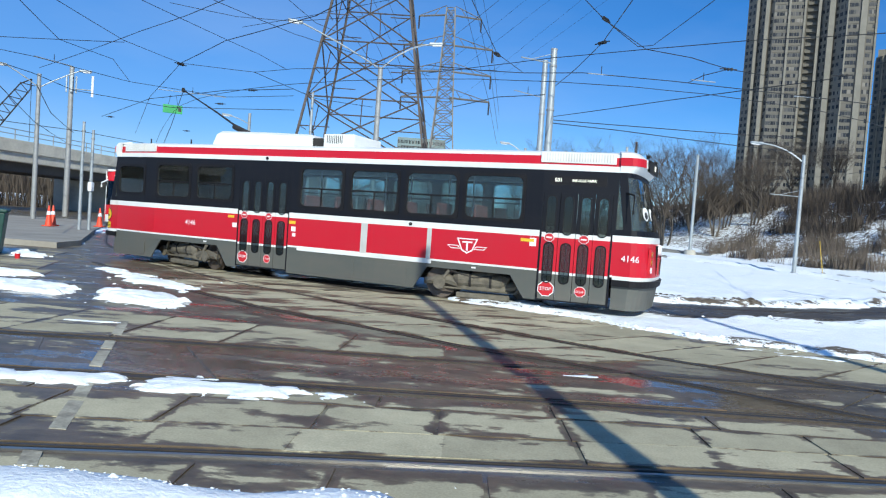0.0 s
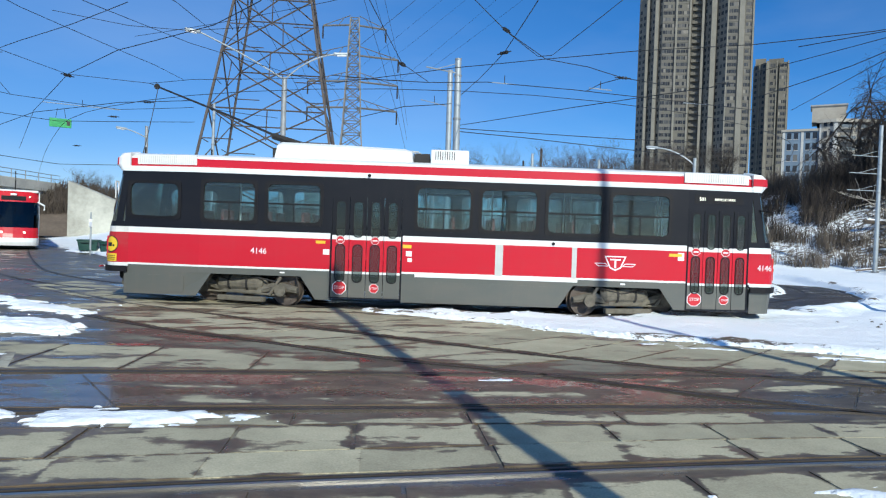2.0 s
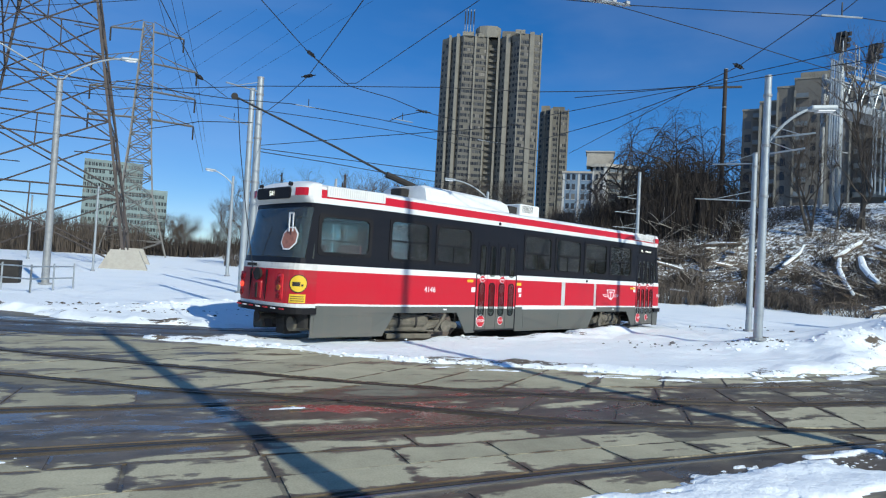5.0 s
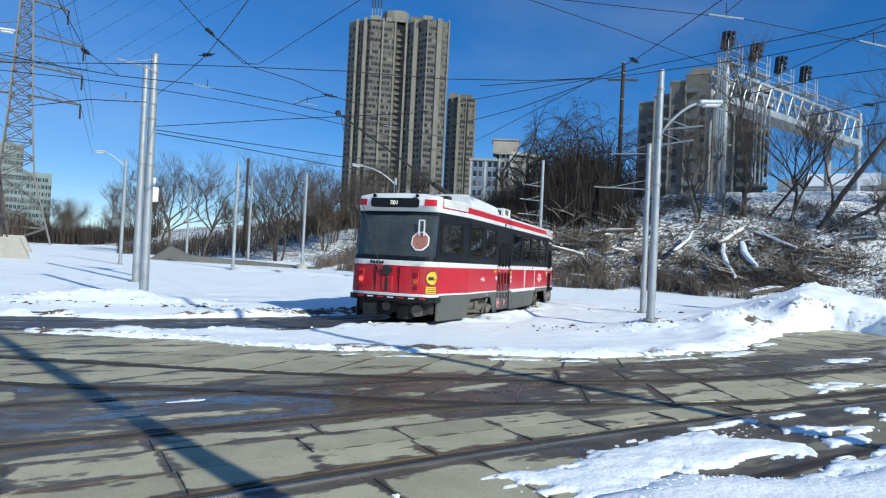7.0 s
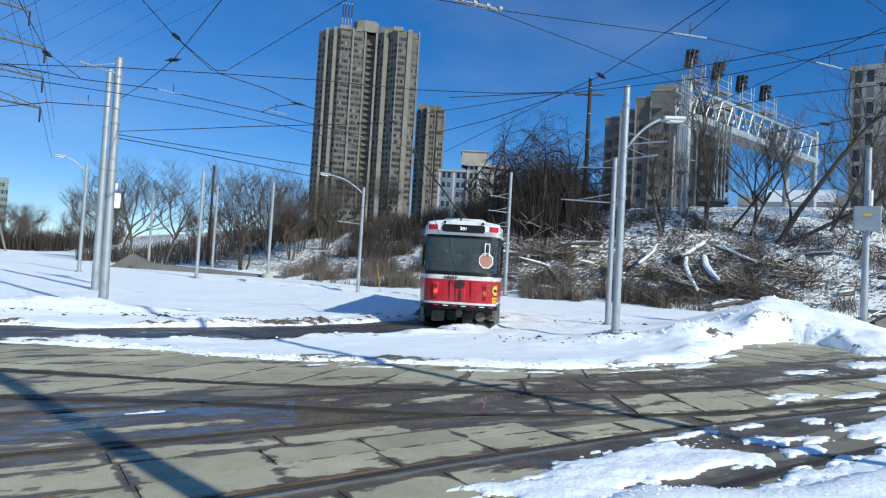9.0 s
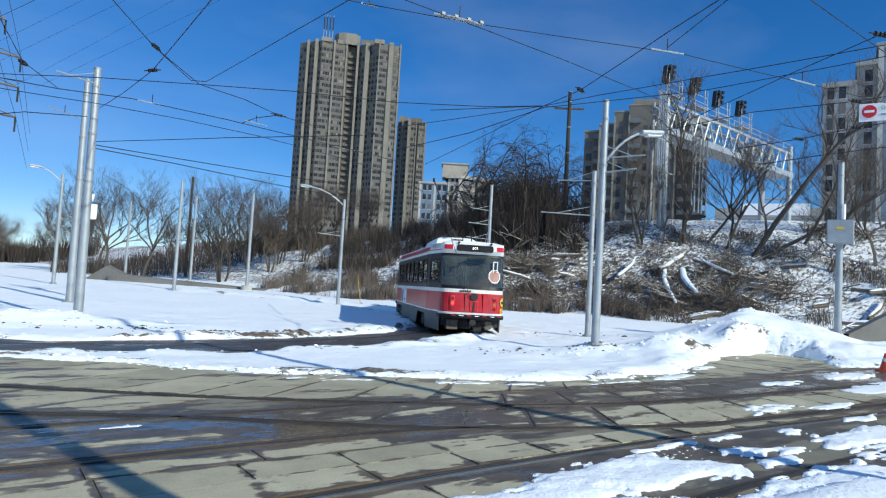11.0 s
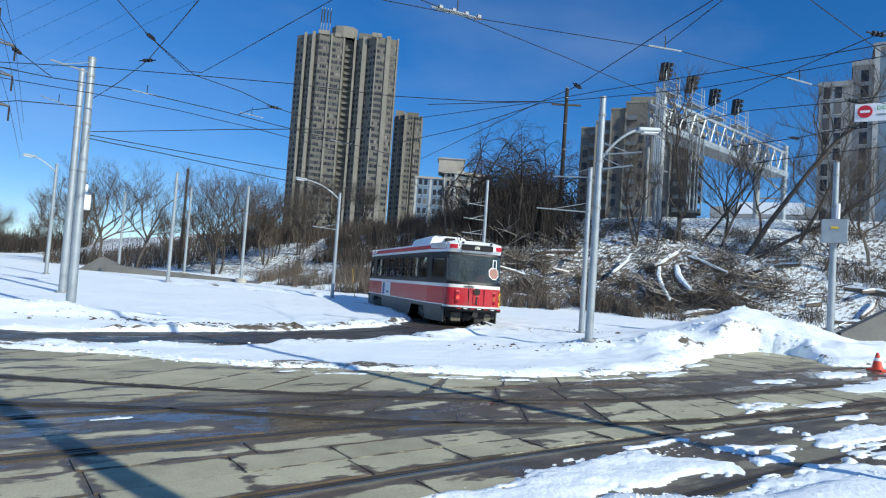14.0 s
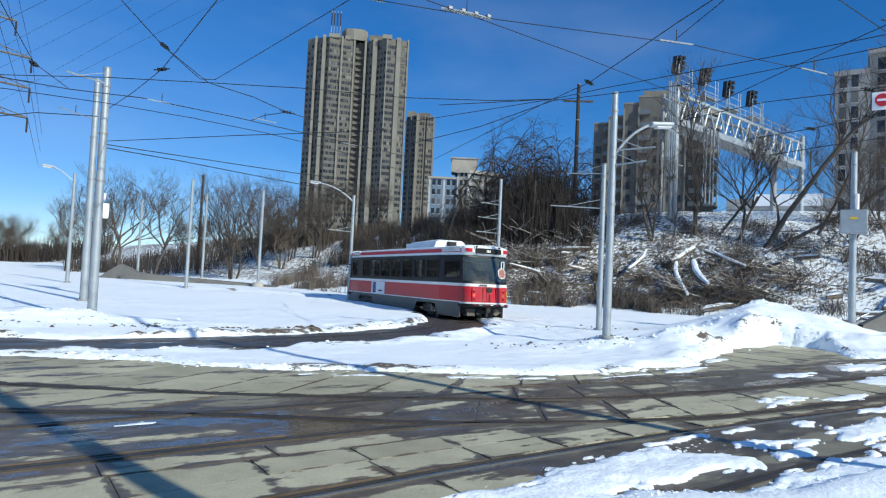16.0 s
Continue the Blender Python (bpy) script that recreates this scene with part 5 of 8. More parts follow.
wire((13.47, 80.58, 33.00), (-0.98, 108.65, 27.00), r=0.0150)
wire((9.28, 85.50, 33.00), (-2.21, 102.28, 27.00), r=0.0150)
wire((21.32, 75.15, 33.00), (5.77, 112.23, 27.00), r=0.0150)
wire((5.29, 88.26, 33.00), (-2.19, 90.90, 27.00), r=0.0297)
wire((-10.35, 14.42, 6.20), (-10.97, 15.99, 6.20), (-12.27, 19.72, 6.20), (-11.83, 21.97, 6.20), (-13.22, 25.89, 6.20), r=0.0098)
wire((-9.89, 14.85, 6.20), (-9.95, 15.80, 6.20), (-10.12, 19.33, 6.20), (-9.53, 21.89, 6.20), (-7.30, 22.55, 6.20), (-5.72, 21.61, 6.20), (-2.32, 20.58, 6.20), r=0.0091)
wire((-16.39, 20.06, 6.20), (-14.15, 19.85, 6.20), (-12.27, 19.72, 6.20), (-10.22, 19.54, 6.20), r=0.0102)
wire((-2.39, 13.85, 6.20), (-3.73, 15.72, 6.20), (-6.87, 18.57, 6.20), (-9.53, 21.89, 6.20), (-14.03, 29.29, 6.20), (-22.22, 44.73, 6.20), r=0.0112)
wire((-12.90, 15.75, 5.60), (-17.87, 25.21, 5.60), (-23.94, 36.64, 5.60), (-31.00, 52.12, 5.60), r=0.0166)
wire((-7.86, 14.15, 6.20), (-7.71, 15.37, 6.20), (-6.82, 18.45, 6.20), (-6.34, 19.98, 6.20), (-6.02, 21.70, 6.20), r=0.0083)
wire((-16.51, 20.21, 6.20), (-14.74, 22.35, 6.20), (-13.22, 25.89, 6.20), (-10.16, 27.94, 6.20), (-6.95, 26.59, 6.20), r=0.0107)
wire((-20.44, 37.17, 6.20), (-14.25, 29.76, 6.20), (-9.59, 26.34, 6.20), (-6.59, 25.14, 6.20), r=0.0138)
wire((-7.39, 16.11, 6.40), (-6.01, 16.92, 6.40), (-4.59, 17.00, 6.40), (-2.75, 16.25, 6.40), r=0.0075)
wire((-0.42, 12.84, 6.40), (-0.11, 14.54, 6.40), (0.69, 18.84, 6.40), (1.60, 20.86, 6.40), r=0.0100)
wire((-5.96, 22.54, 6.40), (-2.41, 21.47, 6.40), (0.81, 20.86, 6.40), r=0.0072)
wire((-0.65, 27.90, 6.40), (1.07, 25.09, 6.40), (2.73, 24.08, 6.40), r=0.0153)
wire((-15.47, 20.26, 5.80), (-15.31, 23.26, 5.80), (-15.71, 26.36, 5.80), (-13.08, 29.20, 5.80), (-7.18, 27.62, 5.80), r=0.0123)
wire((-31.44, 41.49, 6.20), (-26.92, 46.17, 6.20), (-24.40, 55.01, 6.20), (-13.09, 51.36, 6.20), r=0.0214)
wire((-15.92, 24.39, 5.60), (-20.35, 32.39, 5.60), (-24.56, 41.50, 5.60), r=0.0166)
wire((-16.43, 25.30, 6.40), (-12.84, 22.07, 6.40), (-9.43, 18.91, 6.40), (-7.39, 17.11, 6.40), (-5.42, 15.16, 6.40), r=0.0095)
wire((-6.52, 14.99, 6.40), (-4.88, 18.17, 6.40), (-2.39, 21.23, 6.40), (-1.36, 22.29, 6.40), r=0.0084)
wire((-7.61, 23.52, 6.40), (-6.37, 28.05, 6.40), (-4.13, 29.22, 6.40), r=0.0119)
wire((-4.85, 14.91, 6.60), (-4.53, 15.51, 6.60), (-4.19, 17.71, 6.60), (-3.32, 19.17, 6.60), (-3.21, 22.50, 6.60), r=0.0078)
wire((-6.68, 19.31, 6.80), (-4.34, 17.77, 6.80), (-1.30, 15.51, 6.80), (0.86, 13.75, 6.80), (2.04, 12.61, 6.80), r=0.0069)


# the wire over the loop, with its pull-offs
over = [tuple(on_line(u) + np.array([-math.sin(line_heading(u)), math.cos(line_heading(u))]) * 1.35) + (5.06,) for u in np.arange(-56, 42, 2.0)]
for a in range(0, len(over) - 4, 4):
    wire(*over[a:a + 5], r=.0085)


def insulator(x, y, z, ax=(1, 0, 0), n=3):
    bm = bmesh.new()
    a = Vector(ax).normalized()
    for k in range(n):
        add_disc(bm, Vector((0, 0, 0)) + a * (k - 1) * .09, a, .045, .045, 10)
    add_tube(bm, [-a * .24, a * .24], .015, 6)
    tagged(link("insulator", bm, "wire", m=pose(x, y, z)), "dark strung wire insulator", "insulator", group="wire insulators")


for q in ((2.93, 15.27, 6.40, (0.6, 0.8, 0)), (3.26, 17.13, 6.40, (-0.6, 0.8, 0)), (11.42, 10.83, 6.40, (1, 0.3, 0)), (12.60, 4.94, 6.40, (1, -0.4, 0)), (19.06, 9.53, 6.40, (1, -0.4, 0)), (16.34, 6.88, 6.40, (1, -0.4, 0)), (18.74, 7.88, 6.40, (1, -0.4, 0)), (10.26, 18.79, 6.40, (1, -0.4, 0)), (7.16, 18.91, 6.40, (1, 0, 0)), (-8.46, 25.97, 6.20, (1, 0, 0)), (-11.09, 29.86, 6.20, (1, 0, 0)), (-17.47, 41.62, 6.20, (1, 0, 0)), (-19.96, 37.16, 6.20, (1, 0, 0)), (0.73, 18.96, 6.40, (0.3, 1, 0)), (-9.61, 22.06, 6.20, (0.5, 1, 0)), (0.67, 18.93, 6.40, (0.4, 1, 0))):
    insulator(*q)


def section_bar(a, b):
    a, b = Vector(a), Vector(b)
    o = (a + b) / 2
    bm = tube([a - o, b - o], .016, 6)
    ob = tagged(empty("section_insulator", Matrix.Translation(o)), "pale strut of a trolley wire section", "insulator", group="wire insulators")
    part("strut", bm, "galvanised", ob)
    part("hanger", tube([(0, 0, 0), (0, 0, .25)], .012, 5), "wire", ob)


section_bar((10.40, 8.07, 6.40), (11.08, 7.81, 6.40))
section_bar((13.83, 7.14, 6.40), (14.61, 6.99, 6.40))
section_bar((5.18, 10.14, 6.40), (5.48, 10.08, 6.40))
section_bar((3.55, 20.45, 6.40), (4.37, 20.56, 6.40))
section_bar((10.38, 21.69, 6.40), (11.20, 21.72, 6.40))
section_bar((6.36, 9.62, 6.40), (7.36, 9.42, 6.40))
section_bar((1.59, 23.65, 6.40), (2.62, 24.57, 6.40))
section_bar((-13.21, 28.29, 6.40), (-10.64, 29.29, 6.40))
section_bar((-15.31, 23.22, 6.40), (-14.74, 24.65, 6.40))
section_bar((6.64, 20.39, 6.40), (7.43, 20.55, 6.40))
# frog of the trolley wire over the junction
fa, fb = Vector((6.36, 9.62, 6.4)), Vector((7.36, 9.42, 6.4))
frog = tagged(empty("wire_frog", Matrix.Translation((fa + fb) / 2)), "pale bronze trolley wire frog over the junction", "insulator", group="wire insulators")
half_ = (fb - fa) / 2
side_ = half_.cross(Vector((0, 0, 1))).normalized() * .05
for k in (-1, 1):
    part("runner", tube([-half_, side_ * k - half_ * .3, side_ * k + half_ * .3, half_], .014, 6), "galvanised", frog)
for f_ in (-.7, -.2, .3, .8):
    part("clamp", box(-.04, .04, -.07, .07, -.01, .05, .01), "grey_steel", frog, m=Matrix.Translation(half_ * f_))
sg = tagged(empty("street_sign", pose(-16.2, 36.6, 6.55)), "green hanging street-name sign with a plain pale bar", "sign")
part("board", box(-.50, .50, -.02, .02, .0, .46, .02), "sign_green", sg, m=pose(0, 0, 0, 0, 0, 24))
part("bar", box(.28, .44, -.028, -.02, .12, .34), "black_mark", sg, m=pose(0, 0, 0, 0, 0, 24))
part("hanger", tube([(-.3, .1, .46), (-.2, .1, 1.0)], .012, 5), "wire", sg)
part("hanger", tube([(.3, -.1, .46), (.2, -.1, 1.0)], .012, 5), "wire", sg)


# lattice jib of a crane beyond the bridge
ja, jb = Vector((-64.6, 89.1, 9.7)), Vector((-60.5, 91.9, 17.5))
jib = tagged(empty("crane_jib", Matrix.Translation(ja)), "dark lattice crane jib raised beyond the bridge", "crane")
run_ = jb - ja
up_ = Vector((-run_.z, 0, run_.x)).normalized()
for k in (-1, 1):
    part("chord", tube([up_ * k * 1.0, run_ * .85 + up_ * k * .8, run_], .09, 5), "dark_iron", jib)
for k in range(14):
    f_, g_ = k / 15, (k + 1) / 15
    sg_ = 1 if k % 2 else -1
    part("lacing", tube([run_ * f_ + up_ * sg_ * .95, run_ * g_ - up_ * sg_ * .95], .06, 4), "dark_iron", jib)
part("hoist_rope", tube([run_, run_ - Vector((0, 0, run_.z + 3))], .04, 4), "wire", jib)


# ---- transmission towers ----
def lattice_tower(x, y, half, levels, mat, leg, label, yaw=0.0):
    z0 = ground_z(x, y)
    t = tagged(empty("transmission_tower", pose(x, y, z0, 0, 0, yaw)), label, "pylon", group="transmission towers")
    c = [(-1, -1), (1, -1), (1, 1), (-1, 1)]

    def at(k, z):
        h = float(np.interp(z, half[0], half[1]))
        return Vector((c[k % 4][0] * h, c[k % 4][1] * h, z))

    for k in range(4):
        part("leg", tube([at(k, z) for z in levels], leg, 4), mat, t)
        for a, b in zip(levels, levels[1:]):
            part("brace", tube([at(k, a), at(k + 1, b)], leg * .5, 4), mat, t)
            part("brace", tube([at(k + 1, a), at(k, b)], leg * .5, 4), mat, t)
            part("girt", tube([at(k, b), at(k + 1, b)], leg * .5, 4), mat, t)
            if b - a > 3.5:
                m1, m2 = at(k, (a + b) / 2), at(k + 1, (a + b) / 2)
                cc = (at(k, a) + at(k + 1, b) + at(k + 1, a) + at(k, b)) / 4
                part("strut", tube([m1, m1.lerp(cc, .5)], leg * .35, 4), mat, t)
                part("strut", tube([m2, m2.lerp(cc, .5)], leg * .35, 4), mat, t)
                part("strut", tube([(at(k, b) + at(k + 1, b)) / 2, cc], leg * .35, 4), mat, t)
    return t


big = lattice_tower(-8.0, 55.4, ([0, 29, 44], [5.9, 1.2, 1.0]), [0, 5.2, 9.9, 14.4, 18.6, 22.4, 26, 29, 32, 35, 38, 41, 44], "rust_steel", .12, "big rusty-brown steel lattice transmission tower on concrete footings")
for sx in (-1, 1):
    for sy in (-1, 1):
        zz = ground_z(-8 + sx * 5.9, 55.4 + sy * 5.9)
        bm = bmesh.new()
        bmesh.ops.create_cone(bm, cap_ends=True, segments=4, radius1=2.2, radius2=1.2, depth=1.5, matrix=pose(0, 0, 0, 0, 0, 45))
        tagged(link("tower_footing", bm, "concrete_wall", m=pose(-8 + sx * 5.9, 55.4 + sy * 5.9, zz + .5)), "stained concrete pyramid footing of the lattice tower", "footing", group="tower footings")
small = lattice_tower(-3.0, 91, ([0, 9, 16, 31], [4.1, 1.75, 1.2, .55]), [0, 3.2, 6.2, 9, 11.2, 13.2, 15, 16.6, 18.2, 19.8, 21.3, 22.8, 24.3, 25.8, 27.3, 28.9, 30.5], "lattice_grey", .115, "grey steel lattice transmission tower with cross-arms")
small.matrix_basis = Matrix.Translation((0, 0, -1.4)) @ small.matrix_basis
for z in (18.5, 22.0, 25.5, 29.5):
    for sg_ in (-1, 1):
        L_ = 6.0 if z < 29 else 4.2
        part("cross_arm", tube([(sg_ * .6, -.4, z), (sg_ * L_, 0, z - .2)], .13, 4), "lattice_grey", small)
        part("cross_arm", tube([(sg_ * .6, -.3, z + 1.3), (sg_ * L_, 0, z - .15)], .06, 4), "lattice_grey", small)
        for k in (2.2, 3.8):
            if k < L_ - .5:
                part("arm_strut", tube([(sg_ * k, -.2, z - .08), (sg_ * (k - .7), -.2, z + 1.3 * (1 - (k - .7) / L_))], .045, 4), "lattice_grey", small)
        part("string_insulator", tube([(sg_ * L_, 0, z - .2), (sg_ * L_, 0, z - 1.9)], .10, 6), "dark_iron", small)
for z, xx in ((17, -6), (20.5, -6), (24, -6), (17, 6), (20.5, 6), (24, 6)):
    wire((-3 + xx, 91, z + 1.4), (-7 + xx * .8, 52, z + 6), (-14 + xx * .8, 0, z + 11), r=.022)
    wire((-3 + xx, 91, z + 1.4), (2 + xx, 160, z + 4), r=.03)


# ---- distant buildings ----
def facade_mat(name, col, var=.18, scale=.25):
    return varied(name, col, .85, 0, var, scale, .2, .03, "Object", grime=.25)


M["tower_wall"] = facade_mat("tower_wall", (.13, .12, .098))
M["tower_pier"] = facade_mat("tower_pier", (.205, .19, .155))
M["white_stone"] = facade_mat("white_stone", (.42, .41, .38))
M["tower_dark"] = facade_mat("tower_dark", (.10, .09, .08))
M["cream_wall"] = facade_mat("cream_wall", (.34, .31, .26))
M["pale_wall"] = facade_mat("pale_wall", (.29, .285, .27))
M["blue_glass_wall"] = facade_mat("blue_glass_wall", (.14, .20, .26))
M["far_green_glass"] = facade_mat("far_green_glass", (.19, .25, .24))


def window_glass(single):
    k = Mat("far_window")
    r = k.random() if single else k.island()
    c = k.ramp(r, (0.0, (.012, .014, .018, 1)), (.62, (.03, .034, .04, 1)), (.82, (.08, .08, .08, 1)), (1.0, (.22, .20, .17, 1)))
    return k.done(c, .25, 0.0, Specular_IOR_Level=.3)


M["far_window"], M["far_window_single"] = window_glass(False), window_glass(True)


def building(label, ax, ay, bx, by, base, top, outline, faces, storey, wall="tower_wall", name="apartment_tower"):
    """A block whose plan outline is given in metres along the line a to b and behind it; faces: (edge, bays, kind, share)."""
    yaw = math.degrees(math.atan2(by - ay, bx - ax))
    t = tagged(empty(name, pose(ax, ay, base, 0, 0, yaw)), label, "building", group="distant buildings")
    H = top - base
    part("wall", poly_prism(outline, 0, H), wall, t)
    n = len(outline)
    for e, bays, kind, share in faces:
        p, q = Vector(outline[e] + (0,)), Vector(outline[(e + 1) % n] + (0,))
        d = q - p
        L_ = d.length
        d.normalize()
        out = Vector((d.y, -d.x, 0))
        storeys = int(H / storey)
        rng = random.Random(e + 7)
        bm = bmesh.new()
        m4 = Matrix(((d.x, out.x, 0, p.x), (d.y, out.y, 0, p.y), (0, 0, 1, 0), (0, 0, 0, 1)))
        single = storeys * bays * 2 <= 130
        for f in range(int(6 / storey), storeys):
            for b in range(bays):
                x0 = (b + (1 - share) / 2) * L_ / bays
                x1 = x0 + share * L_ / bays
                z0 = f * storey + storey * .30
                if kind == "win":
                    if rng.random() < .06:
                        continue
                    sp = x0 + (x1 - x0) * rng.choice((.35, .5, .65))
                    for u0, u1 in ((x0, sp - .06), (sp + .06, x1)):
                        if single:
                            part("window", box(u0, u1, -.02, .06, z0, z0 + storey * .52, 0, m4), "far_window_single", t)
                        else:
                            add_box(bm, u0, u1, -.02, .06, z0, z0 + storey * .52, 0, m4)
                elif kind == "balcony":
                    b2 = box(0.05, L_ - .05, 0, 1.2, f * storey, f * storey + .25, 0, m4)
                    add_box(b2, 0.05, L_ - .05, 1.1, 1.2, f * storey + .25, f * storey + 1.1, 0, m4)
                    part("balcony", b2, wall, t)
        if len(bm.verts):
            tagged(part("glazing", bm, "far_window", t), kind="stuff")
        else:
            bm.free()
        if kind == "win":
            bm = bmesh.new()
            for f in range(storeys + 1):
                add_box(bm, 0, L_, 0, .14, f * storey - .12, f * storey + .12, 0, m4)
            tagged(part("floor_banding", bm, wall, t), kind="stuff")
    return t, H


# twin-slab concrete tower, zigzag plan
plan = [(-.5, 18), (.2, 9.5), (3.4, 6.6), (4.4, 6.2), (4.6, 6.6), (6.8, 4.2), (8.2, 3.8), (8.4, 4.2), (9.9, 2.4), (20.8, 4.6), (21.2, 7.4), (24.6, 7.4), (24.8, 5.0), (25.8, 4.8), (26.0, 5.2), (28.4, 2.2), (30.2, 1.8), (30.4, 2.2), (34.2, -2.2), (38.0, -1.6), (40.6, -1.1), (43.8, -.2), (44.5, 16)]
plan = [(u * 1.055, v) for u, v in plan]
tw, H = building("tall weathered brown-grey concrete apartment tower with vertical piers", 111.8, 278.6, 151.8, 258.6, 6, 110.4, plan, [(1, 2, "win", .5), (4, 2, "win", .5), (7, 1, "win", .5), (8, 6, "win", .88), (10, 1, "balcony", 1), (14, 2, "win", .5), (17, 3, "win", .6), (18, 2, "win", .92), (20, 2, "win", .92)], 2.75)
for a, w_, y_ in ((3.9, .55, 5.4), (7.5, .7, 3.0), (15.2, .42, 2.6), (20.4, .35, 3.9), (25.3, .5, 4.0), (29.3, .95, 1.0), (39.3, 1.0, -2.2), (34.3, .25, -2.6), (43.4, .3, -.9)):
    a *= 1.055
    part("pier", box(a - w_, a + w_, y_, y_ + 3.2, 0, H + .8), "tower_pier", tw)
for a, w_, y_ in ((12.4, 5.0, 2.0), (36.0, 4.4, -2.6), (18.4, 2.6, 3.4)):
    part("parapet", box(a - w_ / 2, a + w_ / 2, y_, y_ + 4, H - .3, H + 1.5), "tower_pier", tw)
part("penthouse", poly_prism([(15.5, 9), (17.5, 4.6), (21, 3.6), (25.5, 4.2), (27.4, 7), (27.4, 14), (15.5, 14)], H, H + 5.2), "tower_pier", tw)
part("penthouse", box(28, 36, 3, 13, H, H + 2.6), "tower_wall", tw)
part("penthouse", box(10, 15, 6, 13, H, H + 2.4), "tower_wall", tw)
for a in (10.6, 11.8, 13.2, 14.6):
    part("roof_mast", tube([(a, 5, H), (a, 5, H + 13)], .17, 6), "grey_steel", tw)
    part("roof_mast_box", box(a - .26, a + .26, 4.7, 5.3, H + 6, H + 12), "dark_iron", tw)
t2, H = building("slimmer brown-grey concrete apartment tower", 169.0, 283.4, 180.9, 276.0, 6, 84.5, [(-.5, 14), (0, 6.2), (5.0, .8), (6.3, .5), (6.5, .9), (9.5, 1.4), (9.6, 3), (10.2, 3), (10.3, 1.6), (14.0, 2.5), (14.6, 14)], [(1, 3, "win", .55), (4, 2, "win", .8), (8, 2, "win", .85)], 2.7)
for a, w_, y_ in ((5.6, .6, .1), (9.3, .25, .9), (13.8, .3, 2.0), (2.4, .3, 3.2)):
    part("pier", box(a - w_, a + w_, y_, y_ + 2.5, 0, H + .5), "tower_pier", t2)
part("penthouse", box(.4, 4.8, 7, 12, H, H + 3.4), "tower_pier", t2)
part("penthouse", box(6, 12, 4, 11, H, H + 2.2), "tower_wall", t2)


def window_grid(t, cols, y, z0, pitch, h, n, mat="far_window_single", slab=None):
    """Columns of windows set in a wall that faces the viewer, each pane its own piece in a raised surround."""
    for u0, u1 in cols:
        for k in range(n):
            z = z0 + k * pitch
            part("window", box(u0, u1, y - .06, y + .02, z, z + h), mat, t)
            if slab:
                part("sill", box(u0 - .08, u1 + .08, y - .16, y, z - .14, z), slab, t)


def balcony_stack(t, u0, u1, y, z0, pitch, n, mat, depth=1.2):
    for k in range(n):
        z = z0 + k * pitch
        b = part("balcony", box(u0, u1, y - depth, y, z, z + .22), mat, t)
        part("balustrade", box(u0 + .04, u1 - .04, y - depth + .03, y - depth + .1, z + .22, z + 1.05), "rail_glass", b)


M["rail_glass"] = varied("rail_glass", (.11, .13, .14), .3, 0, .2, .5)
t3 = tagged(empty("apartment_block", pose(109.0, 167.7, 6, 0, 0, math.degrees(math.atan2(155.2 - 167.7, 126.4 - 109.0)))), "cream and blue-grey mid-rise apartment block with balconies", "building", group="distant buildings")
part("wing", box(0, 9.2, .6, 14, 0, 26.8), "blue_glass_wall", t3, "blue-grey plastered wing")
part("main_block", poly_prism([(8.6, 14), (8.6, 0), (12.2, -.6), (21.0, 3.4), (21.6, 14)], 0, 28.6), "cream_wall", t3, "cream block with a heavy cornice")
part("cornice", poly_prism([(7.8, 14), (7.8, -.8), (12.2, -1.6), (22.0, 2.8), (22.4, 14)], 28.6, 29.5), "cream_wall", t3)
part("cornice", box(-.4, 9.0, .2, 14, 26.8, 27.4), "cream_wall", t3)
part("penthouse", box(6.6, 14.4, 3, 10, 29.5, 33.6), "cream_wall", t3)
part("penthouse_roof", box(6.2, 14.8, 2.6, 10.4, 33.6, 34.0), "pale_wall", t3)
for u in (.2, 4.6, 8.8):
    part("quoin", box(u - .3, u + .3, -.05 if u > 8 else .45, 1.2, 0, 28.4 if u > 8 else 26.7), "white_stone", t3)
window_grid(t3, ((1.0, 2.0), (2.6, 3.6), (5.4, 6.4), (7.0, 8.0)), .6, 7.4, 2.9, 1.7, 7, slab="white_stone")
window_grid(t3, ((9.4, 10.2), (10.8, 11.6)), -.42, 7.4, 2.9, 1.7, 8)
part("corner_pier", box(11.7, 12.6, -1.1, .6, 0, 28.6), "white_stone", t3)
for k in range(8):
    z = 6.6 + 2.9 * k
    for f0, f1 in ((.08, .46), (.54, .96)):
        p, q = Vector((12.2, -.6, 0)).lerp(Vector((21.0, 3.4, 0)), f0), Vector((12.2, -.6, 0)).lerp(Vector((21.0, 3.4, 0)), f1)
        m_ = pose(p.x, p.y, z, 0, 0, math.degrees(math.atan2(q.y - p.y, q.x - p.x)))
        w_ = (q - p).length
        b = part("balcony", box(0, w_, -1.2, .1, 0, .22, 0, m_), "cream_wall", t3)
        part("balustrade", box(.05, w_ - .05, -1.17, -1.1, .22, 1.05, 0, m_), "rail_glass", b)
        part("window", box(.3, w_ - .3, -.06, .02, .4, 2.4, 0, m_), "far_window_single", t3)

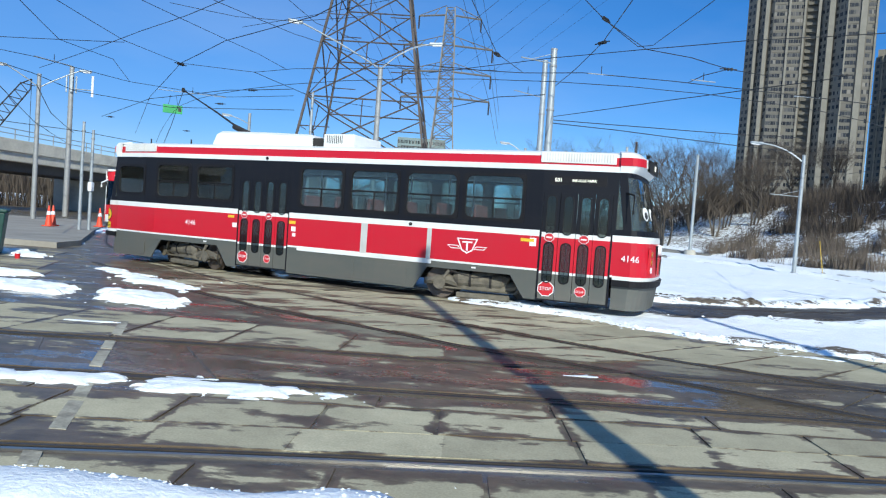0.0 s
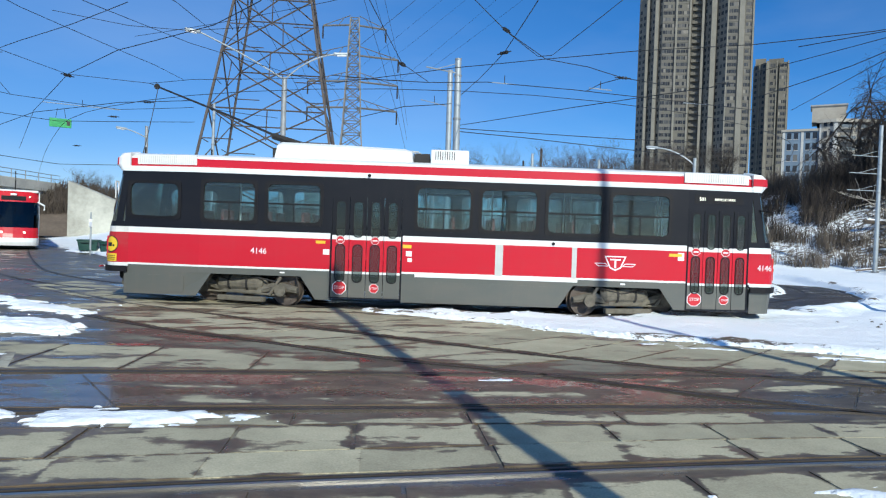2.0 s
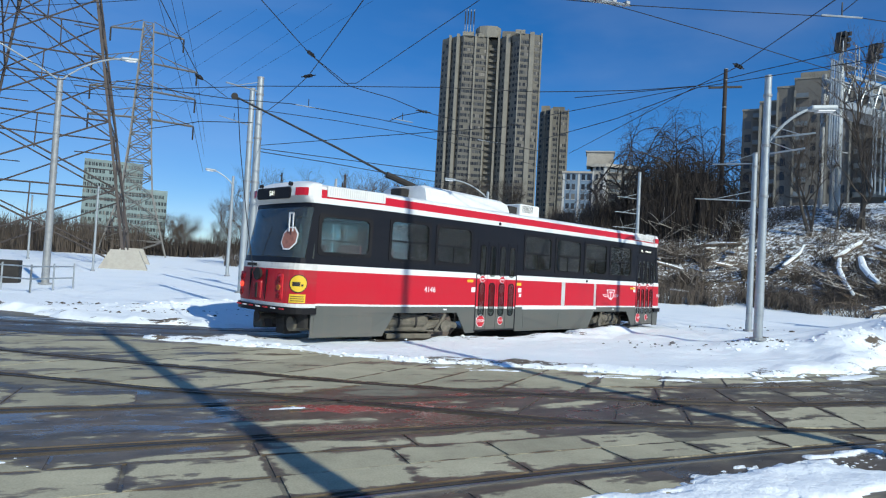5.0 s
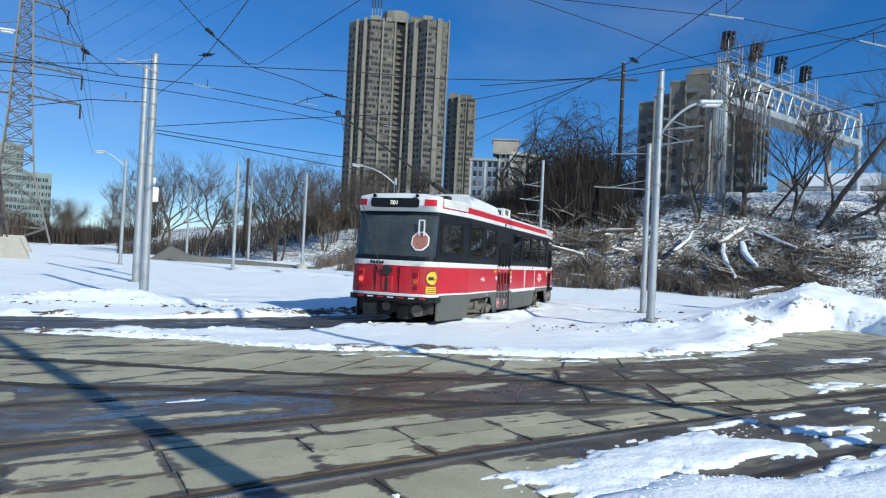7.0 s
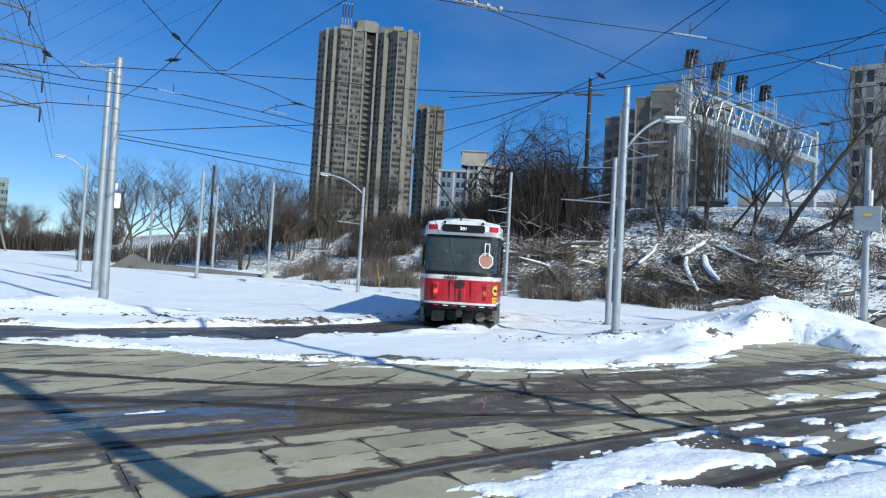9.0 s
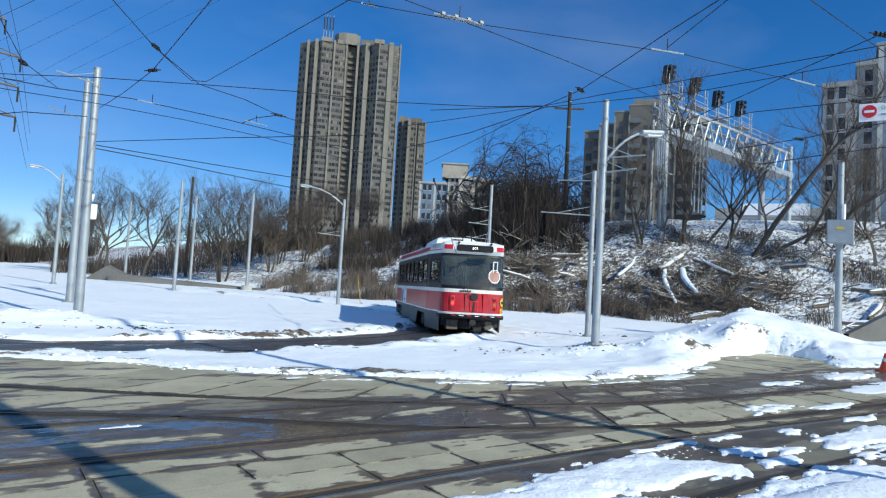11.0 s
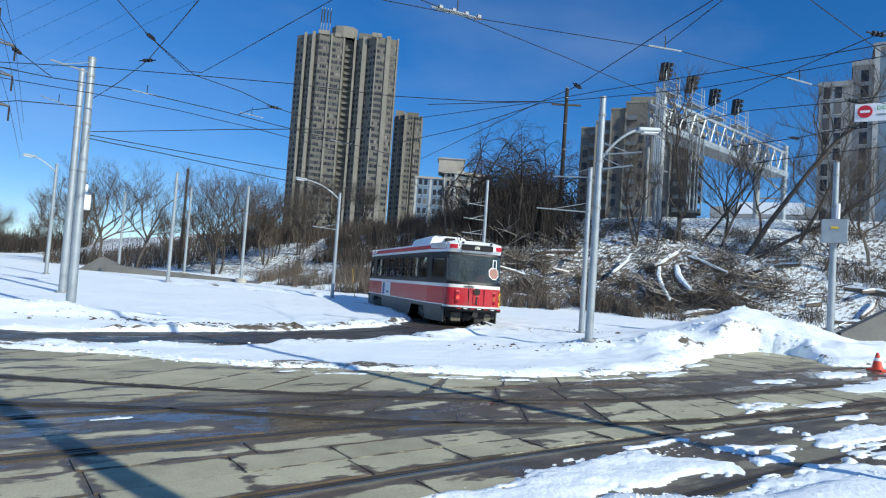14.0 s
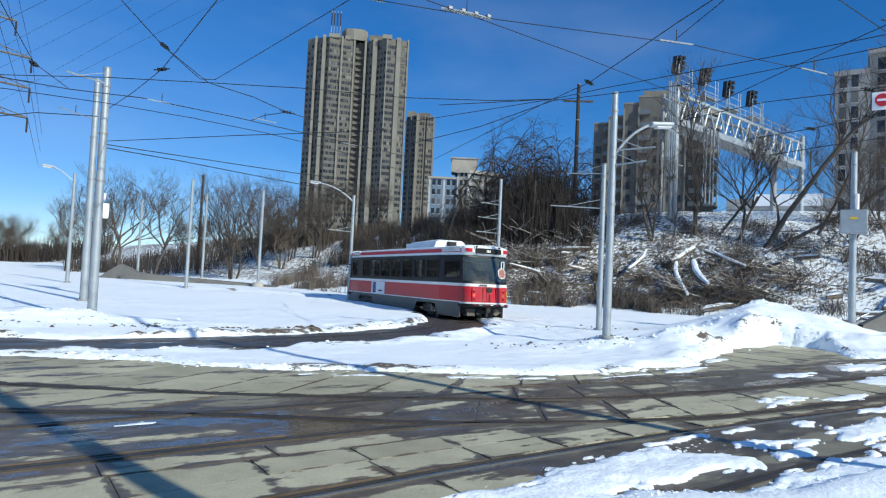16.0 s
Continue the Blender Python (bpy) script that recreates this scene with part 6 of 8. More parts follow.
M["block_wall"] = facade_mat("block_wall", (.115, .108, .095))
T4_YAW = math.degrees(math.atan2(81.9 - 102.3, 125.7 - 109.8))
t4 = tagged(empty("apartment_tower", pose(109.8, 102.3, 6, 0, 0, T4_YAW)), "dark grey high-rise apartment block with stacked balconies behind bare trees", "building", group="distant buildings")
for u0, u1, y_, top_ in ((-.3, 3.2, 1.6, 32.6), (3.0, 6.4, .4, 33.8), (6.2, 9.5, -.6, 36.3), (9.3, 15.2, -1.2, 37.6), (15.0, 19.2, -.5, 36.1), (19.0, 25.0, .6, 35.2)):
    part("bay", box(u0, u1, y_, 14, 0, top_), "block_wall", t4)
    part("coping", box(u0 - .1, u1 + .1, y_ - .12, 14, top_, top_ + .35), "tower_pier", t4)
part("roof_plant", box(10.2, 15.4, 1, 9, 37.6, 39.6), "tower_pier", t4)
for u0, u1, y_, n_ in ((.2, 1.4, 1.6, 10), (3.5, 4.4, .4, 10), (7.1, 8.0, -.6, 11), (12.4, 13.3, -1.2, 11), (13.9, 14.8, -1.2, 11), (15.6, 16.4, -.5, 11), (17.2, 18.4, -.5, 11)):
    window_grid(t4, ((u0, u1),), y_, 3.6, 2.8, 1.6, n_)
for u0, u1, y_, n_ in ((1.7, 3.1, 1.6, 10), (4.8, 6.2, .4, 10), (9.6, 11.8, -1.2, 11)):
    # flat darker sheet: the shade behind the balconies is put into its colour
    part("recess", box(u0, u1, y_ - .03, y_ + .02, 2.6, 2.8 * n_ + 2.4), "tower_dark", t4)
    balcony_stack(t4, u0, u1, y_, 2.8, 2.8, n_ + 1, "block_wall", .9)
for u in (3.15, 6.3, 9.4, 15.1, 19.1):
    part("pier", box(u - .18, u + .18, -1.6 if 9 < u < 16 else -.9, 1.6, 0, 35.4 if u > 6 else 33), "tower_pier", t4)
for k in range(1, 13):
    part("balcony", poly_prism([(19.6, .8), (19.8, -.4), (21.4, -1.3), (23.8, -1.1), (25.4, .2), (26.0, 2.0), (26.0, 5), (25, 5), (24.6, .9)], k * 2.8, k * 2.8 + 1.0), "tower_pier", t4)

T5_YAW = math.degrees(math.atan2(-9.07, 3.84))
t5 = tagged(empty("apartment_tower", pose(126.8, 59.3, 6, 0, 0, T5_YAW)), "pale stone high-rise with columns of paired dark windows", "building", group="distant buildings")
part("wing", box(0, 5.4, 0, 16, 0, 36.7), "pale_wall", t5)
part("wing", box(5.2, 9.0, .5, 16, 0, 40.2), "pale_wall", t5)
part("wing", box(8.6, 30, .3, 16, 0, 43.2), "pale_wall", t5)
for u0, u1, z_ in ((-.25, 5.3, 36.7), (5.0, 9.0, 40.2), (8.2, 30.3, 43.2)):
    part("cornice", box(u0, u1, -.5, 16, z_, z_ + .9), "pale_wall", t5)
part("pier", box(8.5, 9.3, -.5, 1, 0, 43.2), "white_stone", t5)
part("dark_bay", box(9.3, 13.5, .1, 1, 0, 42.5), "blue_glass_wall", t5)
window_grid(t5, ((.65, 1.75), (2.5, 3.6)), 0, 2.9, 2.87, 2.2, 12, slab="white_stone")
window_grid(t5, ((6.5, 7.7),), .5, 2.9, 2.87, 2.2, 13, slab="white_stone")
window_grid(t5, ((14.5, 15.7), (17, 18.2), (20, 21.2)), .3, 2.9, 2.87, 2.2, 14)
for k in range(13):
    part("spandrel", box(4.1, 5.2, -.05, .02, 2.0 + 2.87 * k, 2.3 + 2.87 * k), "white_stone", t5)
bm = bmesh.new()
add_disc(bm, (7.1, .42, 38.3), (0, 1, 0), .6, .1, 16)
part("round_window", bm, "far_window_single", t5)
t6, H = building("low white flat-roofed building behind the embankment", 101.3, 64.4, 108.6, 51.2, 6, 17.6, [(0, 10), (0, 0), (5, 0), (16, 0), (16, 10)], [(1, 2, "win", .5), (2, 5, "win", .5)], 5.0, "pale_wall", "low_building")
part("bright_parapet", box(4, 14, -.2, 8, H - 1.2, H + .7), "white_mark", t6)
t7, H = building("distant greenish glass apartment tower beyond the field", -24.6, 248.8, -6.7, 249.9, 2, 32.5, [(0, 14), (0, 0), (17.9, 0), (17.9, 14)], [(1, 17, "win", .72)], 2.3, "far_green_glass")
building("distant lower greenish glass apartment wing", -6.6, 249.9, 1.6, 250.2, 2, 24, [(0, 12), (0, 0), (8, 0), (8, 12)], [(1, 8, "win", .72)], 2.3, "far_green_glass")


# ---- railway signal gantry on the embankment ----
def gantry():
    a, b = Vector((44.5, 32.4, 0)), Vector((67.1, 34.5, 0))
    za, zb, z1 = ground_z(a.x, a.y), ground_z(b.x, b.y), 15.0
    g = tagged(empty("signal_gantry", pose(a.x, a.y, 0, 0, 0, math.degrees(math.atan2(b.y - a.y, b.x - a.x)))), "silver steel railway signal gantry with a lattice walkway", "gantry")
    L_ = (b - a).length
    top, low = 17.2, 15.2
    part("leg", tube([(-.65, 0, za - .3), (-.65, 0, 17.9)], .24, 12), "galvanised", g, smooth=40)
    part("leg", tube([(0, 1.6, za - .3), (0, 1.6, 17.6)], .16, 10), "grey_steel", g)
    part("leg", tube([(L_, 0, zb - .3), (L_, 0, 17.9)], .26, 12), "galvanised", g, smooth=40)
    part("leg", tube([(L_ - 1.2, 2.2, zb - .3), (L_ - 1.2, 2.2, low)], .30, 12), "grey_steel", g)
    for z in (zb + 2.2, zb + 4.0):
        part("leg_strut", tube([(L_, 0, z), (L_ - 1.2, 2.2, z)], .10, 6), "grey_steel", g)
    part("knee_brace", tube([(L_, 0, zb + 4.6), (L_ - 1.2, 2.2, low)], .10, 6), "grey_steel", g)
    for y in (0, 1.6):
        for z in (low, top):
            part("chord", box(0, L_, y - .1, y + .1, z - .11, z + .11), "galvanised", g)
        n = 13
        for k in range(n):
            x0, x1 = L_ * k / n, L_ * (k + 1) / n
            xm = (x0 + x1) / 2
            part("diagonal", tube([(x0, y, low), (xm, y, top)], .085, 6), "galvanised", g)
            part("diagonal", tube([(xm, y, top), (x1, y, low)], .085, 6), "galvanised", g)
    part("walkway", box(-.3, L_ + .3, -.2, 1.8, low - .42, low - .12), "grey_steel", g, "grey steel walkway deck")
    part("fascia", box(-.3, L_ + .3, -.26, -.2, low - .48, low + .05), "galvanised", g)
    for k in range(14):
        part("rail_post", tube([(L_ * k / 13, -.05, top), (L_ * k / 13, -.05, top + .9)], .03, 5), "galvanised", g)
    for z in (top + .45, top + .9):
        part("handrail", tube([(0, -.05, z), (L_, -.05, z)], .028, 5), "galvanised", g)
    for x, zh in ((-.25, 19.5), (3.84, 19.5), (7.78, 19.35), (12.06, 19.45)):
        part("mast", tube([(x, .3, low), (x, .3, zh + .6)], .07, 6), "galvanised", g)
        for dx, dz, tilt in ((-.42, 0, 9), (.12, .18, 9)):
            hd = part("signal_head", box(-.2, .2, -.2, .2, -.72, .72, .05), "black_mark", g, "black railway signal head", m=pose(x + dx, .2, zh + dz, 0, tilt, 0))
            for q in (-.4, .05, .5):
                part("signal_hood", tube([(0, -.2, q), (0, -.46, q - .03)], [.15, .16], 10), "black_mark", hd)
        for xx in (x - .75, x + .8, x + 1.25):
            part("cage_bar", tube([(xx, -.3, top), (xx, -.3, zh - .1)], .035, 5), "galvanised", g)
        for z in (zh - 1.3, zh - .75):
            part("cage_ring", tube([(x - .75, -.3, z), (x + 1.25, -.3, z)], .03, 5), "galvanised", g)
        part("platform", box(x - .8, x + 1.3, -.35, .5, zh - 1.75, zh - 1.68), "grey_steel", g)
    for dx in (-2.1, -1.85, -1.55, -1.25, -1.0):
        part("conduit", tube([(dx, -.2, 10.4), (dx, -.2, 17.9)], .06, 6), "galvanised", g)
    for z in (11.5, 14, 16.5):
        part("conduit_clip", box(-2.2, .1, -.26, -.14, z, z + .08), "grey_steel", g)
    part("conduit_base", tube([(-1.55, -.2, za - .2), (-1.55, -.2, 10.2), (-1.55, -.2, 10.45)], [.16, .16, .45], 12), "grey_steel", g)
    for dx in (3.0, 3.4, 4.1, 4.6, 5.3):
        part("ladder_rail", tube([(dx, -.35, za + 1.5), (dx, -.35, low)], .06, 6), "galvanised", g)
    for k in range(20):
        part("rung", tube([(3.0, -.35, za + 1.8 + k * .4), (3.4, -.35, za + 1.8 + k * .4)], .02, 4), "galvanised", g)


gantry()
sgn = tagged(empty("no_entry_sign", pose(37.0, 15.0, ground_z(37, 15))), "white roadside board with a red no-entry disc", "sign")
zz = 11.85 - ground_z(37, 15)
yaw = -67.5
brd = part("board", box(-.45, 3.4, -.04, .04, zz - .5, zz + .42, .02), "white_mark", sgn, m=pose(0, 0, 0, 0, 0, yaw))
bm = bmesh.new()
add_disc(bm, (0, -.06, zz), (0, 1, 0), .33, .03, 28)
part("disc", bm, "sign_red", sgn, "red no-entry disc", m=pose(0, 0, 0, 0, 0, yaw))
part("disc_bar", box(-.22, .22, -.09, -.07, zz - .06, zz + .06), "white_mark", sgn, m=pose(0, 0, 0, 0, 0, yaw))
for word, u_ in (("DO", .72), ("NOT", 1.35)):
    lettering("board_word", word, .28, "sign_green", sgn, pose(0, 0, 0, 0, 0, yaw) @ pose(u_, -.06, zz + .15, 90, 0, 0))
part("board_line", box(.5, 1.6, -.06, -.04, zz - .22, zz - .14), "grey_steel", sgn, m=pose(0, 0, 0, 0, 0, yaw))
part("post", tube([(1.7, .12, -.2), (1.7, .12, zz + .6)], .09, 8), "galvanised", sgn, m=pose(0, 0, 0, 0, 0, yaw))
part("post", tube([(3.2, .12, -.2), (3.2, .12, zz + .4)], .09, 8), "galvanised", sgn, m=pose(0, 0, 0, 0, 0, yaw))


# ---- road bridge at the left, with its white wing wall ----
def bridge():
    b = tagged(empty("road_bridge", pose(-40.3, 57.3, 0, 0, 0, 84)), "grey concrete road overbridge with railing", "bridge", kind="structure")
    part("deck", box(-60, 27, -.4, 9, 4.35, 5.5, .05), "bridge_concrete", b)
    part("parapet", box(-60, 27, -.6, -.3, 5.2, 6.3, .03), "bridge_concrete", b, "stained concrete parapet")
    for k in range(5):
        part("girder", box(-60, 24, .3 + k * 1.8, .8 + k * 1.8, 3.5, 4.4), "tower_dark", b)
    for k in range(34):
        part("rail_post", tube([(-54 + k * 2.4, -.4, 6.25), (-54 + k * 2.4, -.4, 7.2)], .05, 5), "galvanised", b)
    for z in (6.75, 7.2):
        part("railing", tube([(-60, -.4, z), (27, -.4, z)], .04, 5), "galvanised", b)
    part("pier", box(-19, -17.6, .4, 8.6, -1, 3.6, .1), "concrete_wall", b)
    part("abutment", box(18.5, 24, -.3, 9, -1, 4.5, .05), "concrete_wall", b)


bridge()
# wing wall falling away from the abutment, lit by the sun
wp = Vector((-33.4, 72.6, 0))
rows = []
for f in np.linspace(0, 1, 9):
    x, y = -31.2 + 11.4 * f, 72.6 + 3.8 * f
    zt = 6.0 - 4.9 * f
    rows.append([(x, y, -.8), (x, y, zt), (x + .1, y + .8, zt), (x + .1, y + .8, -.8)])
M["wing_wall"] = varied("wing_wall", (.46, .46, .40), .85, 0, .25, .3, .3, .03, "Object", grime=.6)
tagged(link("wing_wall", finish(loft(rows)), "wing_wall"), "pale concrete wing wall sloping down from the bridge", "wall", kind="structure")
# earth bank behind the wing wall
rows = []
for x, y, zt in ((-38.0, 83.8, 5.0), (-36.0, 84.7, 5.3), (-33.8, 85.6, 5.6), (-31.2, 86.6, 5.0), (-28.2, 87.6, 3.3), (-25.3, 88.5, 2.0), (-20.9, 89.6, 1.6)):
    rows.append([(x + .6, y - 11, .2), (x + .4, y - 7, zt * .45), (x, y - 3, zt * .85), (x, y, zt), (x - .5, y + 9, .2)])
bank = loft(rows)
tagged(link("bank", bank, "bank_soil"), "brown brushy earth bank beside the bridge", "bank", kind="structure")
BANK = [(r[3][0], r[3][1], r[3][2]) for r in rows]


def on_bank(r):
    i = r.randrange(len(BANK) - 1)
    f, g_ = r.random(), r.random()
    a, b = BANK[i], BANK[i + 1]
    zt = a[2] + (b[2] - a[2]) * f
    return a[0] + (b[0] - a[0]) * f, a[1] + (b[1] - a[1]) * f - 7 * g_, zt * (1 - .55 * g_) - .2


# pier at the far left of the crossing
tagged(link("bridge_column", box(-31.5, -27.4, 34.2, 37, -.2, 3.0, .1), "tower_dark"), "dark stained concrete bridge column", "column", kind="structure")
# retaining edges
rows = []
for x, y, h in ((7.1, 55.6, .05), (8.3, 54.5, 1.05), (9.4, 53.6, .50), (11.2, 52.2, .36), (13.2, 50.6, .28), (15.4, 48.9, .18), (17.7, 47.1, .08)):
    z = ground_z(x, y)
    rows.append([(x, y - .1, z - .3), (x, y - .1, z + h), (x + .4, y + .6, z + h + .05), (x + .4, y + .6, z - .3)])
tagged(link("retaining_wall", finish(loft(rows)), "dark_concrete"), "low concrete retaining wall edge under snow", "wall", kind="structure")
rows = []
for f in np.linspace(0, 1, 5):
    x, y = 25.9 + 3.5 * f, 11.0 - 2.0 * f
    rows.append([(x, y, -.2), (x, y, .75 + 2.1 * f), (x + .25, y + .3, .75 + 2.1 * f), (x + .25, y + .3, -.2)])
tagged(link("ramp_wall", finish(loft(rows)), "dark_concrete"), "grey concrete ramp wall rising from the snow", "wall", kind="structure")


# ---- bare trees and brush ----
def grow(bm_v, bm_f, p, d, length, r, depth, rng, droop=0.0):
    """One limb and what branches from it, as tapered square tubes."""
    n = 3
    pts = [p]
    q = d.copy()
    for k in range(n):
        q = (q + Vector((rng.uniform(-.22, .22), rng.uniform(-.22, .22), rng.uniform(-.1, .2) - droop))).normalized()
        pts.append(pts[-1] + q * length / n)
    sides = 5 if depth > 3 else 3
    base = len(bm_v)
    for i, c in enumerate(pts):
        rr = r * (1 - .5 * i / n)
        t = (pts[min(i + 1, n)] - pts[max(i - 1, 0)]).normalized()
        u = t.orthogonal().normalized()
        w = t.cross(u)
        for k in range(sides):
            a = 2 * math.pi * k / sides
            bm_v.append(c + (u * math.cos(a) + w * math.sin(a)) * rr)
    for i in range(n):
        for k in range(sides):
            a, b = base + i * sides + k, base + i * sides + (k + 1) % sides
            bm_f.append((a, b, b + sides, a + sides))
    if depth == 0:
        return
    kids = rng.randint(3, 4) if depth > 1 else rng.randint(3, 5)
    for k in range(kids):
        f = rng.uniform(.35, 1.0) if k else 1.0
        at_ = pts[min(n - 1, int(f * n))].lerp(pts[min(n, int(f * n) + 1)], f * n - int(f * n)) if f < 1 else pts[-1]
        side = Vector((rng.uniform(-1, 1), rng.uniform(-1, 1), rng.uniform(-.2, .7)))
        nd = (q * .75 + side * .75).normalized()
        grow(bm_v, bm_f, at_, nd, length * rng.uniform(.55, .8), r * rng.uniform(.42, .6), depth - 1, rng, droop)


def tree_mesh(height, seed, depth=4, droop=0.0, stems=1, mat="bark", r=None):
    rng = random.Random(seed)
    out = []
    trunk_v, trunk_f, crown_v, crown_f = [], [], [], []
    for s in range(stems):
        lean = Vector((rng.uniform(-.25, .25), rng.uniform(-.25, .25), 1)).normalized() if stems > 1 else Vector((rng.uniform(-.1, .1), rng.uniform(-.1, .1), 1)).normalized()
        rad = r or height * .018
        p0_ = Vector((rng.uniform(-.3, .3) * (stems > 1), rng.uniform(-.3, .3) * (stems > 1), -.3))
        grow(trunk_v, trunk_f, p0_, lean, height * .42, rad, 0, rng)
        tip = trunk_v[-3:]
        top = sum(tip, Vector()) / 3
        for k in range(4):
            side = Vector((rng.uniform(-1, 1), rng.uniform(-1, 1), rng.uniform(.5, 1.3))).normalized()
            start = p0_.lerp(top, rng.uniform(.55, 1))
            grow(crown_v, crown_f, start, side, height * .30, rad * .5, depth - 1, rng, droop)
    return (trunk_v, trunk_f), (crown_v, crown_f)


def bare_tree(height, seed, label, depth=5, droop=0.0, stems=1, mat="twigs"):
    (tv, tf), (cv, cf) = tree_mesh(height, seed, depth, droop, stems)
    t = tagged(empty("bare_tree"), label, "tree", group="bare trees")
    for nm, v, f, m_ in (("trunk", tv, tf, "bark"), ("crown", cv, cf, mat)):
        me = bpy.data.meshes.new(nm)
        me.from_pydata([tuple(x) for x in v], [], f)
        me.materials.append(M[m_])
        ob = new(nm, me)
        ob.parent = t
    return t


kinds = [bare_tree(9, 3, "bare winter tree with an upright crown of fine twigs", 6), bare_tree(8, 8, "bare winter tree with an upright crown of fine twigs", 6, stems=2), bare_tree(9, 15, "bare winter tree hung with drooping dark vines", 5, .28, 2, "brush_dark"), bare_tree(6, 23, "bushy leafless thicket tree", 5, .02, 3)]
rng = random.Random(4)
spots = [(0, 12.1, 61.8, 1.12), (0, 9.8, 65.3, 1.1), (1, 17.8, 57.3, 1.05), (3, 17.4, 56.3, 1.1), (3, 21.6, 56.0, 1.0), (1, 8.3, 73.5, 0.90), (3, 6.9, 79.7, 0.90), (3, 16.4, 70.1, 0.85), (3, 18.4, 69.6, 0.80), (1, 23.9, 63.7, 0.80), (3, -12.4, 103.5, 0.87), (3, -24.4, 100.5, 1.11), (1, 10.2, 107.7, 1.05), (3, -26.3, 96.2, 1.13), (3, -9.6, 99.2, 0.84), (1, -16.6, 115.1, 0.82), (3, -27.5, 110.0, 1.12), (3, 2.5, 100.9, 1.11), (3, -33.4, 111.1, 0.90), (3, -30.9, 95.5, 1.11), (3, 11.4, 103.7, 0.85), (3, 0.8, 112.2, 1.14), (3, 15.5, 111.8, 1.11), (3, 2.5, 96.1, 0.85), (1, -39.0, 99.7, 0.97), (3, -38.5, 97.9, 0.87),
         (3, 21.5, 62, .9), (3, 23.0, 58, .9), (3, 26, 60, .9), (1, 28.5, 63, .8), (0, 25, 66, .8), (3, 31, 57, .9), (1, 30, 60, .8),
         (2, 33.5, 40.5, 1.0), (2, 35.2, 39.0, 1.15), (2, 36.5, 40.8, 1.1), (2, 38.0, 38.0, 1.0), (2, 37.0, 36.6, .85), (2, 34.2, 43.0, 1.1), (2, 39.2, 40.5, .95), (2, 35.8, 42.5, 1.2),
         (0, 42.0, 29.5, .8), (1, 43.5, 27.0, 1.0), (0, 40.5, 31.5, .7), (0, 46.5, 25.5, .75), (1, 49, 22, .9), (0, 47, 18.5, .8), (1, 45, 20.5, .7)]
for k, x, y, s in spots:
    m = Matrix.Translation((x, y, ground_z(x, y))) @ Matrix.Rotation(rng.uniform(0, 6.28), 4, "Z")
    c = copy_thing(kinds[k], m)
    wd = .72 if k == 2 else 1
    c.scale = (s * wd, s * wd, s * rng.uniform(.9, 1.1) * (1.08 if k == 2 else 1))
for k, m in zip(kinds, (Matrix.Translation((9.4, 66.5, ground_z(9.4, 66.5))), Matrix.Translation((20.5, 58, ground_z(20.5, 58))), Matrix.Translation((33.0, 44, ground_z(33, 44))), Matrix.Translation((24.5, 56, ground_z(24.5, 56))))):
    k.matrix_basis = m


def crooked_tree(pts, r0, seed, limbs=7, depth=3, reach=2.4):
    """A bent bare tree whose trunk follows the given line above the slope."""
    z = ground_z(pts[0][0], pts[0][1])
    o = Vector((pts[0][0], pts[0][1], z))
    dz = z - .2 - pts[0][2]
    q = [Vector(p) - o + Vector((0, 0, dz * (1 - k / (len(pts) - 1)))) for k, p in enumerate(pts)]
    n = len(q)
    t = tagged(empty("crooked_tree", Matrix.Translation(o)), "crooked bare tree leaning over the embankment", "tree", group="crooked trees")
    part("trunk", tube(q, [r0 * .62 * (1 - .7 * k / (n - 1)) for k in range(n)], 8), "bark", t)
    rg, v, f = random.Random(seed), [], []
    for k in range(limbs):
        u = (.35 + .65 * (k + 1) / limbs) * (n - 1)
        i_ = min(int(u), n - 2)
        d = (q[i_ + 1] - q[i_]).normalized()
        side = Vector((rg.uniform(-1, 1), rg.uniform(-1, 1), rg.uniform(-.1, 1)))
        grow(v, f, q[i_].lerp(q[i_ + 1], u - i_), (d * .7 + side * .8).normalized(), reach * rg.uniform(.6, 1.1), r0 * .2, depth, rg)
    me = bpy.data.meshes.new("crown")
    me.from_pydata([tuple(x) for x in v], [], f)
    me.materials.append(M["twigs"])
    new("crown", me).parent = t


crooked_tree([(43.7, 24.8, 4.9), (44.1, 23.6, 7.2), (44.9, 21.5, 10.6), (45.3, 20.1, 12.5), (45.8, 18.2, 14.0)], 0.33, 1, 9, 3, 2.8)
crooked_tree([(43.6, 24.5, 4.8), (44.4, 22.5, 6.0), (45.3, 20.1, 7.4), (46.1, 17.5, 9.3)], 0.26, 2, 8, 3, 2.4)
crooked_tree([(43.4, 28.3, 5.8), (43.8, 27.1, 7.4), (44.2, 25.9, 9.3), (44.5, 25.1, 10.2)], 0.19, 3, 6, 3, 2.0)
crooked_tree([(42.6, 29.5, 5.8), (42.4, 29.4, 9.5), (41.9, 29.6, 12.3), (41.7, 29.4, 15.2)], 0.27, 4, 11, 3, 2.9)
crooked_tree([(40.0, 31.3, 5.2), (39.5, 31.6, 7.1), (39.0, 31.8, 9.6), (39.1, 31.2, 11.2)], 0.22, 5, 8, 3, 2.2)
crooked_tree([(40.0, 31.3, 5.2), (39.9, 30.9, 7.6), (39.9, 30.6, 9.4)], 0.15, 6, 5, 3, 1.5)
crooked_tree([(41.3, 30.4, 5.6), (41.2, 30.2, 6.6), (41.1, 29.9, 8.1)], 0.14, 7, 5, 3, 1.4)
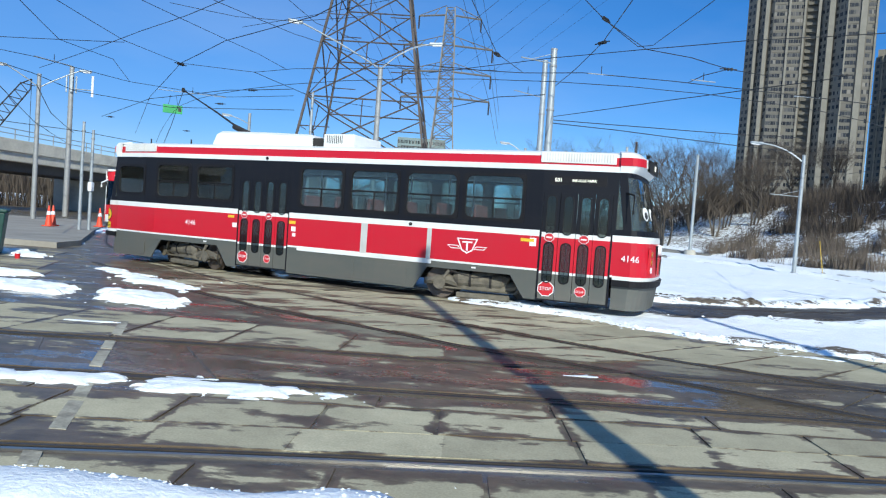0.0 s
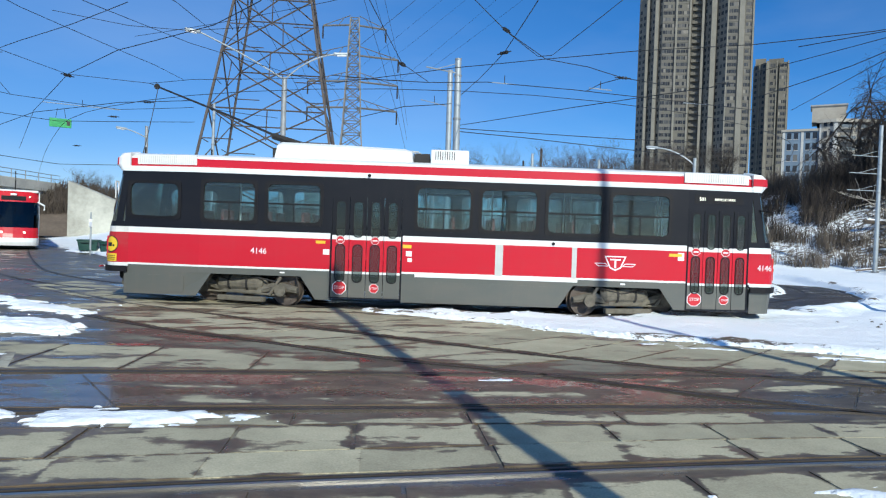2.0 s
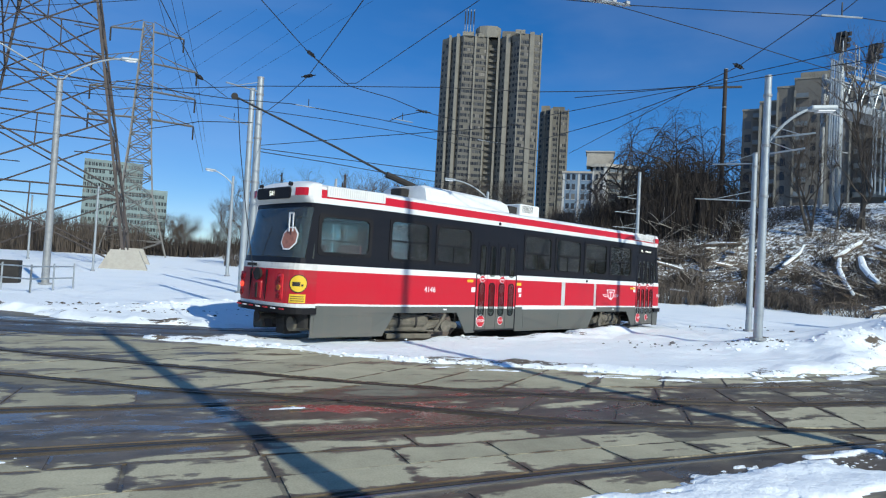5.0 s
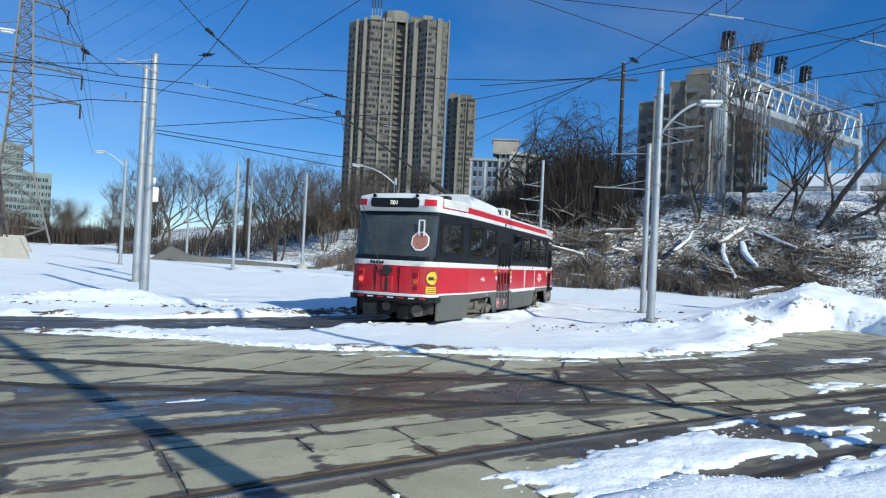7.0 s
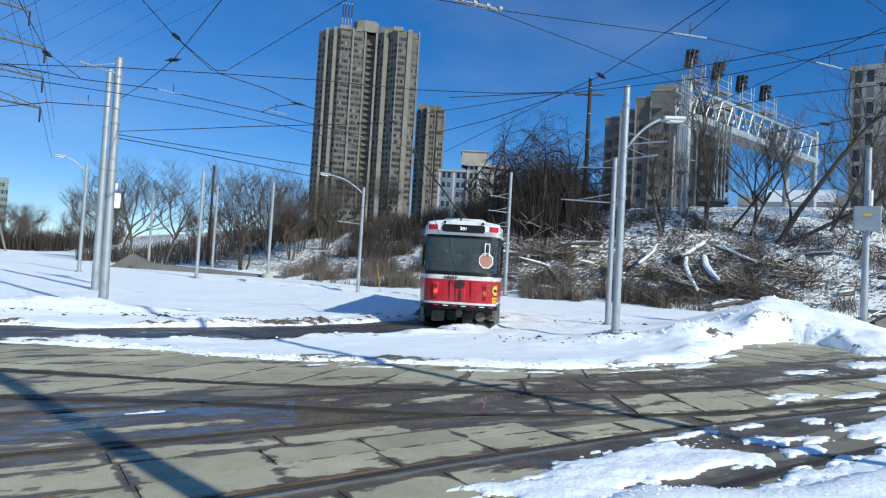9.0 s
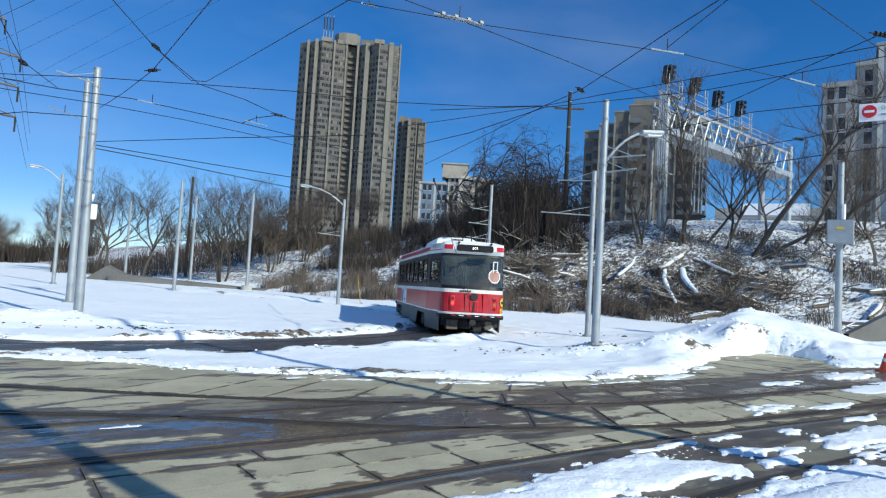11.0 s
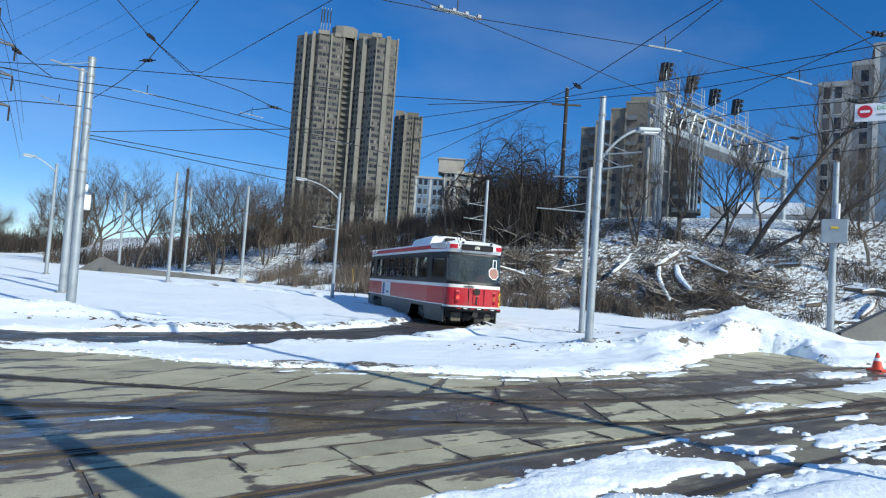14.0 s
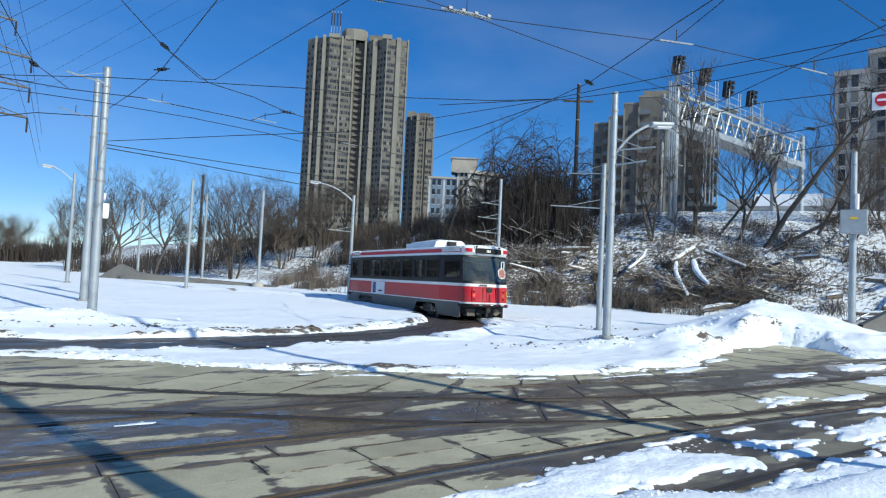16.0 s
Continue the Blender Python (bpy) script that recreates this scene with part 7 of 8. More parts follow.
crooked_tree([(47.2, 23.1, 6.1), (47.4, 22.1, 8.1), (47.7, 20.9, 11.1), (47.7, 20.3, 13.4)], 0.21, 8, 8, 3, 2.7)


def thicket(name, label, n, place, height, mat, width=.022, lean=.5, seed=1):
    """Countless thin stems as one object: place(rng) gives a foot, height(rng) a length."""
    rng_ = random.Random(seed)
    v, f = [], []
    for _ in range(n):
        x, y, z = place(rng_)
        h = height(rng_)
        a = rng_.uniform(0, 6.28)
        l1 = rng_.uniform(0, lean)
        dx, dy = math.cos(a) * l1, math.sin(a) * l1
        b = rng_.uniform(0, 6.28)
        wx, wy = math.cos(b) * width, math.sin(b) * width
        k = len(v)
        mx, my = x + dx * h * .4, y + dy * h * .4
        tx, ty = x + dx * h * 1.1 + rng_.uniform(-.1, .1) * h, y + dy * h * 1.1 + rng_.uniform(-.1, .1) * h
        v += [(x - wx, y - wy, z - .05), (x + wx, y + wy, z - .05), (mx + wx * .8, my + wy * .8, z + h * .55), (mx - wx * .8, my - wy * .8, z + h * .55), (tx, ty, z + h * rng_.uniform(.85, 1.05))]
        f += [(k, k + 1, k + 2, k + 3), (k + 3, k + 2, k + 4)]
    me = bpy.data.meshes.new(name)
    me.from_pydata(v, [], f)
    me.materials.append(M[mat])
    return tagged(new(name, me), label, "brush", kind="stuff")


# heights over the embankment in one go, for scattering
GX, GY = np.arange(-60, 75, .75), np.arange(10, 130, .75)
GM = relief(*np.meshgrid(GX, GY))[0]


def quick_z(x, y):
    i, j = min(max((x - GX[0]) / .75, 0), len(GX) - 2), min(max((y - GY[0]) / .75, 0), len(GY) - 2)
    a, b = int(i), int(j)
    f, g_ = i - a, j - b
    return float((GM[b, a] * (1 - f) + GM[b, a + 1] * f) * (1 - g_) + (GM[b + 1, a] * (1 - f) + GM[b + 1, a + 1] * f) * g_)


FOOT_MID = [(37, 16), (29, 28), (21, 38), (17.5, 48), (11, 68)]


def on_slope(lo, hi, d0, d1, clump=.0):
    """Feet on the embankment: lo..hi along its foot line, d0..d1 up from it, gathered in clumps."""
    pts = np.array(FOOT_MID, float)
    seg = np.concatenate([[0], np.cumsum(np.hypot(*np.diff(pts, axis=0).T))])

    def place(r):
        for _ in range(20):
            s = r.uniform(lo, hi) * seg[-1]
            i = max(0, min(np.searchsorted(seg, s, "right") - 1, len(pts) - 2))
            d = pts[i + 1] - pts[i]
            d = d / np.hypot(*d)
            p = pts[i] + d * (s - seg[i]) + np.array([d[1], -d[0]]) * r.uniform(d0, d1)
            if not clump or noise.noise(Vector((p[0] * .45, p[1] * .45, 3.0))) + noise.noise(Vector((p[0] * 1.3, p[1] * 1.3, 9.0))) * .5 > clump * r.random():
                break
        return float(p[0]), float(p[1]), quick_z(p[0], p[1])

    return place


thicket("hillside_brush", "dry brown leafless brush on the embankment", 14500, on_slope(.24, .66, .2, 8.5, .35), lambda r: r.uniform(.25, 1.35), "brush", .011, .45, 11)
thicket("hillside_brush", "brown leafless brush along the embankment top", 11000, on_slope(.30, .98, 10, 20, .1), lambda r: r.uniform(.5, 2.1), "twigs", .018, .5, 12)
thicket("hillside_brush", "low broken twigs and dead stems in snow", 10500, on_slope(-.22, .34, .2, 15, .45), lambda r: r.uniform(.2, 1.0), "brush", .016, 1.6, 13)
thicket("hillside_brush", "dark leafless shrubs on the upper embankment", 5200, on_slope(.36, .68, 5, 14, .3), lambda r: r.uniform(.5, 2.2), "brush_dark", .016, .6, 24)
thicket("hillside_brush", "dark vine-hung brush under the trees", 3200, on_slope(.24, .44, 9, 18, .35), lambda r: r.uniform(.5, 2.6), "brush_dark", .02, .9, 14)


thicket("hillside_brush", "tangled heap of cut brown branches on the bank", 5600, on_slope(.06, .36, .3, 8.0, .4), lambda r: r.uniform(.3, 1.3), "brush", .013, 1.4, 21)
thicket("hillside_brush", "dark dead stems in the heap of cut branches", 2200, on_slope(.06, .34, .5, 9, .3), lambda r: r.uniform(.3, 1.3), "brush_dark", .014, 1.7, 22)


def about_trees(r):
    x, y = r.gauss(36.2, 1.5), r.gauss(40.0, 1.7)
    return x, y, quick_z(x, y)


thicket("hillside_brush", "dense dark vines hanging in the bare trees", 5200, about_trees, lambda r: r.uniform(2.0, 7.2) * r.uniform(.6, 1), "brush_dark", .02, .3, 31)


def far_belt(az0, az1, d0, d1):
    def place(r):
        a, d = radians(r.uniform(az0, az1)), r.uniform(d0, d1)
        x, y = -math.sin(a) * d, math.cos(a) * d
        return x, y, quick_z(x, y) if d < 100 else 1.6

    return place


thicket("far_treeline", "brown winter undergrowth between bare trees", 4200, far_belt(-24, -5, 66, 82), lambda r: r.uniform(.4, 2.6) * (.4 + .6 * r.random()), "twigs", .03, .4, 18)
thicket("far_treeline", "brown winter thicket beyond the snowfield", 14000, far_belt(1, 22, 86, 118), lambda r: r.uniform(1.0, 5.6) * (.6 + .4 * r.random()), "twigs", .05, .25, 15)
thicket("far_treeline", "dark winter thicket beyond the snowfield", 5000, far_belt(-8, 2, 95, 125), lambda r: r.uniform(1.0, 3.6), "brush_dark", .05, .25, 16)
thicket("far_treeline", "brown winter thicket behind the bridge", 6000, far_belt(22, 38, 95, 118), lambda r: r.uniform(1.5, 5.5), "twigs", .05, .4, 17)



def tangle(label, n, place, reach, r0, mat, seed):
    """Countless bent, forked boughs thrown across the bank, as one object."""
    r = random.Random(seed)
    v, f = [], []
    for _ in range(n):
        x, y, z = place(r)
        a = r.uniform(0, 6.28)
        d = Vector((math.cos(a), math.sin(a), r.uniform(-.15, .45))).normalized()
        grow(v, f, Vector((x, y, z + r.uniform(.0, .5))), d, r.uniform(*reach), r0 * r.uniform(.5, 1.2), 1, r, .06)
    me = bpy.data.meshes.new("bough_tangle")
    me.from_pydata([tuple(p) for p in v], [], f)
    me.materials.append(M[mat])
    tagged(new("bough_tangle", me), label, "brush", kind="stuff")


M["cut_bough"] = varied("cut_bough", (.13, .10, .075), .95, 0, .4, 2, .4, .02)
tangle("tangled cut boughs lying across the bank", 200, on_slope(.02, .30, 2.0, 9, .2), (.9, 2.2), .036, "cut_bough", 51)
tangle("dark forked boughs in the snow of the bank", 260, on_slope(-.26, .30, 1.5, 16, .2), (.7, 2.2), .028, "brush_dark", 52)
tangle("pale weathered boughs on the bank", 260, on_slope(.0, .36, 3, 11, .2), (.8, 2.4), .04, "pale_bough", 53)

thicket("hillside_brush", "brown leafless brush on the bank beside the bridge", 7000, on_bank, lambda r: r.uniform(.8, 2.4), "twigs", .04, .5, 61)

# cut logs and branches lying on the slope
M["snowy_log"] = varied("snowy_log", (.16, .125, .095), .9, 0, .35, 3, .4, .02)
for k in range(46):
    x, y, z = on_slope(-.10, .34, .8, 10)(rng)
    L_, a, tl = rng.uniform(.8, 3.4), rng.uniform(0, 6.28), rng.uniform(-.35, .35)
    r_ = rng.uniform(.05, .17)
    d = Vector((math.cos(a), math.sin(a), tl)) * L_ / 2
    bend = Vector((rng.uniform(-.3, .3), rng.uniform(-.3, .3), .1)) * L_ * .3
    lg = tagged(empty("fallen_log", Matrix.Translation((x, y, z + .18))), "cut log or limb lying on the bank, snow on top", "log", group="fallen logs")
    part("wood", tube([-d, bend * .6, d], [r_, r_ * .9, r_ * .6], 7), "snowy_log", lg)
    part("snow_cap", tube([-d * .9 + Vector((0, 0, r_ * .7)), bend * .6 + Vector((0, 0, r_ * .75)), d * .85 + Vector((0, 0, r_ * .5))], [r_ * .7, r_ * .75, r_ * .4], 6), "snow", lg)


def curved_log(pts, r):
    o = Vector((pts[0][0], pts[0][1], ground_z(pts[0][0], pts[0][1]) + .12))
    q = [Vector((x, y, max(ground_z(x, y) + .62 + lift, 0))) - o for x, y, lift in pts]
    t = tagged(empty("fallen_log", Matrix.Translation(o)), "curved cut log lying on the bank with snow along its top", "log", group="fallen logs")
    part("wood", tube(q, [r, r, r * .95, r * .8], 8), "snowy_log", t)
    part("snow_cap", tube([p + Vector((-.03, -.06, r * .62)) for p in q], [r * .7, r * .85, r * .8, r * .5], 7), "snow", t)


curved_log([(37.7, 27.5, 0.12), (36.7, 26.8, 0.12), (35.4, 25.5, 0.12), (34.2, 24.1, 0.12)], 0.17)
curved_log([(38.3, 26.6, 0.12), (37.4, 25.8, 0.12), (36.6, 24.8, 0.12), (36.2, 24.1, 0.12)], 0.24)
curved_log([(39.9, 27.7, 0.12), (39.1, 27.8, 0.12), (38.4, 27.8, 0.12), (37.8, 28.0, 0.12)], 0.16)
curved_log([(40.0, 26.9, 0.12), (40.0, 25.8, 0.12), (39.8, 24.7, 0.12), (39.8, 23.9, 0.12)], 0.13)
curved_log([(35.5, 29.6, 0.12), (36.2, 29.7, 0.12), (37.2, 29.8, 0.12), (37.9, 30.1, 0.12)], 0.12)


# ---- waiting modern streetcar under the bridge ----
def modern_car():
    c = empty("modern_streetcar", pose(-20.2, 40.2, 0.0, 0, 0, -64))
    tagged(c, "red low-floor streetcar waiting with its white bumper and dark windscreen", "streetcar")

    def rowz(z, nose, w, n=12):
        out = []
        for k in range(n + 1):
            a = math.pi * (k / n - .5)
            out.append((nose - .9 + .9 * abs(math.cos(a)) ** .6, w * math.copysign(abs(math.sin(a)) ** .7, math.sin(a)), z))
        return out

    def band(name, zs, noses, mat, label=""):
        part(name, finish(solid(loft([rowz(z, n_, 1.27) for z, n_ in zip(zs, noses)]), .05)), mat, c, label)

    band("bumper", (.22, .42, .66), (.10, .16, .12), "white_paint", "white front bumper")
    band("nose", (.66, .9, 1.25), (.12, .06, .0), "red_gloss", "red nose panel")
    band("windscreen", (1.25, 2.0, 2.72), (0, -.14, -.32), "dark_glass", "large dark windscreen")
    band("brow", (2.72, 3.0, 3.32), (-.32, -.36, -.5), "red_gloss", "red brow over the windscreen")
    for sg in (-1, 1):
        for x0, x1 in ((-9, -.8), (-16, -9.2), (-24, -16.2)):
            part("side_wall", box(x0, x1, sg * 1.27 - .04, sg * 1.27 + .01, .25, 1.25, .01), "red_gloss", c)
            part("side_glass", box(x0, x1, sg * 1.26 - .02, sg * 1.26 + .005, 1.25, 2.7), "black_paint", c)
            part("cant_rail", box(x0, x1, sg * 1.27 - .04, sg * 1.27 + .01, 2.7, 3.32, .01), "white_paint", c)
        for y in (.55, .75):
            bm = bmesh.new()
            add_disc(bm, (.02 - .1 * (y > .6), sg * y, .98), (1, 0, 0), .07, .05, 14)
            part("headlamp", bm, "sign_glow", c)
        bm = bmesh.new()
        add_disc(bm, (-.36, sg * .78, 3.02), (1, 0, 0), .05, .06, 10)
        part("marker_lamp", bm, "sign_glow", c)
        part("mirror_arm", tube([(-.6, sg * 1.2, 2.75), (-.3, sg * 1.52, 2.55), (-.35, sg * 1.5, 2.3)], .05, 6), "white_paint", c)
        part("corner_pillar", tube([(-.55, sg * 1.2, .7), (-.75, sg * 1.21, 2.0), (-.9, sg * 1.2, 3.0)], .07, 6), "white_paint", c)
    part("roof", box(-24, -.6, -1.22, 1.22, 3.28, 3.42, .05), "white_paint", c)
    part("underside", box(-24, -.6, -1.1, 1.1, .08, .3), "dark_iron", c)
    part("body_back", box(-24, -1.2, -1.2, 1.2, .5, 1.1), "dark_iron", c)
    part("end_sign", box(-.40, -.33, -.6, .6, 2.8, 3.05, .02), "rubber", c)
    part("badge", box(-.38, -.315, -.16, .16, 3.08, 3.2, .03), "white_mark", c)
    for x in (-3, -11.5, -20):
        for sg in (-1, 1):
            bm = bmesh.new()
            for a in (-.9, .9):
                add_disc(bm, (x + a, sg * .78, .3), (0, 1, 0), .3, .12, 18)
            part("wheel_pair", bm, "wheel_steel", c)
    part("pantograph", tube([(-7, 0, 3.4), (-8, 0, 4.2), (-7.2, 0, 4.9)], .04, 6), "dark_iron", c)


modern_car()


# ---- islands, bins, cones, fences at the stop ----
isl = poly_prism([(-30, 24), (-14.3, 20.0), (-12.1, 19.8), (-12.4, 21.6), (-16.8, 30.5), (-19.5, 36.5), (-24, 42), (-32, 40)], -.1, .16)
M["island_concrete"] = varied("island_concrete", (.30, .28, .24), .85, 0, .2, .7, .2, .01, "Position", grime=.4)
tagged(link("traffic_island", isl, "island_concrete"), "raised concrete passenger island with a kerb", "island", kind="structure")


def cone(x, y, h=.75, z=None):
    z = ground_z(x, y) if z is None else z
    t = tagged(empty("traffic_cone", pose(x, y, max(z, -.02))), "orange traffic cone with pale bands on the paving", "cone", group="traffic cones")
    part("base", box(-.2, .2, -.2, .2, 0, .05, .02), "orange_plastic", t)
    part("body", tube([(0, 0, .05), (0, 0, h)], [.15, .03], 14), "orange_plastic", t)
    part("band", tube([(0, 0, h * .55), (0, 0, h * .72)], [.098, .072], 14), "white_mark", t)


cone(20.6, 7.8, .5)
for x, y in ((-18.6, 29.8), (-18.9, 30.6), (-18.0, 33.0)):
    cone(x, y, .95, .16)
cone(-13.5, 37.7, .8, .0)
cone(-13.1, 38.0, .8, .0)
cone(-7.2, 31.6, .95, .02)


def bin_(x, y, w, d, h, mat, label, yaw=0):
    t = tagged(empty("bin", pose(x, y, max(ground_z(x, y), 0), 0, 0, yaw)), label, "bin", group="bins")
    part("body", loft_box(w, d, h), mat, t)
    part("lid", box(-w / 2 - .04, w / 2 + .04, -d / 2 - .04, d / 2 + .04, h, h + .09, .03), mat, t)
    part("handle", tube([(-w * .3, -d / 2 - .06, h - .1), (w * .3, -d / 2 - .06, h - .1)], .02, 6), "rubber", t)


def loft_box(w, d, h):
    bm = bmesh.new()
    add_box(bm, -w / 2, w / 2, -d / 2, d / 2, 0, h, .03)
    for v in bm.verts:
        if v.co.z < h * .5:
            v.co.x *= .86
            v.co.y *= .86
    return bm


bin_(-12.1, 16.3, 1.4, 1.0, 1.05, "green_plastic", "dark green grit bin with a sloped lid", 30)
bin_(-9.6, 34.2, .75, .6, .7, "green_plastic", "dark green grit bin beside the fence", 10)
bin_(-12.4, 38.4, .62, .4, .92, "blue_plastic", "blue box with a white mark", 10)
bin_(-15.8, 39.5, 1.05, .7, .52, "green_plastic", "dark green grit bin half sunk in snow", 8)
bin_(-14.7, 39.3, .7, .6, .52, "green_plastic", "dark green grit bin half sunk in snow", -6)
sp = tagged(empty("sign_post", pose(-14.44, 36.26, max(ground_z(-14.44, 36.26), 0) - .1)), "slim grey post with a small pale plate", "post")
part("shaft", tube([(0, 0, 0), (0, 0, 2.3)], .045, 8), "galvanised", sp)
part("plate", box(-.09, .09, -.075, -.05, 1.55, 1.95, .01), "white_mark", sp)
cup = tagged(empty("paper_cup", pose(-10.55, 15.7, -.02)), "red paper cup with a pale lid on snow", "cup")
part("body", tube([(0, 0, 0), (0, 0, .14)], [.05, .065], 14), "sign_red", cup)
part("lid", tube([(0, 0, .14), (0, 0, .16)], [.068, .06], 14), "white_mark", cup)


def fence(x0, y0, x1, y1, n):
    t = tagged(empty("pedestrian_fence", pose(x0, y0, 0)), "low grey tubular steel fence in the snow", "fence", group="pedestrian fences")
    for k in range(n + 1):
        x, y = (x1 - x0) * k / n, (y1 - y0) * k / n
        z = max(ground_z(x0 + x, y0 + y), -.05)
        part("post", tube([(x, y, z - .1), (x, y, z + .95)], .03, 8), "galvanised", t)
    for zz in (.5, .92):
        part("rail", tube([(0, 0, zz + .04), (x1 - x0, y1 - y0, zz + .04)], .025, 8), "galvanised", t)


fence(-7.95, 30.0, -3.85, 25.7, 4)
fence(-12.6, 38.0, -8.6, 31.6, 4)
fence(-3.85, 25.7, -2.9, 28.6, 2)


def barrier(x, y, L_, yaw):
    prof = [(-.3, 0), (-.28, .15), (-.12, .40), (-.09, .85), (.09, .85), (.12, .40), (.28, .15), (.3, 0)]
    z = max(ground_z(x, y), 0) - .03
    t = link("concrete_barrier", finish(capped([[(s, a, b) for a, b in prof] for s in (-L_ / 2, 0, L_ / 2)])), "concrete_wall", m=pose(x, y, z, 0, 0, yaw))
    tagged(t, "pale concrete road barrier half in snow", "barrier", group="concrete barriers")


def capped(rows):
    bm = loft(rows)
    bm.verts.ensure_lookup_table()
    n = len(rows[0])
    bm.faces.new([bm.verts[k] for k in range(n)])
    bm.faces.new([bm.verts[len(rows) * n - 1 - k] for k in range(n)])
    return bm


for x, y, a in ((-11.2, 43.6, -35), (-8.9, 41.8, -30), (-14.6, 46.2, -40)):
    barrier(x, y, 2.6, a)
pl_ = tagged(link("utility_cabinet", box(-.45, .45, -.35, .35, 0, 1.05, .03), "dark_iron", m=pose(-5.6, 31.8, .0)), "dark street utility cabinet beside the fence", "cabinet")
yp = tagged(empty("marker_post", pose(19.2, 35.2, ground_z(19.2, 35.2) - .1)), "slim leaning yellow marker post", "post")
part("shaft", tube([(0, 0, 0), (-.25, .1, 1.75)], .022, 6), "ochre_post", yp)


# ---- loose snow on the paving ----
def snow_patch(outline, h, seed, label="ragged flat crust of old snow on wet paving"):
    """A thin crust of trodden snow with a crumbling edge, filling a plan outline."""
    p = np.array(outline, float)
    (x0, y0), (x1, y1) = p.min(0) - .3, p.max(0) + .3
    step = max(.035, max(x1 - x0, y1 - y0) / 110)
    xs_, ys_ = np.arange(x0, x1, step), np.arange(y0, y1, step)
    X, Y = np.meshgrid(xs_, ys_)
    d, _ = dist_poly(X, Y, outline, True)
    e = np.where(inside(X, Y, outline), d, -d)
    wide = min(1.0, (min(x1 - x0, y1 - y0) - .6) / .55)
    e = e + wide * (.26 * value_noise(X * .55, Y * 1.5, .5, seed, 5) + .22 * value_noise(X * .5, Y * 1.8, .13, seed + 2, 3)) - .03
    e = e - wide * .15 * np.clip(value_noise(X * .6, Y * 1.6, .28, seed + 9, 3) - .22, 0, 1) * 2
    Z = .7 * h * (np.clip(e / .16, 0, 1) * (.7 + .7 * value_noise(X, Y * 2.2, .6, seed + 1, 4) + .22 * value_noise(X, Y, .13, seed + 5, 2)) + .15) + .003
    Z = np.where(e > 0, Z, -.03)
    nx, ny = len(xs_), len(ys_)
    keep = e > -step * 1.6
    f = [(j_ * nx + i_, j_ * nx + i_ + 1, (j_ + 1) * nx + i_ + 1, (j_ + 1) * nx + i_) for j_ in range(ny - 1) for i_ in range(nx - 1) if keep[j_, i_] or keep[j_ + 1, i_ + 1] or keep[j_, i_ + 1]]
    # each loose piece of the crust is a thing of its own
    home = {}
    for q in f:
        for v in q:
            home.setdefault(v, v)

    def root(v):
        while home[v] != v:
            home[v] = home[home[v]]
            v = home[v]
        return v

    for q in f:
        r0 = root(q[0])
        for v in q[1:]:
            home[root(v)] = r0
    pieces = {}
    for q in f:
        pieces.setdefault(root(q[0]), []).append(q)
    xs_, ys_, zs_ = X.ravel(), Y.ravel(), Z.ravel()
    for q in pieces.values():
        if len(q) < 40:
            continue
        ids = sorted({v for k in q for v in k})
        at_ = {v: k for k, v in enumerate(ids)}
        cx, cy = xs_[ids].mean(), ys_[ids].mean()
        me = bpy.data.meshes.new("snow_patch")
        me.from_pydata(np.stack([xs_[ids] - cx, ys_[ids] - cy, zs_[ids]], 1), [], [tuple(at_[v] for v in k) for k in q])
        me.materials.append(M["snow"])
        me.shade_smooth()
        ob = new("snow_patch", me)
        ob.matrix_basis = pose(cx, cy, 0.0)
        tagged(ob, label, "snow", group="snow patches")


def blob(cx, cy, rx, ry, yaw):
    """A plain oval outline."""
    c_, s_ = math.cos(radians(yaw)), math.sin(radians(yaw))
    return [(cx + rx * math.cos(a) * c_ - ry * math.sin(a) * s_, cy + rx * math.cos(a) * s_ + ry * math.sin(a) * c_) for a in np.linspace(0, 2 * math.pi, 14)[:-1]]


snow_patch([(3.02, 3.94), (3.42, 3.97), (4.18, 4.14), (5.14, 4.36), (5.88, 4.40), (5.92, 4.08), (6.15, 3.79), (6.21, 3.54), (6.04, 3.35), (5.50, 3.38), (4.94, 3.39), (4.38, 3.41), (3.58, 3.24), (2.78, 3.61)], 0.040, 40, "broad flat sheet of old snow beside a rail")
snow_patch([(5.54, 4.41), (6.61, 4.58), (7.21, 4.60), (6.77, 4.41), (6.01, 4.35)], 0.030, 43)
snow_patch([(7.10, 4.55), (7.66, 4.60), (7.92, 4.30), (7.41, 4.30), (6.95, 4.41)], 0.025, 46)
snow_patch([(6.69, 4.21), (7.22, 4.12), (7.93, 3.95), (7.52, 3.60), (6.96, 3.66), (6.59, 3.94)], 0.030, 49)
snow_patch([(6.54, 3.67), (7.27, 3.64), (7.20, 3.41), (6.49, 3.41)], 0.030, 52)
snow_patch([(9.38, 5.34), (10.33, 5.66), (11.20, 5.58), (10.29, 5.17), (9.34, 5.11)], 0.030, 55)
snow_patch([(10.87, 5.24), (11.97, 5.38), (12.60, 5.22), (11.67, 4.97)], 0.025, 58)
snow_patch([(10.56, 4.58), (11.84, 4.55), (11.00, 4.29), (10.35, 4.41)], 0.025, 61)
snow_patch([(8.48, 3.87), (9.26, 4.01), (10.85, 4.02), (11.54, 3.84), (10.36, 3.44), (9.14, 3.38), (8.14, 3.39), (8.23, 3.68)], 0.040, 64)
snow_patch([(8.64, 4.48), (9.14, 4.49), (8.60, 4.17), (8.49, 4.27)], 0.025, 67)
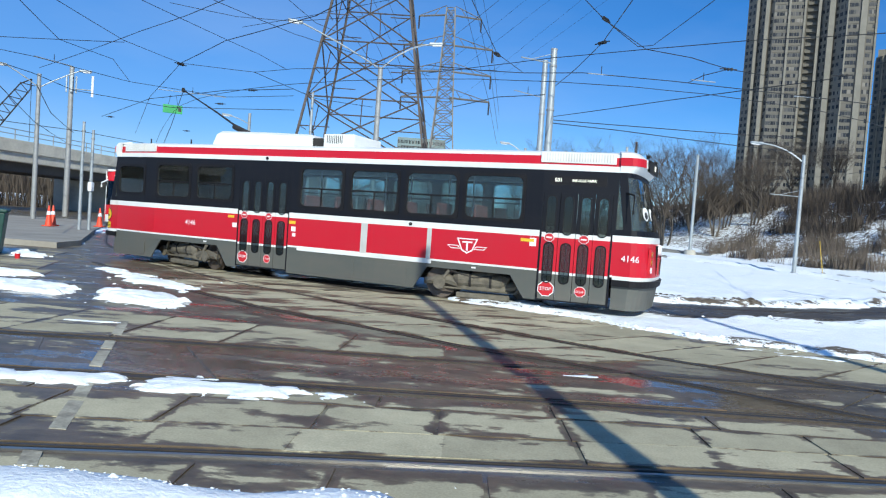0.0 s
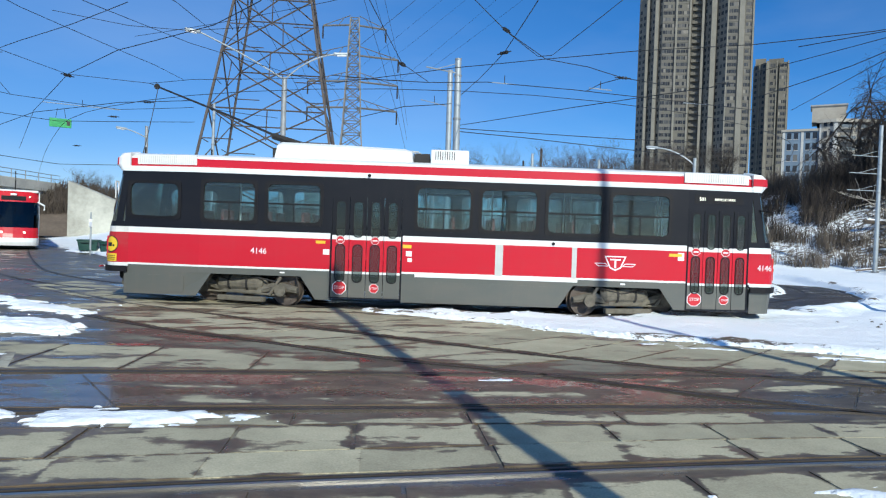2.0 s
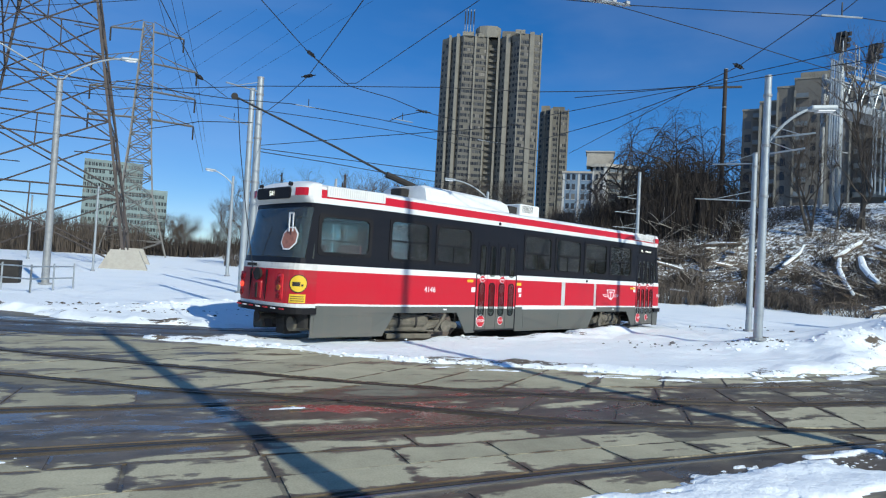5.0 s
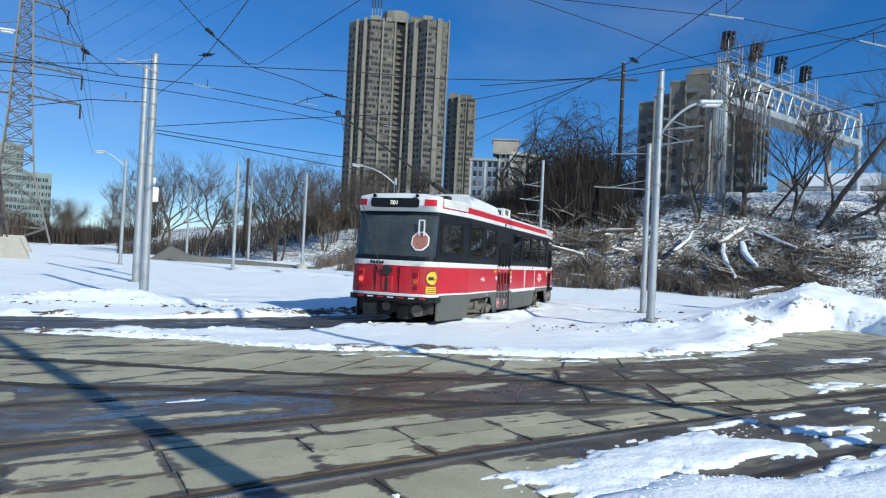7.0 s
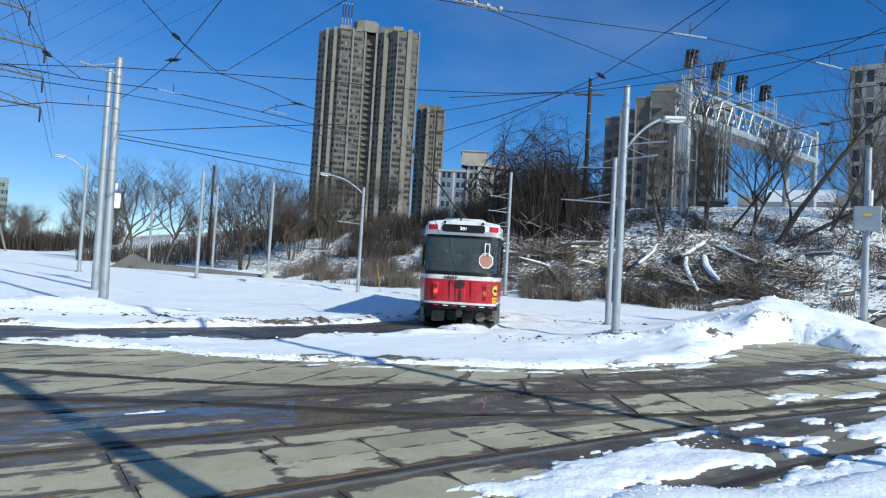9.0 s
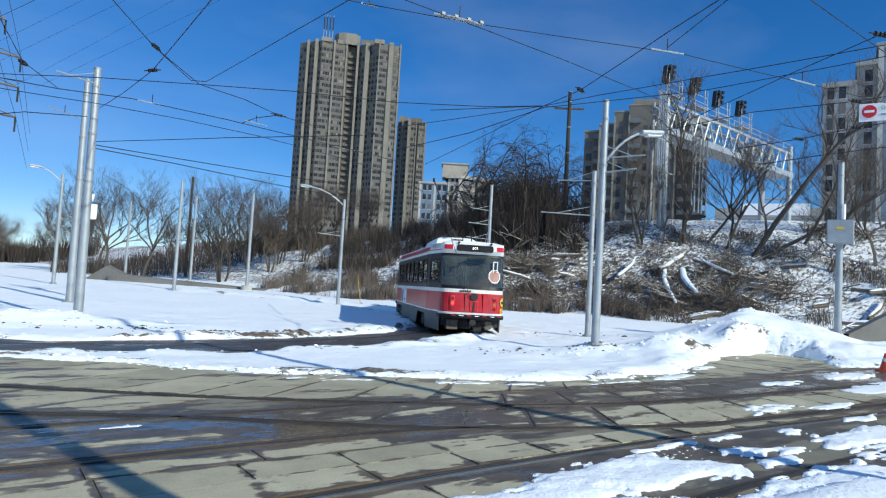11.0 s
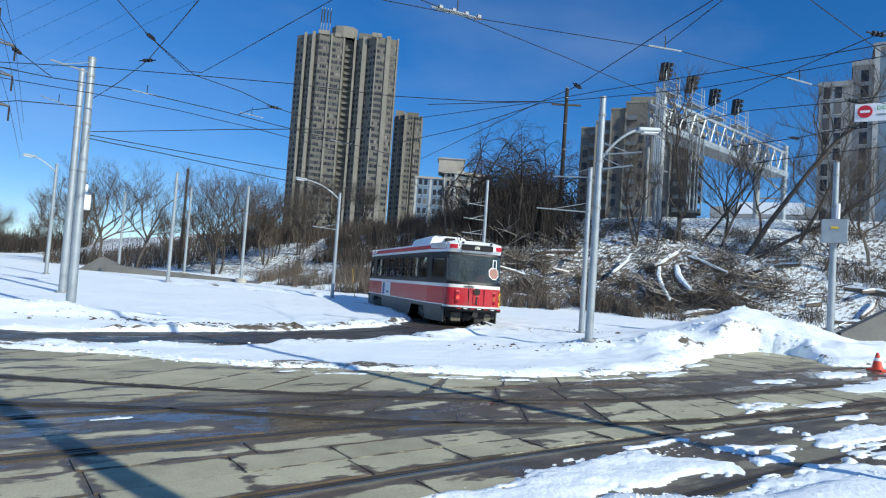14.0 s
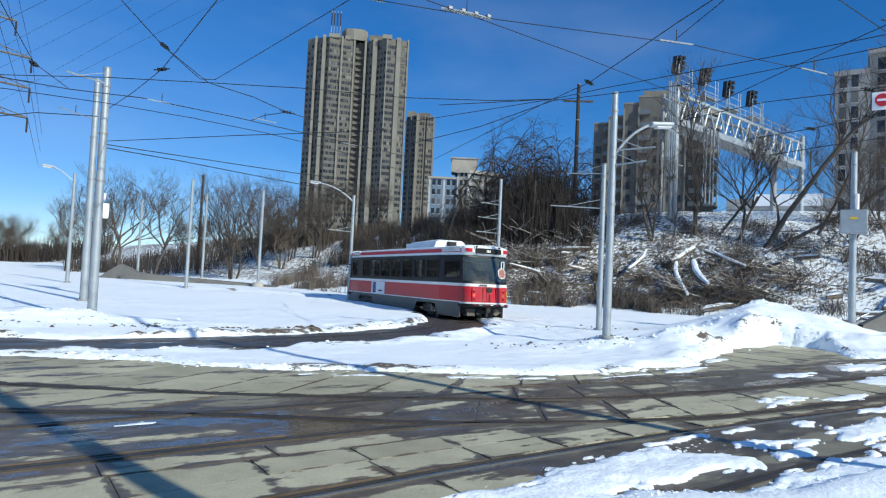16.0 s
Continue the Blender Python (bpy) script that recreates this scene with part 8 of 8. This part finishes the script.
snow_patch([(4.70, 2.92), (5.98, 3.13), (7.03, 3.13), (7.75, 3.17), (7.76, 2.82), (7.68, 2.44), (6.22, 1.97), (4.43, 2.79)], 0.045, 70)
snow_patch([(8.10, 3.23), (8.90, 3.24), (9.25, 2.95), (8.48, 2.70), (7.97, 3.04)], 0.035, 73)
snow_patch([(14.22, 6.19), (18.21, 6.70), (20.22, 6.52), (16.96, 5.46), (13.94, 5.56)], 0.040, 76)
snow_patch([(-2.75, 5.5), (-2.6, 5.82), (-2.23, 5.9), (-1.77, 5.84), (-1.47, 5.78), (-1.31, 5.6), (-1.33, 5.44), (-1.83, 5.45), (-2.4, 5.42)], .045, 67)
snow_patch([(-1.22, 5.72), (-1.06, 5.8), (-.92, 5.66), (-1.0, 5.5), (-1.16, 5.54)], .03, 70)
snow_patch([(-5.9, 11.1), (-4.88, 11.2), (-4.25, 10.4), (-4.37, 9.9), (-5.3, 9.9)], .10, 73, "low hump of ploughed snow on the paving")
snow_patch([(-7.55, 14.8), (-6.06, 13.5), (-5.0, 12.4), (-4.88, 11.8), (-5.57, 12.3), (-6.6, 12.8)], .05, 76)
for k, q in enumerate((((-3.75, 5.62, .85, .2, 3), .05), ((-7.3, 11.1, 1.1, .5, -25), .09), ((-7.6, 14.6, .8, .2, -45), .05), ((-4.7, 8.3, .8, .1, 4), .03), ((-11.4, 17.0, 1.2, .4, -30), .12), ((-8.9, 12.6, 1.0, .4, 0), .10), ((14, 7.2, 1.0, .2, 10), .03), ((17.5, 7.4, 1.4, .35, 6), .05), ((-13.5, 22.5, 2.4, .5, 115), .10), ((-17.8, 32.5, 3.4, .5, 115), .12), ((1.35, 7.2, .26, .10, 12), .010), ((9.9, 8.15, 1.0, .12, 4), .025), ((12.0, 8.4, .9, .14, 10), .03), ((7.3, 8.65, .9, .1, -18), .02), ((4.9, 9.75, .7, .08, -24), .015), ((14.6, 9.4, .8, .14, 22), .03))):
    snow_patch(blob(*q[0]), q[1], 80 + 3 * k)


# ---- clods of snow and soil thrown along the edges ----
def clods(name, label, n, place, size, mat, seed):
    """Countless small angular lumps as one object."""
    r = random.Random(seed)
    v, f = [], []
    shape = [(1, 0, 0), (-1, 0, 0), (0, 1, 0), (0, -1, 0), (0, 0, 1), (.6, .6, .6), (-.6, .6, .5), (-.6, -.6, .6), (.6, -.6, .5)]
    faces = [(4, 5, 6), (4, 6, 7), (4, 7, 8), (4, 8, 5), (5, 0, 2), (5, 2, 6), (6, 2, 1), (6, 1, 7), (7, 1, 3), (7, 3, 8), (8, 3, 0), (8, 0, 5)]
    xy = [place(r) for _ in range(n)]
    zz = relief(np.array([p[0] for p in xy]), np.array([p[1] for p in xy]))[0]
    for (x, y), z in zip(xy, zz):
        s = size * r.uniform(.4, 1.0) ** 2 * r.choice((1, 1, 1, 1.8))
        a = r.uniform(0, 6.28)
        k = len(v)
        for q in shape:
            j = r.uniform(.6, 1.25)
            v.append((x + (q[0] * math.cos(a) - q[1] * math.sin(a)) * s * j * 1.3, y + (q[0] * math.sin(a) + q[1] * math.cos(a)) * s * j, max(z, -.015) - .2 * s + q[2] * s * j * .8))
        f += [tuple(i + k for i in t) for t in faces]
    me = bpy.data.meshes.new(name)
    me.from_pydata(v, [], f)
    me.materials.append(M[mat])
    tagged(new(name, me), label, "debris", kind="stuff")


def along(pts, spread, x0=-99, x1=99):
    p = [q for q in pts if x0 <= q[0] <= x1]

    def place(r):
        i = r.randrange(len(p) - 1)
        f = r.random()
        return p[i][0] + (p[i + 1][0] - p[i][0]) * f + r.gauss(0, spread), p[i][1] + (p[i + 1][1] - p[i][1]) * f + r.gauss(0, spread)

    return place


def about(spots_):
    def place(r):
        x, y, sx, sy = r.choice(spots_)
        return r.gauss(x, sx), r.gauss(y, sy)

    return place


M["soil_clod"] = varied("soil_clod", (.075, .058, .042), .95, 0, .4, 5, .5, .02)
clods("snow_clods", "broken lumps of snow along the ploughed edge", 300, along(FAR_EDGE, .18, 8, 23), .045, "snow", 3)
clods("snow_clods", "crumbled rim of thin snow beside the paving", 420, along(FAR_EDGE, .14, 1.0, 13), .032, "snow", 9)
clods("snow_clods", "broken lumps of snow along the loop track", 140, along([tuple(on_line(u) + np.array([math.sin(line_heading(u)), -math.cos(line_heading(u))]) * o) for o in (1.05, -1.7) for u in np.arange(0, 26, .8)], .12), .04, "snow", 4)
clods("snow_clods", "lumps of snow round the pole and heaps", 800, about([(14.0, 12.1, .8, .4), (17, 12, 1.5, .5), (21, 11.4, 1.6, .5), (16.1, 11.4, .6, .35), (20.7, 13.0, .6, .35), (24.6, 14.1, .6, .35), (26.6, 13.8, .6, .35), (27.3, 12.6, .6, .35), (28.1, 11.5, .6, .35), (1.5, 19.6, 1.6, .5)]), .05, "snow", 5)
clods("snow_clods", "granular slush along the near kerb", 900, along([q for q in NEAR_EDGE if -9 < q[0] < 10], .10), .014, "snow", 7)
clods("snow_clods", "granular lumps on the crusts of old snow", 700, about([(-2.1, 5.65, .45, .10), (-3.7, 5.62, .5, .10), (-1.2, 5.65, .2, .08), (-5.1, 10.5, .5, .3), (-6.0, 12.9, .7, .4), (5.5, 4.15, .6, .1), (3.4, 3.95, .6, .1)]), .024, "snow", 8)
clods("soil_clods", "dark frozen soil lumps scattered on the snow", 330, about([(1.0, 18.6, 1.5, .25), (3.6, 18.4, .5, .22), (5.6, 17.6, .9, .25), (7.6, 17.2, .6, .2), (14.0, 12.2, .8, .3), (11.4, 12.6, .9, .6), (18.5, 17.5, 1.2, .8), (-2, 20.5, .8, .5)]), .05, "soil_clod", 6)

# worn painted line across the tracks
M["worn_line"] = varied("worn_line", (.40, .38, .30), .85, 0, .4, 4, .2, .01, "Position", grime=.9)
for (xa, ya), (xb, yb) in (((-2.66, 4.36), (-2.90, 5.0)), ((-2.94, 5.1), (-3.15, 5.62)), ((-3.36, 6.1), (-3.62, 6.75)), ((-3.66, 6.85), (-3.82, 7.25)), ((-3.94, 7.6), (-4.3, 8.5)), ((-2.45, 3.72), (-2.56, 3.95))):
    part("painted_line", poly_prism([(xa - .06, ya), (xa + .06, ya), (xb + .06, yb), (xb - .06, yb)], -.03, .0028), "worn_line", pavement, "worn pale painted line")


# ---- slabs ----
def resample(pts, n):
    p = np.array(pts, float)
    s = np.concatenate([[0], np.cumsum(np.hypot(*np.diff(p, axis=0).T))])
    q = np.linspace(0, s[-1], n)
    return np.stack([np.interp(q, s, p[:, 0]), np.interp(q, s, p[:, 1])], 1)


def clip_x(pts, x0, x1):
    p = np.array(pts, float)
    xs = np.linspace(x0, x1, 80)
    return np.stack([xs, np.interp(xs, p[:, 0], p[:, 1])], 1)


def slab_row(a, b, length, seed, gap=0.008, skew=0.0):
    """Slabs between two lines, one piece each, with open joints and slightly uneven tops."""
    rng = random.Random(seed)
    total = np.hypot(*np.diff((a + b) / 2, axis=0).T).sum()
    n = max(1, round(total / length))
    cuts = [(k + rng.uniform(-0.06, 0.06) if 0 < k < n else k) / n for k in range(n + 1)]
    A, B = resample(a, 401), resample(b, 401)
    for c0, c1 in zip(cuts, cuts[1:]):
        ks = np.linspace(c0, c1, 4)
        e = gap / total * (1 + rng.random())
        ks[0] += e
        ks[-1] -= e
        pa = [A[int(np.clip(k + skew / n, 0, 1) * 400)] for k in ks]
        pb = [B[int(k * 400)] for k in ks]
        w = np.hypot(*(pb[1] - pa[1]))
        if w < 0.12:
            continue
        f = gap / w
        ring = [p + (q - p) * f for p, q in zip(pa, pb)] + [p + (q - p) * (1 - f) for p, q in zip(pa, pb)][::-1]
        z = rng.uniform(-0.004, 0.002)
        bm = bmesh.new()
        rim = bm.verts.layers.float.new("rim")
        mid = sum(ring) / len(ring)
        inner = [p + (mid - p) * min(.5, rng.uniform(.05, .16) / max(.05, float(np.hypot(*(mid - p))))) for p in ring]
        lo_, hi_, in_ = ([bm.verts.new((float(p[0]), float(p[1]), h)) for p in pts_] for pts_, h in ((ring, -.08), (ring, z), (inner, z)))
        for v_ in lo_ + hi_:
            v_[rim] = 1.0
        m_ = len(ring)
        for i_ in range(m_):
            j_ = (i_ + 1) % m_
            bm.faces.new((lo_[i_], lo_[j_], hi_[j_], hi_[i_]))
            bm.faces.new((hi_[i_], hi_[j_], in_[j_], in_[i_]))
        bm.faces.new(in_)
        bmesh.ops.recalc_face_normals(bm, faces=bm.faces[:])
        part("slab", bm, "concrete", pavement)


def L(name, d=0.0):
    return offset_line(RAILS[name], d)


MIDJ = [(-40, 2.1), (-10, 3.85), (-3.18, 4.57), (-0.83, 4.79), (1.71, 5.02), (3.35, 5.13), (6.5, 5.2), (9, 5.0)]
MIDK = [(-40, 3.6), (-10, 4.95), (-3.2, 5.30), (0, 5.50), (1.9, 5.53), (3.3, 5.56), (5.2, 5.62)]
slab_row(clip_x(L("near_b", 0.14), -9, 4.0), clip_x(L("near_a", -0.12), -9, 4.0), 0.93, 1)
slab_row(clip_x(L("near_a", 0.14), -9, 6.9), clip_x(MIDJ, -9, 6.9), 0.98, 2)
slab_row(clip_x(MIDJ, -9, 4.9), clip_x(MIDK, -9, 4.9), 0.98, 3)
slab_row(clip_x(MIDK, -9, 3.6), clip_x(L("mid_a", -0.12), -9, 3.6), 1.45, 4)
slab_row(clip_x(L("mid_a", 0.14), -12, 2.6), clip_x(L("mid_b", -0.12), -12, 1.4), 1.6, 5)
slab_row(clip_x(L("mid_b", 0.14), -9, -0.1), clip_x([(-9, 9.6), (-4.2, 9.2), (-1.6, 8.9), (-0.1, 8.35)], -9, -0.1), 1.3, 6)
ca, cb = L("cross_a", 0.14), L("cross_b", -0.12)
slab_row(clip_x(ca, -6.2, 1.5), clip_x(cb, -5.2, 2.6), 1.1, 7)
slab_row(clip_x(ca, 3.0, 6.6), clip_x(cb, 3.9, 7.3), 1.0, 8)
slab_row(clip_x(ca, 6.7, 16), clip_x(cb, 7.4, 16), 0.98, 9)
edge = sorted(FAR_EDGE[7:])
slab_row(clip_x(L("cross_b", 0.14), -3.4, 5.2), clip_x([(p[0], p[1] + 0.5) for p in edge], -1.0, 7.4), 1.0, 10, skew=0.0)
slab_row(clip_x(L("cross_b", 0.14), 5.3, 16), clip_x([(5, 8.2), (8, 7.7), (12, 7.6), (16, 7.7)], 5.9, 16), 1.0, 11)
slab_row(clip_x([(5, 8.25), (8, 7.75), (12, 7.65), (16, 7.75)], 6.0, 16), clip_x([(6, 10.2), (9, 9.0), (12.5, 9.2), (16, 10.6)], 7.4, 16), 1.0, 12)
slab_row(clip_x([(14, 8), (24, 8.2)], 16.1, 22), clip_x([(15, 10.2), (18, 11.4), (22.5, 12.4)], 16.1, 22), 1.4, 13)
slab_row(clip_x([(-8.5, 17.6), (-5.6, 14.4), (-2.7, 12.3), (-1.2, 11.4)], -8.5, -1.2), clip_x([(-8.0, 19.6), (-4.7, 16.0), (-2.6, 14.6), (0.2, 13.2)], -8.0, 0.2), 1.3, 14)
slab_row(clip_x(L("near_a", 0.14), 7.2, 16), clip_x(L("cross_a", -0.12), 7.2, 16), 1.0, 15)

for k, (y0_, y1_, x1_) in enumerate(((7.5, 9.5, -9.2), (9.6, 11.6, -9.0), (11.7, 13.7, -7.6), (13.8, 16.0, -8.8), (16.1, 18.6, -10.2))):
    slab_row(clip_x([(-26, y0_), (x1_, y0_)], -26, x1_), clip_x([(-26, y1_), (x1_, y1_)], -26, x1_ - .8), 1.9, 20 + k)


# ---- what moves ----
RIDE = [(0, -2.98), (0.5, -1.84), (1, -0.7), (1.5, 0.43), (2, 1.57), (2.5, 2.80), (3, 4.03), (3.5, 5.25), (4, 6.45), (4.5, 7.65), (5, 8.91), (6.2, 11.88), (7.3, 14.45), (7.5, 14.9), (8, 16.0), (8.5, 16.98), (9, 17.84), (9.5, 18.61), (10.6, 20.2), (12, 21.5), (12.5, 21.8), (13, 22.05), (13.5, 22.4), (14, 22.9), (14.5, 23.6), (15, 24.39), (15.5, 25.19), (16, 26.01)]


def ride(t):
    """Way of the car's middle along the loop, smooth between the knots."""
    ts, us = np.array(RIDE).T
    sl = np.gradient(us, ts)
    i = int(np.clip(np.searchsorted(ts, t) - 1, 0, len(ts) - 2))
    h = ts[i + 1] - ts[i]
    f = (t - ts[i]) / h
    return (2 * f**3 - 3 * f**2 + 1) * us[i] + (f**3 - 2 * f**2 + f) * h * sl[i] + (3 * f**2 - 2 * f**3) * us[i + 1] + (f**3 - f**2) * h * sl[i + 1]


def motions():
    times = [k / 10 for k in range(161)]
    rows, turn = [], {}
    truck_rows = [[], []]
    for t in times:
        u = ride(t)
        c, yaw = car_at(u)
        rows.append((t, pose(c[0], c[1], 0.004, 0, 0, math.degrees(yaw))))
        for k, (tr, s, sets) in enumerate(tram_trucks):
            truck_rows[k].append((t, pose(s, 0, 0, 0, 0, math.degrees(line_heading(u + s) - yaw))))
            for ws, a in sets:
                turn.setdefault(ws, []).append((t, pose(a, 0, .33) @ Matrix.Rotation((u - ride(0)) / .33, 4, "Y")))
    walk(tram, rows)
    for (tr, s, sets), r in zip(tram_trucks, truck_rows):
        walk(tr, r)
        for ws, a in sets:
            walk(ws, turn[ws])


motions()
